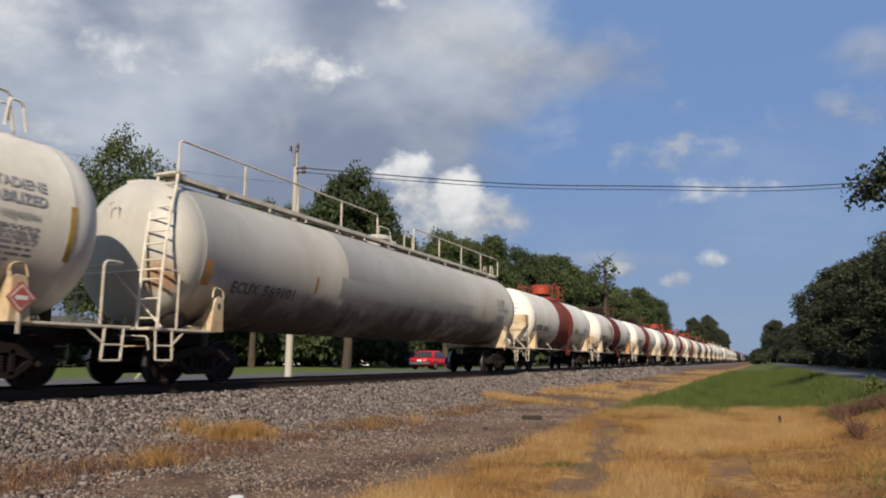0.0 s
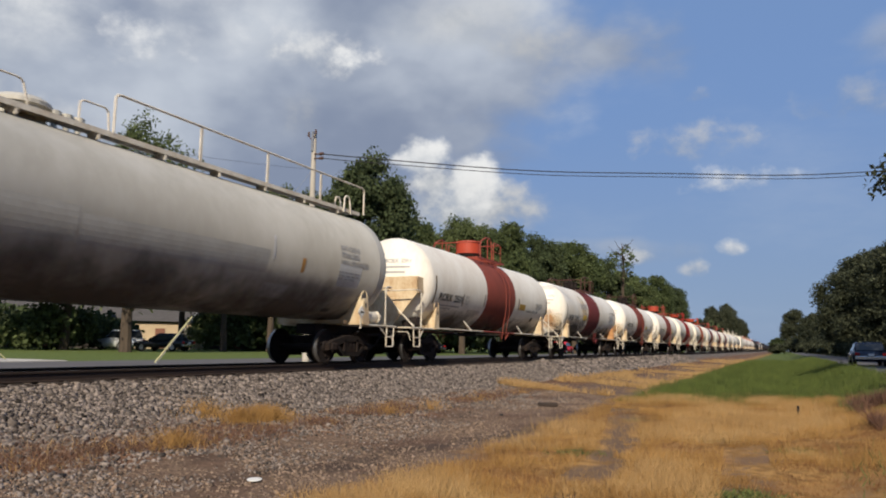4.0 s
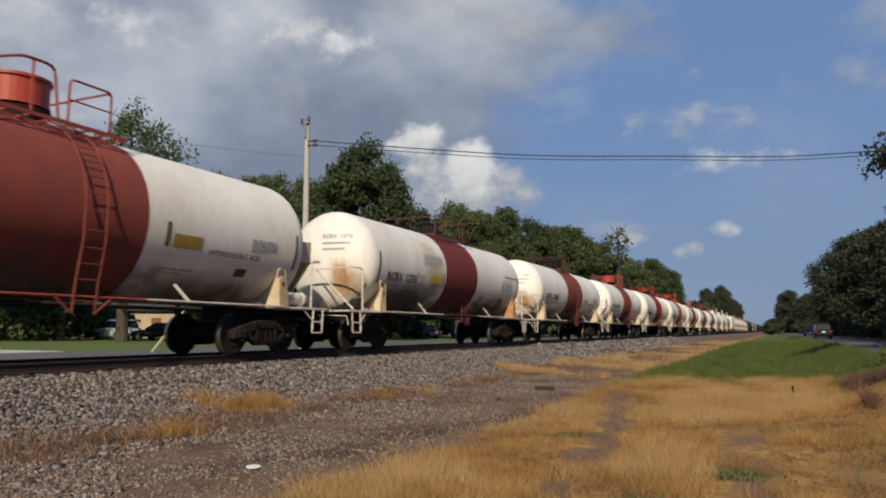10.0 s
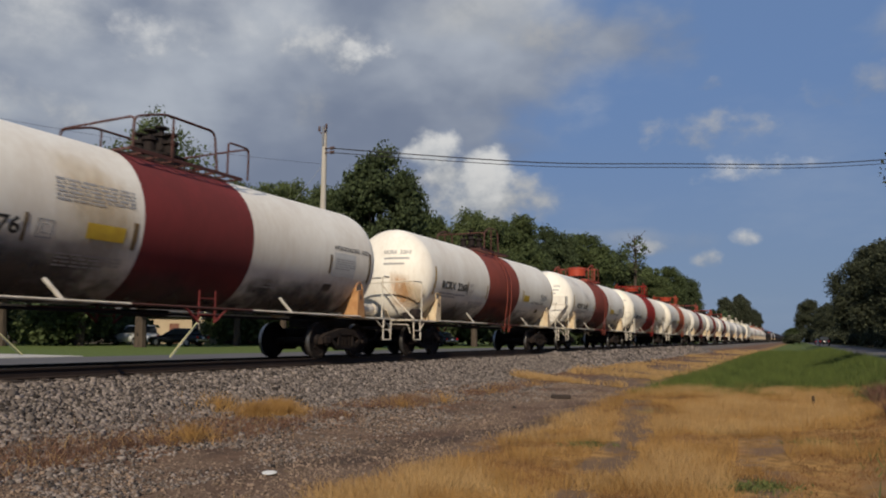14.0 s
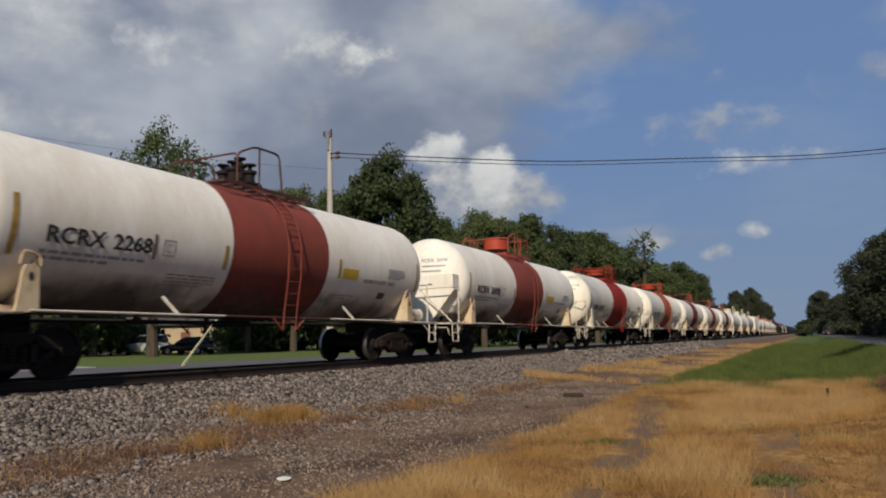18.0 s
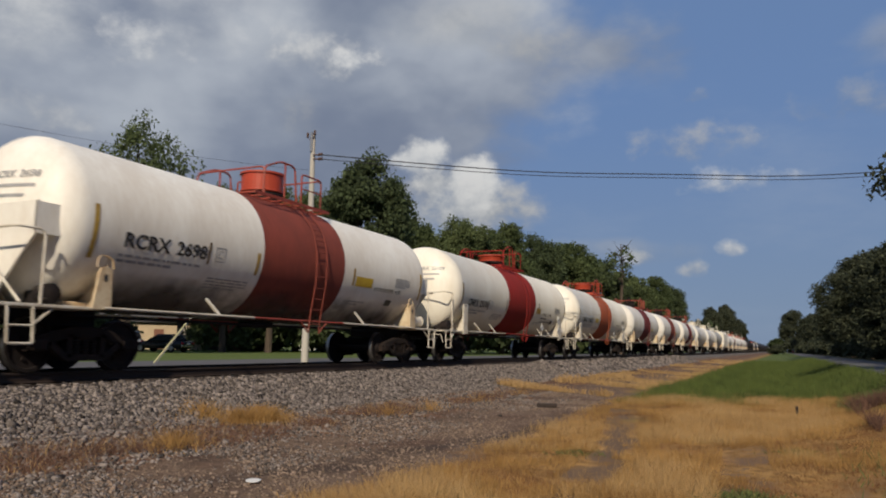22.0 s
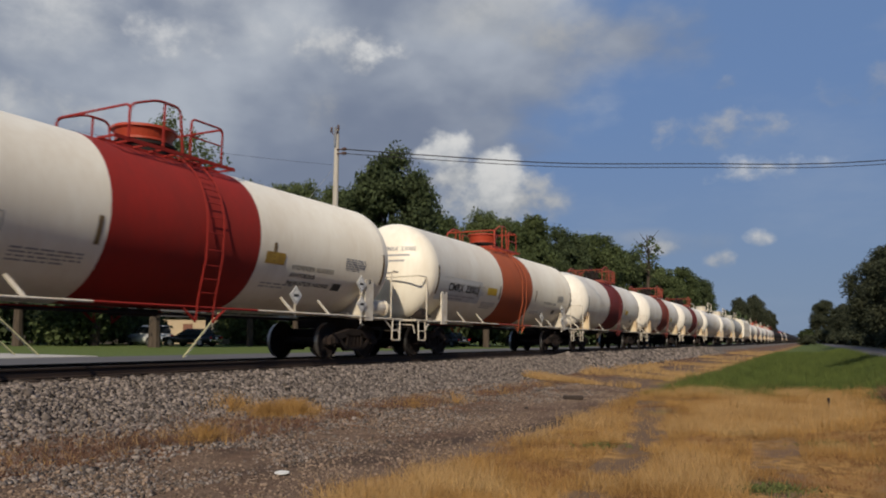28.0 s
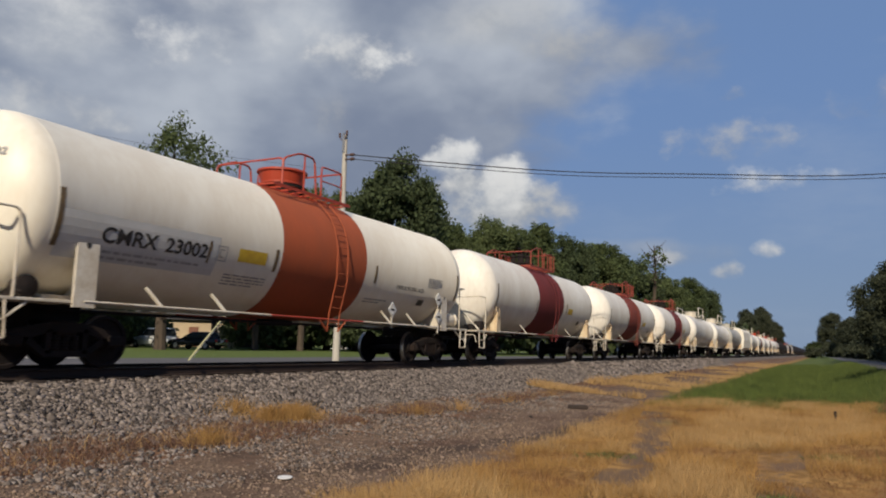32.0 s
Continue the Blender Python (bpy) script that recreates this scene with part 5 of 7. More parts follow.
BASE = dict(hs=5.9, paint=M["white"], band=M["red"], rail_mat=M["rail_red"], dome="drum", dome_mat=M["dome_red"], saddle=M["tan"], trim=M["trim"], tall=False, number_at=(-5.7, 1.9))
LOOKS = [
    dict(y=41.75, number="RCRX 2501", band=M["red"], hs=5.95, half=6.42, r=1.56, number_at=(-5.9, 1.95), band_at=0.1, sticker_at=(2.42, 3.20), label="white tank car with rust-red band and orange valve dome", sticker=M["stripmark"],
         shield=True, shield_mat=M["tan"], dome_h=0.74),
    dict(y=58.40, ladder_at=0.22, cage_mid=0.62, rear_cage=(1.05, 1.70), strip_rear=4.35, rusty_rear=True, cargo_z=2.78, cargo_at=4.55, short_ladder=True, upper_print=True, rail_mat=M["rail_dark"], number="RCRX 1276", band=M["maroon"], dome="valves", band_w=2.95, hs=5.88, half=6.34, r=1.515, zc=2.61, number_at=(-5.66, 1.85), sticker_at=(-2.62, -1.85), label="white tank car with dark maroon band and open valves", pale_patch=True, stain=True, grimy=True),
    dict(y=74.93, ladder_at=0.22, cage=1.10, cage_mid=0.30, cage_h=0.92, rear_cage=(0, 0), rail_mat=M["rail_dark"], number="RCRX 2268", band=M["red"], dome="valves", hs=5.88, half=6.38, r=1.525, zc=2.63, number_at=(-5.7, 2.0), number_z=2.20, band_at=0.08, label="white tank car with rust-red band and valves in a railed cage", strips=M["stripmark"], stain=True),
    dict(y=91.2, number="RCRX 2698", band=M["red"], hs=5.78, half=6.28, r=1.545, zc=2.63, number_at=(-5.5, 2.0), number_z=2.22, sticker_at=(2.3, 3.2), label="white tank car with rust-red band, orange dome and end plate", strips=M["stripmark"], shield=True, dome_h=0.72),
    dict(y=107.65, number="CMRX 25109", band=M["scarlet"], rail_mat=M["scarlet"], flare=0.10, dome_h=0.5, band_w=3.75, hs=6.36, grab=1.35, half=7.0, r=1.57, zc=2.66, tall=True, paint=M["cream"], saddle=M["trim"], number_at=(-6.2, 1.95), sticker_at=(2.1, 2.75), sticker=M["stripmark"],
         cargo=("HYDROGEN FLUORIDE", "ANHYDROUS", "INHALATION HAZARD"), cargo_at=3.05, label="cream tank car with bright scarlet band and tall saddle plates"),
    dict(y=124.85, number="CMRX 23002", band=M["orange"], rail_mat=M["dome_red"], flare=0.10, dome_h=0.58, band_w=3.35, hs=6.36, grab=1.35, half=7.15, r=1.59, zc=2.67, tall=True, paint=M["cream"], saddle=M["trim"], number_at=(-6.2, 2.28), number_z=2.12, sticker_at=(-3.0, -2.15),
         panel=(-6.95, -3.55), label="cream tank car with orange-red band and tall saddle plates"),
    dict(y=141.6, number="", band=M["maroon"], dome="valves", many_posts=True, label="white tank car with red-brown band and caged valves"),
    dict(y=158.2, number="", band=M["red"], dome="valves", many_posts=True, label="white tank car with rust-red band and caged valves"),
    dict(y=174.7, number="", band=M["maroon"], dome="valves", label="white tank car with maroon band far down the train"),
]
for lk in LOOKS:
    sp = dict(BASE)
    sp.update(lk)
    c = stripe_car(sp["y"], sp)
    if sp["tall"]:
        placard(c, 1.42, 3.3, 1.50, M["placard"], 1.2)
        placard(c, 1.50, sp["hs"] - 0.45, 1.95, M["placard"], 1.2)
        placard(c, 1.50, sp["hs"] - 0.42, 1.42, M["placard"], 1.2)

ECU = dict(r=1.58, zc=2.78, rail_out=0.25, walk_in=0.12, grab=1.15, paint=M["grey"], trim=M["trim"], saddle=M["tan"], tall=False, label="long dirty grey tank car with a handrailed roof walkway")
grey_car = long_car(21.6, 9.50, ECU)
BUT = dict(ECU, paint=M["dirty_white"], r=1.60, label="dirty white tank car with butadiene lettering and red placard", rail_h=0.5, walk_in=1.2, ext=2.12, half_out=0.98, reservoir=False)
lead_car = long_car(-1.35, 8.9, BUT)


def shell_text(car, words, y, z, h, spec, mat, label, width=None):
    v, f = lettering(words, h)
    k = width / max(q[0] for q in v) if width else 1.0
    bm = bmesh.new()
    on_shell(bm, [(q[0] * k, q[1]) for q in v], f, y, z, spec["r"], spec["zc"])
    part("lettering", bm, mat, car, label)


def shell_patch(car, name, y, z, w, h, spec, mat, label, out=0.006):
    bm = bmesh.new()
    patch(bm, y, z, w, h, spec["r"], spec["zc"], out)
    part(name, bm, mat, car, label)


def shell_print(car, y, z, w, rows, h, spec, seed):
    bm = bmesh.new()
    small_print(bm, y, z, w, rows, h, spec["r"], spec["zc"], seed)
    part("small_lettering", bm, M["faded"], car, "faded small print as grey bars")


shell_text(grey_car, "ECUX", -9.1, 1.98, 0.27, ECU, M["worn"], "faded dark lettering", 0.95)
shell_text(grey_car, "569101", -8.0, 1.98, 0.27, ECU, M["worn"], "faded dark lettering", 1.25)
shell_patch(grey_car, "paint_patch", -4.75, 2.15, 4.9, 0.62, ECU, M["patch"], "darker grey block on the lower flank", 0.003)
shell_patch(grey_car, "paint_patch", 0.2, 2.12, 4.9, 0.55, ECU, M["patch"], "darker grey block on the lower flank", 0.0035)
shell_patch(grey_car, "paint_patch", 5.2, 1.60, 0.95, 0.42, ECU, M["patch_white"], "pale repainted block", 0.003)
shell_patch(grey_car, "paint_patch", 6.9, 1.42, 1.35, 0.36, ECU, M["patch_white"], "pale repainted block", 0.003)
shell_patch(grey_car, "paint_patch", 8.0, 2.05, 1.1, 0.62, ECU, M["patch_white"], "pale repainted block", 0.0028)
# road grime sheets with the shade of the lower flank painted in
flank_stain(grey_car, -10.4, -2.6, -112, -16, ECU["r"], ECU["zc"], M["grime_shade"], "brown road grime and painted shade on the lower flank", 0.0062)
flank_stain(grey_car, -4.2, 4.6, -112, -14, ECU["r"], ECU["zc"], M["grime_shade"], "brown road grime and painted shade on the lower flank", 0.0070)
flank_stain(grey_car, 2.4, 10.4, -112, -16, ECU["r"], ECU["zc"], M["grime_shade"], "brown road grime and painted shade on the lower flank", 0.0078)
head_stain(grey_car, 0.7, 1.5, -1.0, -0.2, 10.28, 0.85, ECU["r"], ECU["zc"], M["rust_run"], "orange rust run on the tank end")
for y, z, w, h in ((-10.05, 2.05, 0.22, 0.55), (-5.98, 2.2, 0.10, 0.45), (6.35, 2.25, 0.13, 0.36)):
    shell_patch(grey_car, "rust_stain", y, z, w, h, ECU, M["rust"], "orange rust stain", 0.008)
shell_patch(grey_car, "reflector_strip", 5.2, 2.45, 0.08, 0.55, ECU, M["patch_white"], "pale reflector strip", 0.008)
for i, line in enumerate(("BUTADIENE", "STABILIZED", "NON ODORIZED")):
    shell_text(grey_car, line, 8.0, 3.02 - 0.19 * i, 0.13, ECU, M["faded"], "faded grey cargo lettering")
    if i < 2:
        shell_text(lead_car, line, 8.0, 3.16 - 0.24 * i, 0.17, BUT, M["faded"], "dark cargo lettering", 1.15)
shell_text(lead_car, "DOT 105J400W", 7.95, 2.68, 0.10, BUT, M["faded"], "dark cargo lettering", 1.1)
shell_print(lead_car, 7.9, 2.52, 1.15, 7, 0.05, BUT, 31)
shell_print(grey_car, 8.0, 2.40, 1.0, 3, 0.05, ECU, 32)
shell_patch(lead_car, "reflector_strip", 9.60, 2.10, 0.12, 0.95, BUT, M["stripmark"], "amber reflector strip", 0.008)
shell_patch(grey_car, "sticker", 8.2, 1.40, 0.36, 0.16, ECU, M["black"], "small dark data plate", 0.008)
placard(lead_car, 1.50, 8.92, 1.45, M["placard_red"], 1.35)
placard(grey_car, 1.46, 9.3, 1.42, M["placard"])

# ---- rest of the train ----
def far_tank(y0, spec):
    """Tank car further down the train: the same parts, with less small gear."""
    hs, half = spec["hs"], spec["hs"] + 0.30
    R, zc = spec.get("r", TANK_R), spec.get("zc", TANK_ZC)
    car = thing("tank_car", spec["label"], "tank car", pose(TRACK_X, y0, RAIL_Z), "cars of the freight train")
    CARS.append((car, y0))
    part("tank", tank_shell(half, R, zc, 0.78, spec.get("stripe"), (-half + 0.12, half - 0.12)), [spec["paint"], spec.get("band", spec["paint"])], car, "lying steel tank with rounded ends", smooth=True)
    zt = zc + R
    bm = bmesh.new()
    lathe(bm, [(zt - 0.1, 0.6), (zt + 0.5, 0.6), (zt + 0.5, 0.66), (zt + 0.56, 0.66), (zt + 0.58, 0.1)], (0, 0, 0), "z", 20, [0] * 4)
    part("dome", bm, spec["dome_mat"], car, "round valve dome cover")
    bm = bmesh.new()
    for sx in (-1, 1):
        box(bm, (sx * 0.85, 0, zt - 0.08), (0.5, 3.4, 0.05))
    part("platform", bm, spec["rail_mat"], car, "platform beside the dome")
    for sx in (-1, 1):
        bm = bmesh.new()
        tube(bm, bent([(sx * 1.05, -1.7, zt - 0.08), (sx * 1.05, -1.7, zt + 0.9), (sx * 1.05, 1.7, zt + 0.9), (sx * 1.05, 1.7, zt - 0.08)], 0.12), 0.05 if spec.get("bold") else 0.03, 6)
        part("railing", bm, spec["rail_mat"], car, "tube railing")
    for sx in (-1, 1):
        bm = bmesh.new()
        tube(bm, [(sx * 1.46, -hs, DECK), (sx * 1.46, hs, DECK)], 0.026, 6)
        part("side_bar", bm, spec["trim"], car)
    for sy in (-1, 1):
        bm = bmesh.new()
        box(bm, (0, sy * (hs + 0.3), DECK - 0.14), (2.6, 2.6, 0.2), bevel=0.02)
        part("deck", bm, M["under"], car)
        for sx in (-1, 1):
            saddle(car, sx * 1.42, sy * hs, sy, False, spec["saddle"], "painted steel saddle plate")
            bm = bmesh.new()
            e = sy * (hs + 1.6)
            tube(bm, bent([(sx * 1.44, e, DECK - 0.5), (sx * 1.44, e, DECK + 0.9), (sx * 1.44, e - sy * 0.8, DECK + 0.9), (sx * 1.44, e - sy * 0.8, DECK - 0.5)], 0.1), 0.025, 5)
            part("handrail", bm, spec["trim"], car)
        bm = bmesh.new()
        box(bm, (0, sy * (hs + 1.9), DECK - 0.2), (0.24, 0.7, 0.22), bevel=0.03)
        part("coupler", bm, M["under"], car)
        truck(car, sy * (hs - 0.05))
    return car


def hopper(y0, label):
    """Pale covered hopper: ribless curved sides, roof hatches and sloped ends over discharge bays."""
    car = thing("covered_hopper", label, "hopper car", pose(TRACK_X, y0, RAIL_Z), "cars of the freight train")
    CARS.append((car, y0))
    L = 6.6
    prof = [(-1.0, 1.0), (-1.5, 1.4), (-1.60, 2.6), (-1.52, 3.9), (-1.1, 4.35), (0, 4.45), (1.1, 4.35), (1.52, 3.9), (1.60, 2.6), (1.5, 1.4), (1.0, 1.0)]
    bm = bmesh.new()
    rings = []
    for y, k in ((-L, 0.0), (-L, 1.0), (L, 1.0), (L, 0.0)):
        rings.append([bm.verts.new((x, y, z)) for x, z in prof])
    for a, b in ((rings[1], rings[2]),):
        for i in range(len(prof) - 1):
            bm.faces.new((a[i], a[i + 1], b[i + 1], b[i]))
        bm.faces.new((a[-1], a[0], b[0], b[-1]))
    bm.faces.new(rings[1])
    bm.faces.new(rings[2])
    bmesh.ops.delete(bm, geom=rings[0] + rings[3], context="VERTS")
    bmesh.ops.recalc_face_normals(bm, faces=bm.faces)
    part("body", bm, M["cream"], car, "pale curved-side hopper body")
    for k in range(8):
        bm = bmesh.new()
        lathe(bm, [(4.40, 0.30), (4.52, 0.30), (4.54, 0.34), (4.58, 0.34), (4.60, 0.05)], (0, -5.2 + k * 1.49, 0), "z", 14, [0] * 4)
        part("roof_hatch", bm, M["cream"], car)
    for sx in (-1, 1):
        bm = bmesh.new()
        tube(bm, [(sx * 1.2, -L, 4.55), (sx * 1.2, L, 4.55)], 0.04, 5)
        part("running_board", bm, M["trim"], car)
    for k in range(3):
        bm = bmesh.new()
        y = -3.4 + 3.4 * k
        rr = [[bm.verts.new((x, y + d, z)) for x, d, z in ((-1.0, -1.2, 1.3), (1.0, -1.2, 1.3), (1.0, 1.2, 1.3), (-1.0, 1.2, 1.3))], [bm.verts.new((x, y + d, z)) for x, d, z in ((-0.6, -0.35, 0.5), (0.6, -0.35, 0.5), (0.6, 0.35, 0.5), (-0.6, 0.35, 0.5))]]
        for i in range(4):
            bm.faces.new((rr[0][i], rr[0][(i + 1) % 4], rr[1][(i + 1) % 4], rr[1][i]))
        bm.faces.new(rr[1])
        part("discharge_bay", bm, M["cream"], car)
    for sy in (-1, 1):
        bm = bmesh.new()
        box(bm, (0, sy * (L + 0.6), DECK - 0.1), (2.7, 1.3, 0.25), bevel=0.02)
        box(bm, (0, sy * (L + 1.4), DECK - 0.2), (0.24, 0.7, 0.22), bevel=0.02)
        part("end_sill", bm, M["under"], car)
        truck(car, sy * (L - 0.6))
    return car


WHITE_FAR = dict(hs=6.3, paint=M["white"], dome_mat=M["trim"], rail_mat=M["trim"], trim=M["trim"], saddle=M["tan"], bold=True, label="plain white tank car with a white railed platform")
RED_FAR = dict(WHITE_FAR, dome_mat=M["dome_red"], rail_mat=M["rail_red"], band=M["red"], stripe=(-1.6, 1.6), label="white tank car with a red band and red dome")
BLACK_FAR = dict(WHITE_FAR, paint=M["under"], dome_mat=M["under"], rail_mat=M["under"], trim=M["under"], saddle=M["under"], label="black tank car far down the train")
GREY_FAR = dict(WHITE_FAR, paint=M["grey"], dome_mat=M["grey"], label="grey tank car with a pale railed platform")
PITCH = 16.6
y_next = 174.7 + PITCH
protos = {}
for code in "WWGHWRWRWRBBBBRBBWBBBBBBBBBBBBBBBBBBBBBBBBBBBWWWBBBB":
    if code == "H" and "H" not in protos:
        protos["H"] = hopper(y_next, "pale covered hopper car with curved sides")
    elif code not in protos:
        protos[code] = far_tank(y_next, {"W": WHITE_FAR, "R": RED_FAR, "B": BLACK_FAR, "G": GREY_FAR}[code])
    else:
        c = copy_thing(protos[code], pose(TRACK_X, y_next, RAIL_Z))
        CARS.append((c, y_next))
        if y_next < 420:
            WHEELSETS.extend(o for o in c.children_recursive if o.name.startswith("wheelset"))
    y_next += PITCH if code != "H" else 17.4

# ---- trees ----
def leaf_cloud(rnd, blobs, n, size):
    """Small leaf sprays, as folded quads, scattered over the skins of uneven blobs."""
    vol = np.array([b[3] ** 2 for b in blobs])
    pick = rnd.choice(len(blobs), n, p=vol / vol.sum())
    B = np.array(blobs)[pick]
    d = rnd.normal(size=(n, 3))
    d /= np.linalg.norm(d, axis=1)[:, None]
    d[:, 2] = np.where(d[:, 2] < -0.7, -d[:, 2], d[:, 2])
    rad = B[:, 3] * (0.25 + 1.05 * rnd.random(n)) * (1 + 0.20 * np.sin(d[:, 0] * 7 + B[:, 0] * 3) * np.sin(d[:, 2] * 6 + B[:, 1]))
    c = B[:, :3] + d * rad[:, None] * np.array([1, 1, 0.85])
    u = rnd.normal(size=(n, 3))
    u /= np.linalg.norm(u, axis=1)[:, None]
    w = np.cross(u, d + 0.6 * rnd.normal(size=(n, 3)))
    w /= np.linalg.norm(w, axis=1)[:, None]
    s = (size * (0.6 + 0.8 * rnd.random(n)))[:, None]
    v = np.stack([c - u * s, c + w * s * 0.55 + d * s * 0.2, c + u * s, c - w * s * 0.55 + d * s * 0.2], 1).reshape(-1, 3)
    q = np.arange(n)[:, None] * 4
    return v, np.hstack([q, q + 1, q + 2, q + 3])


def fast_mesh(name, v, q, mat):
    me = bpy.data.meshes.new(name)
    k = q.shape[1]
    me.vertices.add(len(v))
    me.vertices.foreach_set("co", np.asarray(v, dtype=np.float32).ravel())
    me.loops.add(q.size)
    me.loops.foreach_set("vertex_index", q.astype(np.int32).ravel())
    me.polygons.add(len(q))
    me.polygons.foreach_set("loop_start", np.arange(0, q.size, k, dtype=np.int32))
    me.update(calc_edges=True)
    me.materials.append(mat)
    return me


def crown_blobs(rnd, h, r, low=0.30, count=16):
    """Uneven blobs round a trunk: wide in the middle, narrower at the top."""
    out = []
    for k in range(count):
        t = (k + 0.5) / count
        z = h * (low + (0.93 - low) * t)
        spread = r * (0.35 + 0.65 * math.sin(math.pi * min(1, 0.22 + t * 0.80)))
        a = k * 2.4 + rnd.random() * 0.9
        d = spread * (0.25 + 0.5 * rnd.random())
        out.append((d * math.cos(a), d * math.sin(a), z * (0.96 + 0.08 * rnd.random()), spread * (0.26 + 0.28 * rnd.random())))
    out.append((0, 0, h * 0.6, r * 0.5))
    return out


def tree_meshes(seed, h, r, mat, n, size, low=0.30, blobs=None, count=16, trunk_r=None):
    rnd = np.random.default_rng(seed)
    blobs = blobs or crown_blobs(rnd, h, r, low, count)
    v, q = leaf_cloud(rnd, blobs, n, size)
    crown = fast_mesh("crown", v, q, mat)
    bm = bmesh.new()
    tr = trunk_r or h * 0.022
    bend = [(0, 0, -0.3), (0.02 * h * (rnd.random() - 0.5), 0.02 * h * (rnd.random() - 0.5), h * 0.2), (0.05 * h * (rnd.random() - 0.5), 0.05 * h * (rnd.random() - 0.5), h * 0.5), (0, 0, h * 0.85)]
    tube(bm, bend, [tr * 1.35, tr, tr * 0.7, tr * 0.15], 9)
    for b in blobs[:14]:
        z0 = min(b[2] * 0.75, h * 0.6)
        mid = (b[0] * 0.45, b[1] * 0.45, z0 + (b[2] - z0) * 0.6)
        tube(bm, [(0, 0, z0 * 0.85), mid, (b[0], b[1], b[2])], [tr * 0.45, tr * 0.28, tr * 0.06], 5)
    trunk = bpy.data.meshes.new("trunk")
    bm.to_mesh(trunk)
    bm.free()
    trunk.materials.append(M["bark"])
    return trunk, crown


def plant(meshes, x, y, label, sc=1.0, turn=0.0, z=None, group="", sxy=None):
    t = thing("tree", label, "tree", pose(x, y, ground_z(x, y) if z is None else z, 0, 0, turn), group)
    t.scale = (sxy or sc, sxy or sc, sc)
    shared("trunk", meshes[0], t, Matrix.Identity(4))
    shared("crown", meshes[1], t, Matrix.Identity(4))
    return t


def dome_blobs(seed, h, r, low, count, lump, under=-0.55):
    """Blobs that fill a full rounded crown from the height `low` to the top, of about even radius."""
    g = np.random.default_rng(seed)
    out = []
    for k in range(count):
        d = g.normal(size=3)
        d /= np.linalg.norm(d)
        d[2] = d[2] if d[2] > under else -d[2]
        k2 = 0.86 * (0.40 + 0.60 * g.random() ** 0.6)
        mid, tall = h * (1 + low) / 2, h * (1 - low) / 2
        flat = 1.0 if d[2] > 0 else 0.92
        out.append((d[0] * r * k2 * flat, d[1] * r * k2 * flat, mid + d[2] * tall * k2, r * lump * (0.7 + 0.6 * g.random())))
    return out


R5 = 5.0
T_DARK = tree_meshes(1, 16.0, R5, M["leaf_dark"], 44000, 0.17, blobs=dome_blobs(1, 16, R5, 0.06, 110, 0.21))
T_MID = tree_meshes(2, 16.0, R5, M["leaf"], 42000, 0.17, blobs=dome_blobs(2, 16, R5, 0.02, 90, 0.22))
T_LIGHT = tree_meshes(3, 16.0, R5, M["leaf_light"], 36000, 0.15, blobs=dome_blobs(3, 16, R5, 0.04, 90, 0.20))
T_AIRY = tree_meshes(6, 16.0, R5, M["leaf_light"], 26000, 0.13, 0.22, count=40)
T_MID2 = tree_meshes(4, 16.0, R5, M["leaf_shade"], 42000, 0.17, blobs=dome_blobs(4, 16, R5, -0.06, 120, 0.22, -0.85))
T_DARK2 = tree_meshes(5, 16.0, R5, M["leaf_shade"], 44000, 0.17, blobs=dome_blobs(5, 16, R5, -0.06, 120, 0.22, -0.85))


def at(az, dist):
    return -dist * math.sin(radians(az)), dist * math.cos(radians(az))


LEFT = "trees behind the railway"
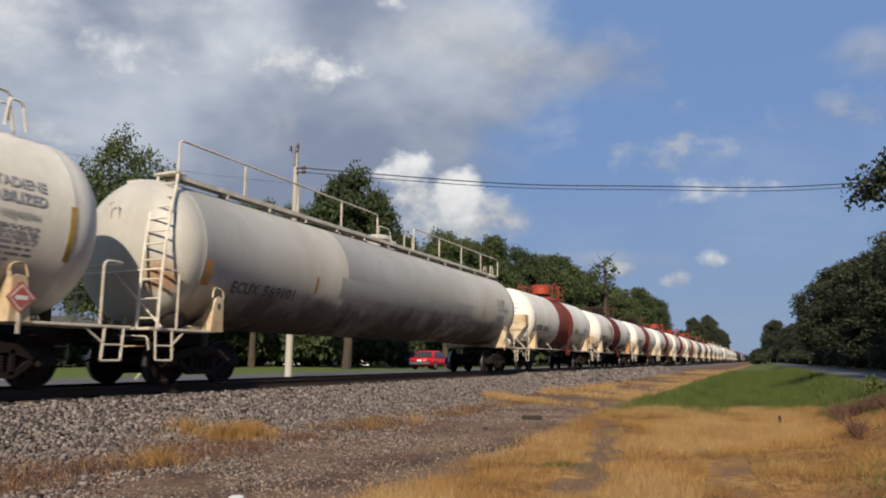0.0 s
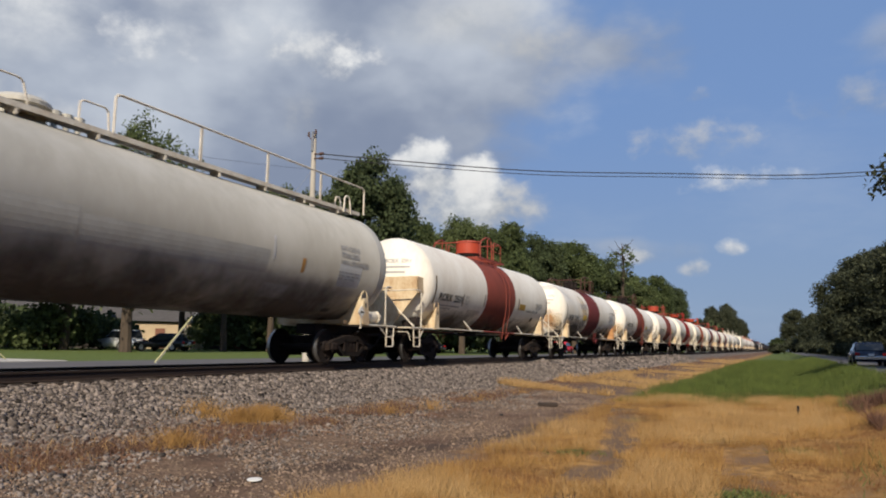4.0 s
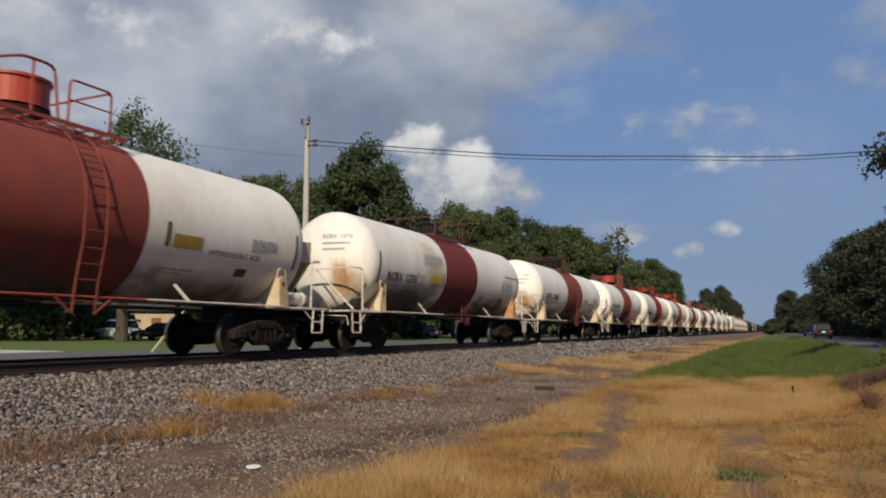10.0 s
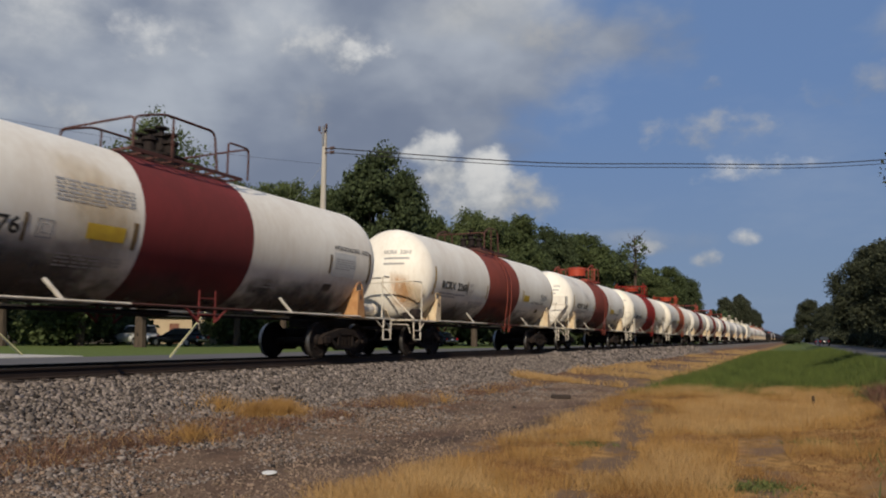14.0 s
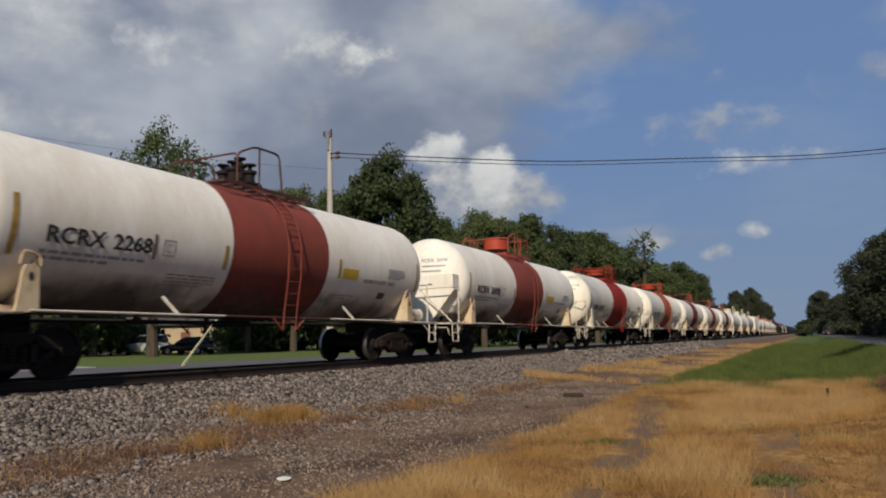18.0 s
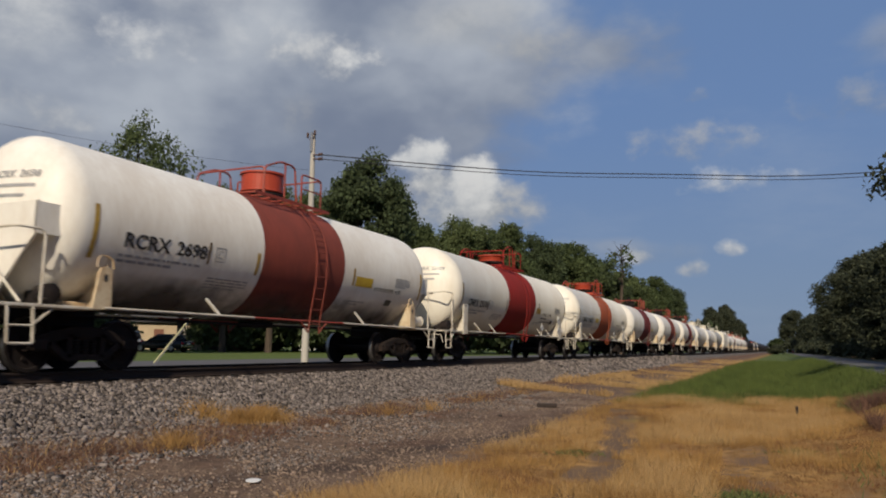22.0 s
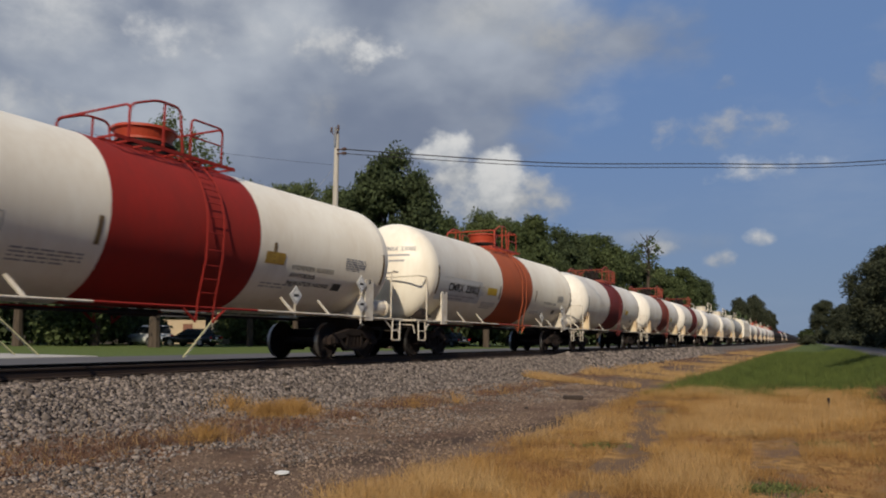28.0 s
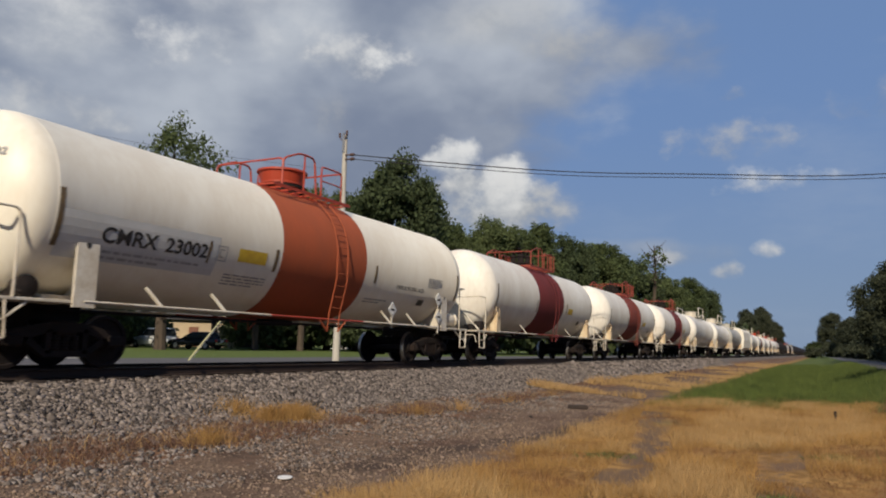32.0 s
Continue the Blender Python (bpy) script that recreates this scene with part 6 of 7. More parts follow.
# heading, distance, kind, height angle of the top, half width in degrees, label
for az, dist, kind, el, w, lab in [
    (48.8, 56, T_AIRY, 16.8, 4.9, "tall broadleaf tree with a loose airy green crown"),
    (52.8, 62, T_DARK, 13.0, 3.8, "dark green broadleaf tree behind the street"),
    (57.5, 60, T_MID, 12.4, 4.0, "green broadleaf tree behind the street"),
    (45.0, 72, T_DARK, 11.8, 3.0, "broadleaf tree with a ragged dark green top"),
    (42.0, 66, T_LIGHT, 13.2, 3.0, "light green broadleaf tree with thin upper twigs"),
    (38.6, 67, T_LIGHT, 13.4, 3.2, "green broadleaf tree behind the utility pole"),
    (36.6, 76, T_LIGHT, 13.0, 3.2, "light green broadleaf tree behind the utility pole"),
    (34.4, 78, T_MID, 12.2, 2.6, "green broadleaf tree beside the utility pole"),
    (31.4, 58, T_DARK, 15.0, 4.2, "dense dark green broadleaf tree with a rounded crown"),
    (27.2, 80, T_MID, 10.4, 2.6, "low dark green broadleaf tree"),
    (23.6, 72, T_LIGHT, 11.2, 3.0, "light green broadleaf tree in a row"),
    (20.4, 84, T_MID, 10.1, 2.7, "green broadleaf tree in a row"),
    (17.6, 96, T_DARK, 8.9, 2.5, "dark green broadleaf tree in a row"),
    (14.8, 102, T_MID, 8.6, 2.7, "large broadleaf tree with a domed grey-green crown"),
    (12.3, 118, T_DARK, 6.9, 2.0, "dark green broadleaf tree in a row"),
    (10.2, 132, T_LIGHT, 6.2, 2.0, "light green broadleaf tree in a row"),
    (8.7, 150, T_MID, 5.7, 1.7, "green broadleaf tree in a row"),
    (7.5, 172, T_DARK, 4.9, 1.35, "dark broadleaf tree at the end of a row"),
    (4.6, 300, T_DARK2, 3.35, 0.95, "distant dark green broadleaf tree"),
    (3.6, 310, T_DARK2, 3.55, 0.95, "distant dark green broadleaf tree"),
    (2.7, 330, T_DARK2, 2.4, 0.7, "distant dark green broadleaf tree"),
]:
    x, y = at(az, dist)
    h = dist * math.tan(radians(el)) + 0.85
    plant(kind, x, y, lab, h / 16, az * 37, sxy=dist * math.tan(radians(w)) / R5, group=LEFT)

RIGHT = "trees along the road"
for x, y, kind, h, r, lab in [
    # the first six stand out of view, added to shade tank sides and road
    (13.6, -52, T_MID2, 12.5, 5.4, "large green roadside tree"),
    (13.2, -38, T_DARK2, 12.0, 5.2, "large dark green roadside tree"),
    (14.0, -25, T_MID2, 12.4, 5.2, "large green roadside tree"),
    (13.4, -12, T_DARK2, 11.6, 5.0, "large dark green roadside tree"),
    (14.2, 1, T_MID2, 11.0, 4.6, "dark green roadside tree"),
    (14.0, 14, T_DARK2, 10.0, 4.2, "shady roadside tree with dark leaves"),
    (13.0, 29, T_DARK2, 8.4, 3.6, "shady roadside tree with dark leaves"),
    (12.6, 38, T_DARK2, 9.4, 4.0, "shady roadside tree with dark leaves"),
    (12.4, 48, T_MID2, 10.2, 4.2, "dark green roadside tree"),
    (12.2, 60, T_DARK2, 11.6, 4.6, "dark green roadside tree"),
    (12.0, 74, T_MID2, 12.6, 4.8, "large green roadside tree"),
    (11.6, 92, T_DARK2, 13.6, 5.2, "large dark green roadside tree"),
    (11.2, 112, T_MID2, 14.6, 5.6, "large green roadside tree"),
    (10.6, 134, T_DARK2, 15.2, 6.0, "large dark green roadside tree"),
    (13.0, 165, T_MID2, 14.0, 5.6, "distant green roadside tree"),
    (13.0, 205, T_DARK2, 12.0, 5.6, "distant dark roadside tree"),
    (11.0, 250, T_MID2, 12.0, 5.6, "distant dark roadside tree"),
    (5.0, 350, T_MID2, 19.5, 6.0, "distant broadleaf tree where the road ends"),
    (-1.5, 390, T_MID, 8.0, 5.0, "distant broadleaf tree where the road ends"),
    (12.0, 330, T_DARK2, 17.0, 6.5, "distant dark roadside tree"),
]:
    plant(kind, x, y, lab, h / 16, x * 61 + y * 13, sxy=r / R5, group=RIGHT)

# near tree at the roadside, with a limb that reaches out over the road
reach = [(-7.6, 2, 11.2, 1.0), (-6.6, 1.5, 11.7, 1.2), (-6.0, 2, 13.0, 0.9), (-4.9, 1, 12.9, 1.3), (-4.2, 1, 11.8, 0.9), (-3.0, 1, 13.4, 1.3), (-2.0, 0, 12.2, 1.1), (-1.2, 0, 14.2, 1.6),
         (-3.2, 0, 16.9, 1.2), (-2.0, 0, 15.9, 1.0), (-1.0, 0.5, 17.5, 1.8), (1.0, 0, 16, 2.6), (3, 1, 14, 3), (2, -2, 12, 3), (5, 0, 11, 3), (0.5, 1, 10.0, 1.6), (4, 2, 17, 3)]
reach = [(a * 0.72, b * 0.72, c * 0.70, d * 0.86) for a, b, c, d in reach]
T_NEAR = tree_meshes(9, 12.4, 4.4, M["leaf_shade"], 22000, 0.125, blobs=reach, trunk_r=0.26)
plant(T_NEAR, 10.0, 33.0, "tall dark tree with a limb reaching over the road", group=RIGHT)

# bare-topped dying tree in the row
bm = bmesh.new()
rnd = random.Random(4)
tube(bm, [(0, 0, -0.2), (0.1, 0, 6), (0.4, 0, 11), (0.2, 0, 14.2)], [0.28, 0.22, 0.14, 0.03], 7)
for k in range(22):
    z = 8.5 + k * 0.24
    a = k * 2.4
    ln = rnd.uniform(0.8, 1.9)
    tube(bm, [(0.2, 0, z), (0.2 + ln * 0.6 * math.cos(a), ln * 0.6 * math.sin(a), z + 0.5), (0.2 + ln * math.cos(a), ln * math.sin(a), z + 1.2)], [0.07, 0.04, 0.012], 4)
dx, dy = at(11.2, 104)
dying = thing("tree", "thin dying tree with bare twigs and few leaves", "tree", pose(dx, dy, 0.7), LEFT)
dying.scale = (1.1, 1.1, 1.1)
part("trunk", bm, M["bark"], dying)
gen = np.random.default_rng(8)
tw = [(0.2 + 1.2 * math.cos(k * 2.4), 1.2 * math.sin(k * 2.4), 9.0 + k * 0.4, 0.7) for k in range(12)]
v, q = leaf_cloud(gen, tw, 420, 0.22)
crown = new("crown", fast_mesh("crown", v, q, M["leaf_light"]))
crown.parent = dying

# dense bushes and undergrowth under the tree rows
def bush_mesh(seed, w, h, n, mat, size):
    g = np.random.default_rng(seed)
    blobs = [(g.uniform(-w, w), g.uniform(-w * 0.4, w * 0.4), h * g.uniform(0.25, 0.6), h * g.uniform(0.3, 0.45)) for _ in range(9)]
    v, q = leaf_cloud(g, blobs, n, size)
    v[:, 2] = np.maximum(v[:, 2], 0.0)
    return fast_mesh("foliage", v, q, mat)


BUSH = bush_mesh(11, 4.5, 4.0, 5000, M["leaf_dark"], 0.28)
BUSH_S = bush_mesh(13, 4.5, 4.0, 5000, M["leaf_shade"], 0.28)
BUSH_G = bush_mesh(12, 4.0, 4.5, 5000, M["leaf"], 0.28)


def bush(me, x, y, sc, turn, label, group):
    b = thing("bush", label, "bush", pose(x, y, ground_z(x, y), 0, 0, turn), group)
    b.scale = (sc, sc, sc)
    shared("foliage", me, b, Matrix.Identity(4))


rnd = random.Random(12)
for az, dist, sc in [(58, 70, 1.2), (54, 64, 0.8), (50.5, 72, 0.9), (46.0, 96, 1.5), (42, 74, 1.1), (38.5, 78, 1.3), (34.5, 74, 1.2), (31, 78, 1.3), (27, 84, 1.3), (24, 86, 1.4), (20.5, 96, 1.5), (17.5, 108, 1.6), (14.5, 118, 1.7), (12, 130, 1.8), (9.8, 150, 2.0), (8.0, 175, 2.1)]:
    x, y = at(az, dist)
    bush(BUSH if rnd.random() < 0.6 else BUSH_G, x, y, sc, -az + rnd.uniform(-20, 20), "dense dark green bush below the trees", "bushes behind the street")
for k in range(14):
    y = 30 + k * 20
    bush(BUSH_S, 15.0 + rnd.uniform(-0.8, 1.5), y, 0.75 + 0.05 * k, 90 + rnd.uniform(-15, 15), "dark shaded bush behind the road", "bushes along the road")
for x, y, sc in [(6.5, 344, 1.5), (-1.0, 385, 1.2), (9.5, 300, 1.3), (10.5, 236, 1.2), (11.0, 190, 1.1), (11.6, 152, 1.0), (11.8, 124, 0.9), (12.0, 102, 0.85), (12.2, 84, 0.75), (12.4, 68, 0.7), (12.6, 54, 0.6)]:
    bush(BUSH_S, x, y, sc, 90 + rnd.uniform(-15, 15), "dark shaded bush below the roadside trees", "bushes along the road")
# ---- utility poles and wires ----
def utility_pole(x, y, h, label):
    z = ground_z(x, y)
    p = thing("utility_pole", label, "utility pole", pose(x, y, z), "utility poles")
    bm = bmesh.new()
    tube(bm, [(0, 0, -0.4), (0.02, 0, h * 0.5), (0, 0, h)], [0.165, 0.14, 0.10], 14)
    part("shaft", bm, M["pole"], p, "weathered pale wooden shaft")
    bm = bmesh.new()
    box(bm, (0, -0.12, h - 0.35), (0.10, 0.10, 0.9), bevel=0.01)
    part("bracket", bm, M["metal"], p)
    for dx, dz in ((-0.22, 0.05), (0.16, 0.12)):
        bm = bmesh.new()
        tube(bm, [(0, -0.1, h - 0.4 + dz), (dx, -0.12, h - 0.15 + dz)], 0.02, 5)
        lathe(bm, [(h - 0.16 + dz, 0.03), (h - 0.14 + dz, 0.06), (h - 0.08 + dz, 0.06), (h - 0.07 + dz, 0.035), (h - 0.02 + dz, 0.055), (h + 0.05 + dz, 0.05), (h + 0.07 + dz, 0.02)], (dx, -0.12, 0), "z", 10, [0] * 6)
        part("insulator", bm, M["ceramic"], p, "brown pin insulator")
    for dz in (0.95, 1.15):
        bm = bmesh.new()
        tube(bm, [(0.10, -0.10, h - dz), (0.38, 0.05, h - dz + 0.02)], 0.035, 6)
        lathe(bm, [(0.30, 0.03), (0.32, 0.075), (0.38, 0.075), (0.40, 0.045), (0.44, 0.075), (0.50, 0.07), (0.52, 0.02)], (0, 0.03, h - dz + 0.02), "x", 10, [0] * 6)
        part("spool_insulator", bm, M["ceramic"], p, "dark spool insulator")
    return p


def wire(a, b, sag, r, label, ripple=0.0, n=40, name="overhead_wire"):
    bm = bmesh.new()
    a, b = Vector(a), Vector(b)
    pts = []
    for k in range(n + 1):
        t = k / n
        p = a.lerp(b, t)
        p.z -= 4 * sag * t * (1 - t)
        p.z += ripple * math.sin(t * 17.0 + 0.6) * math.sin(math.pi * t)
        pts.append(p)
    tube(bm, pts, r, 5)
    ob = part(name, bm, M["wire"])
    return tagged(ob, label, "wire", "overhead wires")


POLE_X, POLE_Y, POLE_H = -18.8, 26.05, 10.25
utility_pole(POLE_X, POLE_Y, POLE_H, "weathered wooden utility pole behind the railway")
utility_pole(13.6, 45.6, 11.0, "wooden utility pole standing among the roadside trees")
far_p = utility_pole(-27.5, 8.0, 10.0, "wooden utility pole beside the street")
tz = ground_z(POLE_X) + POLE_H
ez = ground_z(13.6) + 11.0
wire((POLE_X + 0.5, POLE_Y + 0.05, tz - 0.95), (13.6, 45.6, ez - 0.2), 0.95, 0.026, "black twisted service cable spanning the railway and road", 0.05)
wire((POLE_X + 0.5, POLE_Y + 0.05, tz - 1.15), (13.6, 45.6, ez - 0.45), 0.90, 0.018, "thin black cable spanning the railway and road", 0.05)
wire((POLE_X - 0.2, POLE_Y, tz - 1.6), (-27.5, 8.0, ground_z(-27.5) + 8.6), 0.4, 0.006, "thin black wire between the street poles")


def guy(x, y, tx, ty, tz0, label):
    g = thing("guy_wire", label, "guy wire", pose(x, y, ground_z(x)), "guy wires")
    bm = bmesh.new()
    end = Vector((tx - x, ty - y, tz0 - ground_z(x)))
    tube(bm, [(0, 0, -0.1), end], 0.008, 5)
    part("strand", bm, M["metal"], g, "galvanised strand")
    bm = bmesh.new()
    d = end.normalized()
    tube(bm, [d * 0.12, d * 2.3], 0.024, 7)
    part("guard", bm, M["guard"], g, "yellow plastic guard")


guy(-20.3, 19.0, POLE_X, POLE_Y, tz - 1.6, "guy wire with a yellow guard beside the pole")
guy(-26.6, 17.9, -27.5, 8.0, 9.6, "guy wire with a yellow guard on the lawn")
guy(-27.6, 17.6, -27.5, 8.0, 8.6, "guy wire with a yellow guard on the lawn")


# ---- houses across the street ----
M["siding_white"] = material("siding_white", (0.72, 0.71, 0.68), (0.55, 0.53, 0.50), 0.6, scale=0.8, fine=20, bump=0.05, amount=0.5)
M["siding_tan"] = material("siding_tan", (0.50, 0.40, 0.27), (0.36, 0.28, 0.19), 0.7, scale=0.8, fine=20, bump=0.05, amount=0.5)
M["siding_dark"] = material("siding_dark", (0.055, 0.048, 0.045), (0.035, 0.030, 0.028), 0.8, scale=0.8, fine=20, bump=0.05, amount=0.5)
M["shingle"] = material("shingle", (0.085, 0.08, 0.08), (0.05, 0.048, 0.048), 0.95, scale=2, fine=30, bump=0.3, amount=0.6)
M["pane"] = material("window_glass", (0.03, 0.035, 0.04), (0.05, 0.055, 0.06), 0.06, scale=1, fine=5, bump=0.0)
M["door_paint"] = material("door_paint", (0.20, 0.09, 0.06), (0.13, 0.06, 0.04), 0.5, bump=0.05)


def house(az, dist, w, d, h, mat, label, turn=0.0):
    x, y = at(az, dist)
    z = ground_z(x, y)
    hs = thing("house", label, "house", pose(x, y, z, 0, 0, az + turn), "houses across the street")
    bm = bmesh.new()
    box(bm, (0, 0, h / 2 - 0.1), (w, d, h + 0.2))
    part("wall", bm, mat, hs)
    nb = int(h / 0.22)
    bm = bmesh.new()
    for k in range(nb):
        box(bm, (0, -d / 2 - 0.008, 0.2 + k * 0.22), (w, 0.02, 0.02))
    part("siding_joints", bm, mat, hs)
    bm = bmesh.new()
    rh = d * 0.28
    v = [bm.verts.new(c) for c in ((-w / 2 - 0.4, -d / 2 - 0.4, h), (w / 2 + 0.4, -d / 2 - 0.4, h), (w / 2 + 0.4, d / 2 + 0.4, h), (-w / 2 - 0.4, d / 2 + 0.4, h), (-w / 2 - 0.4, 0, h + rh), (w / 2 + 0.4, 0, h + rh))]
    for f in ((0, 1, 5, 4), (3, 4, 5, 2), (0, 4, 3), (1, 2, 5), (0, 3, 2, 1)):
        bm.faces.new([v[i] for i in f])
    part("roof", bm, M["shingle"], hs, "dark shingle gable roof")
    n = max(2, int(w / 3))
    for k in range(n):
        wx = -w / 2 + w * (k + 0.5) / n
        if k == n // 2:
            bm = bmesh.new()
            box(bm, (wx, -d / 2 - 0.03, 1.05), (0.95, 0.06, 2.05), bevel=0.01)
            part("door", bm, M["door_paint"], hs)
            continue
        bm = bmesh.new()
        for dx, dz, sx, sz in ((0, 0.62, 1.2, 0.08), (0, -0.62, 1.2, 0.08), (-0.56, 0, 0.08, 1.2), (0.56, 0, 0.08, 1.2), (0, 0, 1.1, 0.05)):
            box(bm, (wx + dx, -d / 2 - 0.03, 1.6 + dz), (sx, 0.08, sz))
        f = part("window", bm, M["trim"], hs)
        bm = bmesh.new()
        box(bm, (wx, -d / 2 - 0.012, 1.6), (1.1, 0.02, 1.2))
        part("pane", bm, M["pane"], f)


house(31.8, 92, 9.0, 7.0, 2.9, M["siding_white"], "small white house with a dark gable roof")
house(27.9, 98, 10.0, 7.0, 2.8, M["siding_white"], "low white house with windows across the street")
house(34.4, 96, 7.0, 6.0, 2.8, M["siding_white"], "white garage building across the street", 8)
house(47.6, 84, 12.0, 7.0, 2.8, M["siding_tan"], "low tan house catching the sun")
house(53.8, 80, 9.0, 7.0, 2.8, M["siding_dark"], "dark low house under the trees")
house(41.0, 88, 10.0, 7.0, 2.8, M["siding_dark"], "dark low house under the trees")


# ---- road vehicles ----
M["car_blue"] = material("car_paint_blue", (0.035, 0.045, 0.075), (0.03, 0.035, 0.06), 0.25, 0.3, bump=0.0)
M["car_grey"] = material("car_paint_dark", (0.030, 0.030, 0.033), (0.025, 0.025, 0.027), 0.25, 0.3, bump=0.0)
M["car_red"] = material("car_paint_red", (0.50, 0.015, 0.02), (0.42, 0.015, 0.02), 0.25, 0.1, bump=0.0)
M["car_white"] = material("car_paint_white", (0.75, 0.75, 0.74), (0.65, 0.65, 0.64), 0.25, 0.0, bump=0.0)
M["tyre"] = material("tyre_rubber", (0.02, 0.02, 0.02), (0.03, 0.03, 0.03), 0.9, bump=0.1)
M["lamp_red"] = material("tail_lamp", (0.35, 0.01, 0.01), (0.28, 0.01, 0.01), 0.2, bump=0.0)
M["chrome"] = material("bumper_chrome", (0.6, 0.6, 0.6), (0.45, 0.45, 0.45), 0.2, 1.0, bump=0.0)
DRIVEN = []


def motor_car(m, paint, label, suv=False, group="vehicles on the roads"):
    """A car that heads for +y: body with wheel arches, cabin, glass, lamps, bumpers and four wheels."""
    car = thing("car", label, "car", m, group)
    top = 1.68 if suv else 1.42
    belt = 0.98 if suv else 0.88
    low = [(-2.25, 0.55), (-2.28, belt - 0.08), (-2.15, belt), (0.9, belt), (2.05, belt - 0.14), (2.25, belt - 0.32), (2.25, 0.42), (1.85, 0.28), (-2.0, 0.28)]
    bm = bmesh.new()

    def extrude(pts, w0, w1=None):
        w1 = w1 or w0
        zm = max(z for _, z in pts)
        rings = []
        for s in (-1, 1):
            rings.append([bm.verts.new((s * (w0 if z < zm - 0.2 else w1), y, z)) for y, z in pts])
        n = len(pts)
        for k in range(n):
            bm.faces.new((rings[0][k], rings[0][(k + 1) % n], rings[1][(k + 1) % n], rings[1][k]))
        bm.faces.new(rings[0])
        bm.faces.new(rings[1])
        bmesh.ops.recalc_face_normals(bm, faces=bm.faces)

    extrude(low, 0.90, 0.88)
    bmesh.ops.bevel(bm, geom=list(bm.edges), offset=0.05, segments=2, affect="EDGES")
    part("body", bm, paint, car, smooth=True)
    bm = bmesh.new()
    cab = [(-2.05 if suv else -1.75, belt - 0.02), (-1.85 if suv else -1.25, top), (0.05, top), (0.95, belt - 0.02)]
    extrude(cab, 0.84, 0.68)
    bmesh.ops.bevel(bm, geom=list(bm.edges), offset=0.05, segments=2, affect="EDGES")
    cabin = part("cabin", bm, paint, car, smooth=True)
    bm = bmesh.new()
    y0, y1 = cab[0][0], cab[1][0]
    v = [bm.verts.new(c) for c in ((-0.72, y0 + 0.02, belt + 0.06), (0.72, y0 + 0.02, belt + 0.06), (0.60, y1 - 0.05, top - 0.08), (-0.60, y1 - 0.05, top - 0.08))]
    for p in v:
        p.co.y -= 0.03
    bm.faces.new(v)
    part("rear_window", bm, M["pane"], cabin)
    bm = bmesh.new()
    v = [bm.verts.new(c) for c in ((-0.72, 0.92, belt + 0.06), (0.72, 0.92, belt + 0.06), (0.60, 0.16, top - 0.06), (-0.60, 0.16, top - 0.06))]
    for p in v:
        p.co.y += 0.04
    bm.faces.new(v)
    part("windscreen", bm, M["pane"], cabin)
    for s in (-1, 1):
        bm = bmesh.new()
        v = [bm.verts.new(c) for c in ((s * 0.85, y0 + 0.3, belt + 0.04), (s * 0.85, 0.72, belt + 0.04), (s * 0.71, 0.02, top - 0.10), (s * 0.71, y1 + 0.05, top - 0.10))]
        bm.faces.new(v)
        part("side_window", bm, M["pane"], cabin)
        bm = bmesh.new()
        box(bm, (s * 0.72, -2.28, belt - 0.16), (0.26, 0.06, 0.16), bevel=0.02)
        part("tail_lamp", bm, M["lamp_red"], car)
        bm = bmesh.new()
        box(bm, (s * 0.66, 2.20, belt - 0.30), (0.34, 0.10, 0.14), bevel=0.02)
        part("headlamp", bm, M["chrome"], car)
        for yy in (-1.38, 1.42):
            bm = bmesh.new()
            lathe(bm, [(0.70 * s, 0.12), (0.70 * s, 0.30), (0.72 * s, 0.33), (0.89 * s, 0.33), (0.915 * s, 0.30), (0.915 * s, 0.22), (0.90 * s, 0.20), (0.90 * s, 0.04)], (0, 0, 0), "x", 20, [0] * 7)
            w = part("wheel", bm, M["tyre"], car)
            w.matrix_basis = pose(0, yy, 0.33)
            bm = bmesh.new()
            lathe(bm, [(0.902 * s, 0.19), (0.912 * s, 0.19), (0.915 * s, 0.05)], (0, 0, 0), "x", 14, [0, 0])
            part("rim", bm, M["metal"], w)
    bm = bmesh.new()
    box(bm, (0, -2.30, 0.50), (1.66, 0.10, 0.20), bevel=0.03)
    part("bumper", bm, M["chrome"] if not suv else paint, car)
    bm = bmesh.new()
    box(bm, (0, -2.33, belt - 0.20), (0.32, 0.02, 0.15))
    part("number_plate", bm, M["placard"], car, "blank pale plate")
    return car


ROAD_Z = 0.69
car_a = motor_car(pose(5.0, 20, ROAD_Z), M["car_blue"], "dark blue sedan driving away on the road")
car_b = motor_car(pose(5.0, 5, ROAD_Z), M["car_grey"], "dark grey car driving away on the road", suv=True)
car_c = motor_car(pose(-23.4, 51, 0.775), M["car_red"], "red sedan driving away on the street behind the train")
DRIVEN += [
    (car_a, 4.75, ROAD_Z, [(0, 12), (2.5, 37.5), (5, 62), (6, 74), (7.3, 92), (9, 113), (11, 140), (32, 700)]),
    (car_b, 4.75, ROAD_Z, [(0, -48), (4.5, 16), (6, 38), (7.3, 60), (9, 80), (10.5, 101), (32, 520)]),
    (car_c, -23.4, 0.775, [(0, 51.0), (2, 66.0), (6, 102), (32, 424)]),
]
bx, by = at(26.6, 74)
motor_car(pose(bx, by, ground_z(bx), 0, 0, 70), M["car_grey"], "dark parked car on the lawn across the street", group="parked cars")
bx, by = at(46.2, 62)
motor_car(pose(bx, by, ground_z(bx), 0, 0, 100), M["car_grey"], "dark parked car in front of the tan house", group="parked cars")
bx, by = at(49.2, 66)
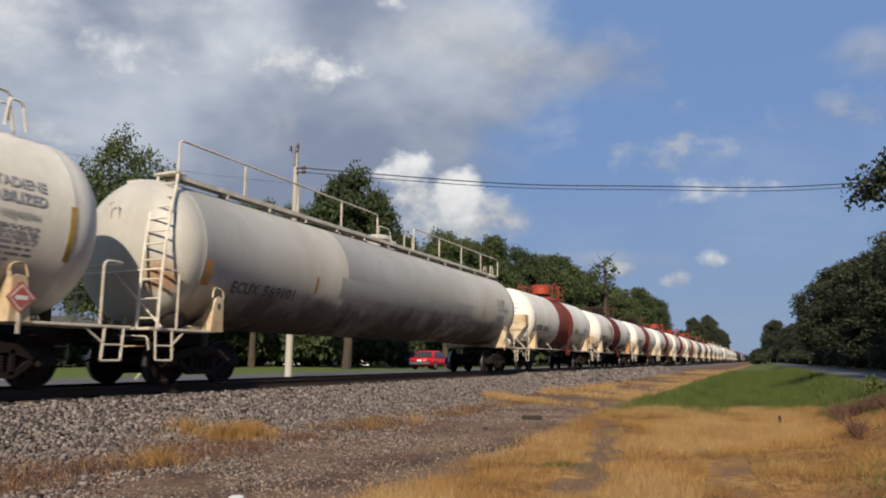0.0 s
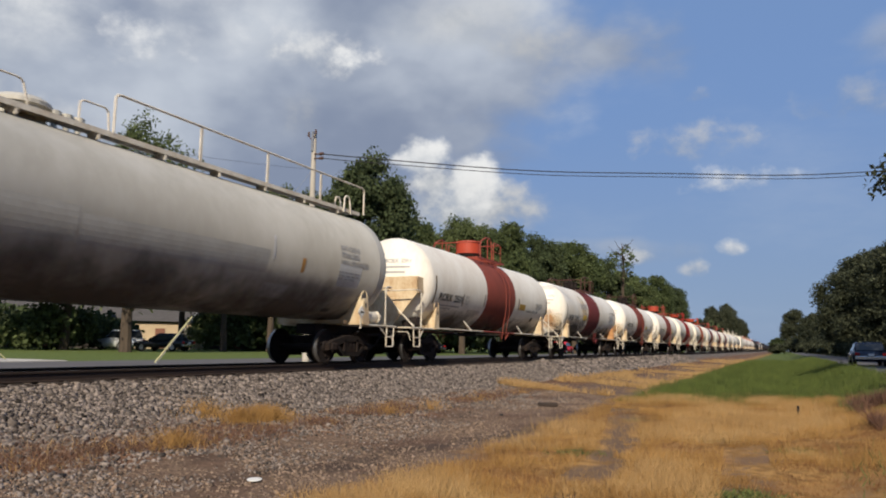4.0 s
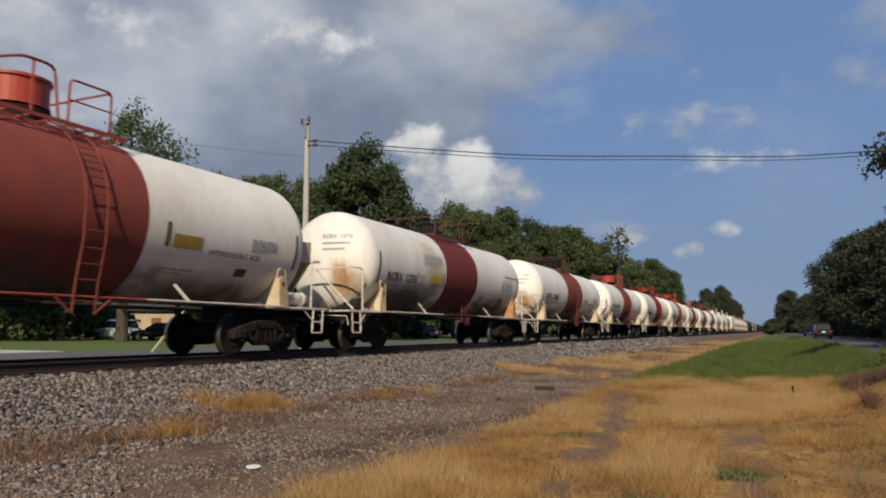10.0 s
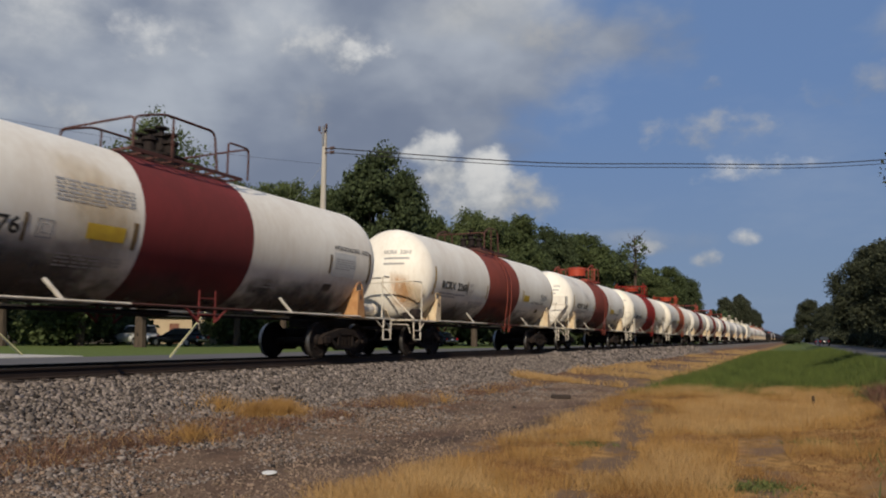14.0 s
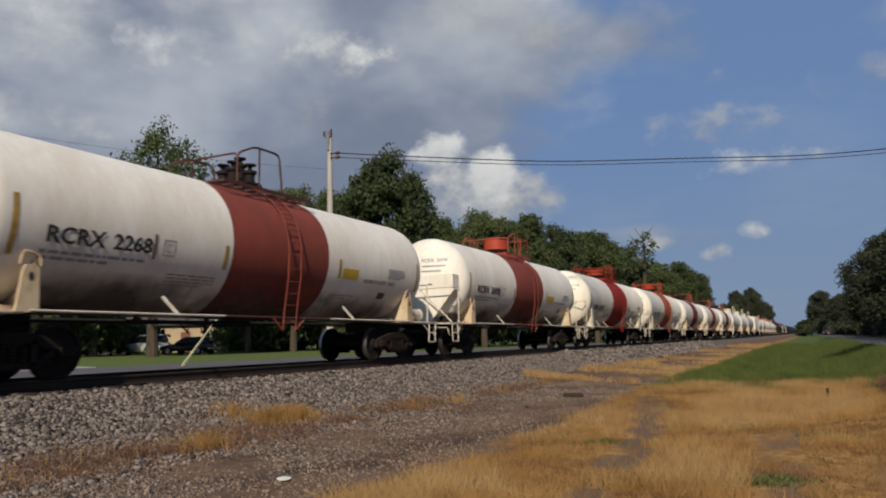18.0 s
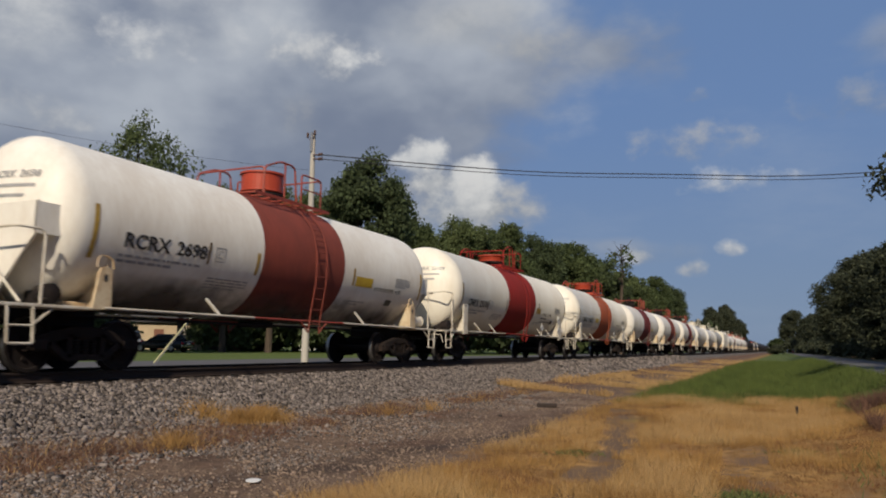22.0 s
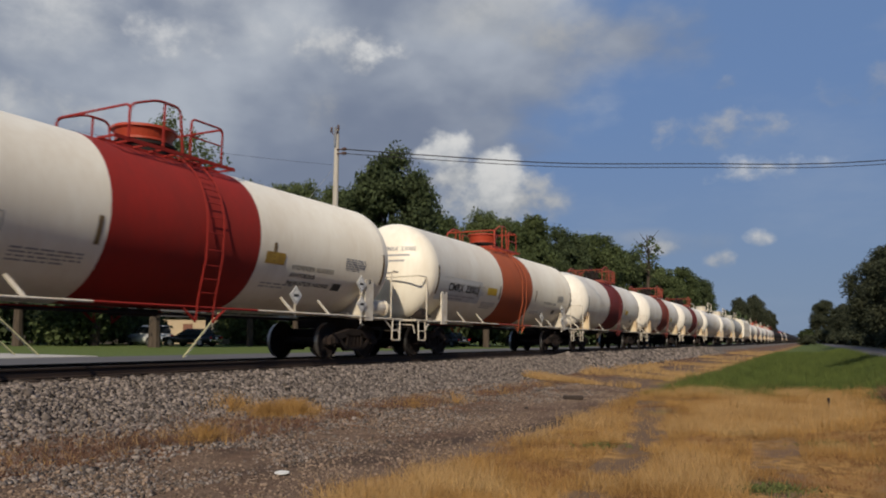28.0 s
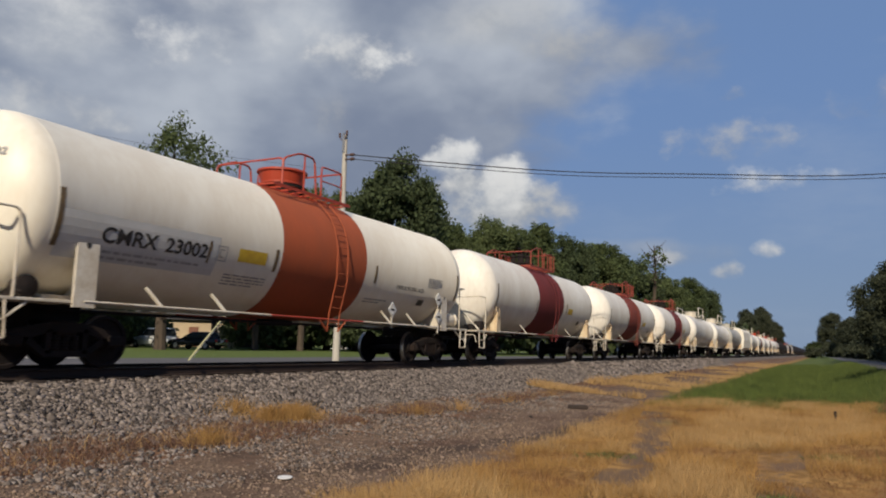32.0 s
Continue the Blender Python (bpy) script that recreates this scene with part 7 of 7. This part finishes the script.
motor_car(pose(bx, by, ground_z(bx), 0, 0, 80), M["car_white"], "white parked car in front of the tan house", suv=True, group="parked cars")
bx, by = at(33.6, 82)
motor_car(pose(bx, by, ground_z(bx), 0, 0, 60), M["car_white"], "white parked car beside the white house", group="parked cars")

motor_car(pose(12.4, 120, ground_z(12.4), 0, 0, 80), M["car_white"], "white parked car under the roadside trees", suv=True, group="parked cars")
# flat white litter on the dirt
bm = bmesh.new()
lathe(bm, [(0.0, 0.02), (0.0, 0.075), (0.008, 0.085), (0.012, 0.082), (0.005, 0.06), (0.005, 0.01)], (0, 0, 0), "z", 24, [0] * 5)
lid = part("plastic_lid", bm, M["placard"], None, smooth=True)
lid.matrix_basis = pose(-5.39, 6.6, ground_z(-5.39, 6.6) + 0.02, 3, 2, 0)
tagged(lid, "flat round white plastic lid lying on the dirt", "litter")
bm = bmesh.new()
tube(bm, [(0, 0, -0.1), (0, 0, 0.24)], 0.03, 7)
stake = part("stake", bm, M["tie"])
stake.matrix_basis = pose(0.3, 19.6, ground_z(0.3, 19.6), 4, -3, 0)
tagged(stake, "short dark wooden stake in the dry grass", "stake")
# added dark block that stands in for a dark spot of dirt
bm = bmesh.new()
box(bm, (0, 0, 0.05), (0.5, 0.14, 0.1), bevel=0.02)
spot_block = part("timber_scrap", bm, M["tie"])
spot_block.matrix_basis = pose(-5.46, 18.0, ground_z(-5.46, 18.0), 0, 0, 20)
tagged(spot_block, "dark block standing for a dark spot of dirt", "litter")

# ---- stones and grass ----
XS, YS = np.array(xs), np.array(ys)
GZ = np.array([p[2] for p in gv]).reshape(len(ys), len(xs))


def ground_zs(x, y):
    """Heights of the ground sheet at many places."""
    i = np.clip(np.searchsorted(XS, x) - 1, 0, len(XS) - 2)
    j = np.clip(np.searchsorted(YS, y) - 1, 0, len(YS) - 2)
    u, v = (x - XS[i]) / (XS[i + 1] - XS[i]), (y - YS[j]) / (YS[j + 1] - YS[j])
    return (GZ[j, i] * (1 - u) + GZ[j, i + 1] * u) * (1 - v) + (GZ[j + 1, i] * (1 - u) + GZ[j + 1, i + 1] * u) * v


def vnoise(x, y, scale, seed=0):
    """Smooth random patches from 0 to 1, `scale` to the metre, with a finer octave."""
    lat = np.random.default_rng(900 + seed).random((64, 64))
    out = np.zeros(len(x))
    for k, amp in ((1.0, 0.68), (2.7, 0.32)):
        px, py = x * scale * k + 31.7, y * scale * k + 17.3
        i, j = np.floor(px).astype(int), np.floor(py).astype(int)
        u, v = px - i, py - j
        u, v = u * u * (3 - 2 * u), v * v * (3 - 2 * v)
        a, b, c, d = lat[i % 64, j % 64], lat[(i + 1) % 64, j % 64], lat[i % 64, (j + 1) % 64], lat[(i + 1) % 64, (j + 1) % 64]
        out += amp * ((a * (1 - u) + b * u) * (1 - v) + (c * (1 - u) + d * u) * v)
    return out


def stones(name, n, xs_, ys_, size, mat, label, seed, sink=0.3, bias=1.0, clump=None):
    """Angular stones, each an uneven eight-cornered lump, joined as one spread."""
    g = np.random.default_rng(seed)
    x = g.uniform(*xs_, n)
    y = ys_[0] + (ys_[1] - ys_[0]) * g.random(n) ** bias
    if clump is not None:
        keep = vnoise(x, y, 0.7, 7) + g.normal(0, 0.12, n) > clump
        x, y = x[keep], y[keep]
        n = len(x)
    z = ground_zs(x, y)
    s = size * np.exp(g.normal(0, 0.32, n))
    c = np.array([[a, b, d] for a in (-1, 1) for b in (-1, 1) for d in (-1, 1)], float)
    v = c[None] * (0.5 + 0.35 * g.random((n, 8, 3)))
    q = g.normal(size=(n, 4))
    q /= np.linalg.norm(q, axis=1)[:, None]
    w, i, j, k = q.T
    R = np.stack([1 - 2 * (j * j + k * k), 2 * (i * j - k * w), 2 * (i * k + j * w), 2 * (i * j + k * w), 1 - 2 * (i * i + k * k), 2 * (j * k - i * w), 2 * (i * k - j * w), 2 * (j * k + i * w), 1 - 2 * (i * i + j * j)], 1).reshape(n, 3, 3)
    v = np.einsum("nab,ncb->nca", R, v) * s[:, None, None] * np.array([1, 1, 0.8])
    v += np.stack([x, y, z + s * (0.5 - sink)], 1)[:, None]
    f = np.array([[0, 1, 3, 2], [4, 6, 7, 5], [0, 4, 5, 1], [2, 3, 7, 6], [0, 2, 6, 4], [1, 5, 7, 3]])
    q = (np.arange(n)[:, None, None] * 8 + f[None]).reshape(-1, 4)
    ob = new(name, fast_mesh(name, v.reshape(-1, 3), q, mat))
    return tagged(ob, label, "stones", kind="stuff")


stones("ballast", 60000, (-11.0, -8.9), (3.5, 34), 0.026, M["stone"], "grey crushed stone ballast on the track shoulder", 1, bias=1.35)
stones("ballast", 15000, (-13.6, -11.0), (4, 34), 0.038, M["stone"], "grey crushed stone ballast between the rails", 2, 0.9, bias=1.2)
stones("ballast", 16000, (-11.0, -8.8), (34, 90), 0.065, M["stone"], "grey crushed stone ballast further along the track", 3, bias=1.3)
stones("ballast", 6500, (-9.1, -7.0), (3.5, 26), 0.022, M["stone"], "loose ballast stones strewn below the shoulder", 6, 0.3, bias=1.3)
stones("ballast", 12000, (-11.0, -8.9), (-9, 3.6), 0.037, M["stone"], "grey crushed stone ballast on the track shoulder", 8)
stones("ballast", 5000, (-13.6, -11.0), (-9, 4), 0.038, M["stone"], "grey crushed stone ballast between the rails", 9, 0.9)
stones("gravel", 9000, (-9.2, -4.0), (3.5, 24), 0.010, M["stone_brown"], "fine gravel bedded in the dirt track", 7, 0.3, bias=1.4)
stones("gravel", 22000, (-9.2, -4.6), (3.5, 24), 0.015, M["stone_brown"], "brown gravel scattered over the dirt track", 4, 0.2, bias=1.4, clump=0.56)
stones("gravel", 9000, (-7.4, -5.6), (4.5, 22), 0.015, M["stone"], "pale gravel in a band along the dirt track", 14, 0.25, bias=1.3, clump=0.50)


def blades(name, n, place, hgt, wid, mat, label, seed, lean=0.5):
    """Single pointed blades of grass, joined as one spread."""
    g = np.random.default_rng(seed)
    x, y, k = place(g, n)
    n = len(x)
    z = ground_zs(x, y)
    a = g.random(n) * math.tau
    h = hgt * (0.5 + 0.9 * g.random(n)) * k
    d = np.stack([np.cos(a), np.sin(a), np.zeros(n)], 1) * (wid * (0.7 + 0.6 * g.random(n)))[:, None]
    b = np.stack([x, y, z - 0.01], 1)
    ln = g.normal(0, lean, (n, 2)) * h[:, None]
    tip = b + np.stack([ln[:, 0], ln[:, 1], h], 1)
    mid = b + np.stack([ln[:, 0] * 0.55, ln[:, 1] * 0.55, h * 0.55], 1)
    # blades wound to face sun and camera, normals bent upward for even light
    face = np.cross(d, tip - b)
    d = np.where((face @ np.array([0.15, -0.80, 0.45]) < 0)[:, None], -d, d)
    v = np.stack([b - d, b + d, mid + d * 0.7, tip, mid - d * 0.7], 1).reshape(-1, 3)
    q = np.arange(n)[:, None] * 5 + np.arange(5)[None]
    me = fast_mesh(name, v, q, mat)
    nor = np.repeat(np.array([0.0, -0.35, 0.9]) + g.normal(0, 0.38, (n, 3)), 5, axis=0)
    nor /= np.linalg.norm(nor, axis=1)[:, None]
    me.polygons.foreach_set("use_smooth", np.ones(n, dtype=bool))
    me.normals_split_custom_set_from_vertices(nor.tolist())
    ob = new(name, me)
    return tagged(ob, label, "grass", kind="stuff")


def ruts(x, y):
    """Where wheels have worn the dry grass down to the dirt."""
    near = np.abs(x + 2.05 + 0.06 * (y - 5.5)) < 0.30
    bend = np.abs(x + 2.45 + 0.18 * (y - 12)) < 0.34
    a = np.where(y < 12, near, bend) & (y < 19)
    b = (np.abs(x + 0.2 + 0.06 * (y - 6)) < 0.32) & (y < 13)
    c = (np.abs(x - 0.9) < 0.25) & (y < 9.5)
    return (a | b | c) & (vnoise(x, y, 0.8, 3) > 0.36)


def straw_edge(y):
    """The ragged line where the dirt track gives way to dry grass."""
    return -4.25 + 0.9 * (vnoise(np.zeros(len(y)), y, 0.45, 5) - 0.5) + 0.5 * (vnoise(np.ones(len(y)), y, 1.6, 6) - 0.5)


def sward(y0, y1, x0, x1, lo, hi, bias=1.5):
    """Picks places for one kind of dry grass: the patches whose value lies between lo and hi."""
    def place(g, n):
        x, y = g.uniform(x0, x1, n), y0 + (y1 - y0) * g.random(n) ** bias
        k = 0.62 * vnoise(x, y, 0.55, 21) + 0.38 * vnoise(x, y, 1.7, 22) + g.normal(0, 0.025, n) - 0.05 * np.clip(x, -1, 2)
        keep = (k > lo) & (k < hi) & (x + g.normal(0, 0.16, n) > straw_edge(y)) & (~ruts(x, y) | (g.random(n) < 0.05))
        keep &= ((x < 1.5) | (g.random(n) < 0.55)) & (y < 26.0 + 8.0 * (vnoise(x, y, 0.45, 25) - 0.5) + g.normal(0, 0.5, n))
        tall = 0.4 + 1.4 * np.clip(vnoise(x, y, 1.3, 23), 0.15, 0.9)
        return x[keep], y[keep], tall[keep]
    return place


def verge_place(g, n):
    y = 24.0 + 95 * g.random(n) ** 1.7
    x = g.uniform(-8.5, -4.6, n) + np.minimum(0, (y - 34) * 0.06)
    keep = vnoise(x, y, 0.45, 8) + g.normal(0, 0.04, n) > 0.50 + 0.0012 * (y - 24)
    return x[keep], y[keep], 0.5 + 1.1 * vnoise(x[keep], y[keep], 0.7, 9)


def tuft_place(g, n):
    cx = np.array([-7.6, -8.6, -8.4, -8.75, -9.35, -7.5, -7.3, -7.4, -7.5])
    cy = np.array([7.65, 10.1, 10.6, 10.9, 10.0, 13.4, 15.0, 18.0, 22.0])
    k = g.choice(len(cx), n, p=[0.12, 0.24, 0.24, 0.18, 0.10, 0.04, 0.04, 0.02, 0.02])
    r = np.abs(g.normal(0, 0.24, n))
    a = g.random(n) * math.tau
    return cx[k] + r * np.cos(a), cy[k] + 1.5 * r * np.sin(a), 1.2 - np.minimum(r, 0.8)


def green_place(g, n):
    x = g.uniform(-4.4, 3.3, n)
    y = 21.0 + 85 * g.random(n) ** 1.9
    line = 25.5 + 1.2 * np.minimum(x + 0.8, 0) + 7.0 * (vnoise(x, y, 0.5, 10) - 0.5)
    keep = (x > -4.1 + g.normal(0, 0.6, n)) & (y > line + g.normal(0, 1.5, n))
    x, y, line = x[keep], y[keep], line[keep]
    return x, y, (0.6 + 0.6 * g.random(len(x))) * np.clip((y - line + 2.5) / 5, 0.35, 1) * (0.45 + 1.1 * vnoise(x, y, 0.8, 11))


def roadside_place(g, n):
    x = g.uniform(0.6, 3.4, n)
    y = 4 + 27 * g.random(n) ** 1.2
    keep = (vnoise(x, y, 0.6, 12) > 0.44) & (x > 1.5 + 0.5 * g.normal(0, 1, n)) & ((y < 12.5) | (y > 19.5) | (g.random(n) < 0.15))
    return x[keep], y[keep], 0.5 + 0.9 * g.random(keep.sum())


def rusty_place(g, n):
    x = g.uniform(1.5, 3.4, n)
    y = 12.5 + 8.5 * g.random(n)
    keep = vnoise(x, y, 0.6, 13) > 0.42
    return x[keep], y[keep], 0.6 + 0.9 * vnoise(x[keep], y[keep], 1.2, 14)


def dead_place(g, n):
    y = 4 + 24 * g.random(n) ** 1.5
    x = np.where(g.random(n) < 0.62, g.normal(-7.75, 0.30, n), g.uniform(-9.4, -7.2, n))
    keep = (vnoise(x, y, 0.55, 15) > 0.42) & ((y < 9.5) | (np.abs(x + 7.7) < 0.8))
    return x[keep], y[keep], 0.4 + 1.3 * vnoise(x[keep], y[keep], 0.9, 16)


def sprig_place(g, n):
    cx = np.array([-1.30, -1.05, -0.60, -0.35, 1.35, 0.2, -2.9, 1.9])
    cy = np.array([6.6, 6.9, 8.6, 8.9, 9.5, 12.5, 11.0, 7.0])
    k = g.integers(0, len(cx), n)
    r = np.abs(g.normal(0, 0.22, n))
    a = g.random(n) * math.tau
    return cx[k] + r * np.cos(a), cy[k] + r * np.sin(a), 0.6 + 0.6 * g.random(n)


def stem_place(g, n):
    x, y = g.uniform(-4.0, 3.0, n), 4.5 + 19 * g.random(n) ** 1.3
    keep = (vnoise(x, y, 0.5, 17) > 0.5) & (x > straw_edge(y) + 0.3)
    return x[keep], y[keep], 0.6 + 0.7 * g.random(keep.sum())


blades("dry_grass", 260000, sward(3.2, 28.5, -5.2, 2.9, 0.43, 0.62), 0.105, 0.0028, M["straw"], "short straw-coloured dry grass", 21, 0.45)
blades("dry_grass", 200000, sward(3.2, 28.5, -5.2, 2.9, 0.58, 2.0), 0.15, 0.0028, M["straw_pale"], "tall pale patches of bleached dry grass", 31, 0.5)
blades("dry_grass", 160000, sward(3.2, 28.5, -5.2, 3.2, 0.28, 0.46), 0.055, 0.0032, M["straw_brown"], "low brown patches of dead grass", 32, 0.7)
blades("dry_grass", 60000, sward(-9, 3.4, -5.0, 2.2, 0.36, 2.0, 1.0), 0.10, 0.0028, M["straw"], "short straw-coloured dry grass", 29, 0.5)
blades("dry_grass", 34000, verge_place, 0.19, 0.010, M["straw_pale"], "pale straw-coloured grass along the ballast foot", 22, 0.55)
blades("dry_grass_tufts", 4200, tuft_place, 0.22, 0.0034, M["straw"], "golden tufts of dry grass on the ballast edge", 23, 0.55)
blades("grass_stems", 900, stem_place, 0.30, 0.0022, M["straw_pale"], "thin pale seed stems standing in the dry grass", 34, 0.25)
blades("green_grass", 120000, green_place, 0.27, 0.007, M["grass"], "tall green grass between railway and road", 24, 0.45)
blades("roadside_weeds", 22000, roadside_place, 0.15, 0.009, M["weed"], "leafy green weeds along the road edge", 25, 0.6)
blades("dead_weeds", 26000, rusty_place, 0.26, 0.006, M["straw_red"], "rust-brown dead weeds beside the road", 26, 0.5)
blades("dead_weeds", 28000, dead_place, 0.075, 0.0042, M["straw_red"], "reddish dead weeds beside the ballast", 27, 0.7)
blades("dead_weeds", 2200, dead_place, 0.11, 0.0034, M["straw_pale"], "pale dead grass among the reddish weeds", 35, 0.6)
blades("weed_sprigs", 3600, sprig_place, 0.055, 0.010, M["weed"], "small leafy green weeds in the dry grass", 28, 0.9)

# leafy clumps of tall weeds along the road edge
CLUMP = bush_mesh(51, 0.45, 0.55, 700, M["weed"], 0.05)
for x, y, sc, turn in ((3.05, 24.5, 0.8, 20), (3.2, 22.0, 0.7, 80), (2.7, 20.6, 0.6, 140), (3.0, 13.2, 0.5, 60), (3.25, 12.0, 0.6, 10), (2.75, 11.0, 0.45, 100), (3.1, 9.6, 0.5, 30), (3.3, 28.0, 0.8, 70)):
    w = thing("weed_clump", "leafy green clump of tall weeds at the road edge", "weeds", pose(x, y, ground_z(x, y), 0, 0, turn), "weed clumps along the road")
    w.scale = (sc, sc, sc)
    shared("foliage", CLUMP, w, Matrix.Identity(4))


def flower_place(g, n):
    x = g.uniform(1.8, 3.3, n)
    y = 6 + 9 * g.random(n)
    keep = vnoise(x, y, 0.9, 4) > 0.5
    return x[keep], y[keep]


gen = np.random.default_rng(33)
fx, fy = flower_place(gen, 110)
fz = ground_zs(fx, fy) + 0.14 + 0.10 * gen.random(len(fx))
fc = np.stack([fx, fy, fz], 1)
fu = gen.normal(0, 0.011, (len(fx), 3))
fw = gen.normal(0, 0.011, (len(fx), 3))
fv = np.stack([fc - fu, fc + fw, fc + fu, fc - fw], 1).reshape(-1, 3)
flowers = new("wildflowers", fast_mesh("wildflowers", fv, np.arange(len(fx) * 4).reshape(-1, 4), M["petal"]))
tagged(flowers, "small yellow wildflowers among the roadside weeds", "flowers", kind="stuff")

# ---- motion ----
def motions():
    times = [i / 6 for i in range(193)]
    for car, y0 in CARS:
        walk(car, [(2.0 * i, pose(TRACK_X, y0 - s, RAIL_Z)) for i, s in enumerate(ROLLED)])
    for w in WHEELSETS:
        x, y, z = w.matrix_basis.translation
        walk(w, [(t, pose(x, y, z, math.degrees(rolled(t) / WHEEL_R))) for t in times])

    for car, x, z, stops in DRIVEN:
        walk(car, [(t, pose(x, y, z)) for t, y in stops])
        for w in car.children:
            if w.name.startswith("wheel"):
                a, b, c = w.matrix_basis.translation
                ts, ds = [q[0] for q in stops], [q[1] for q in stops]
                steps = [i / 30 for i in range(961)]
                if ds[0] is not None:
                    walk(w, [(t, pose(a, b, c, -math.degrees(float(np.interp(t, ts, ds)) / 0.33))) for t in steps])


motions()
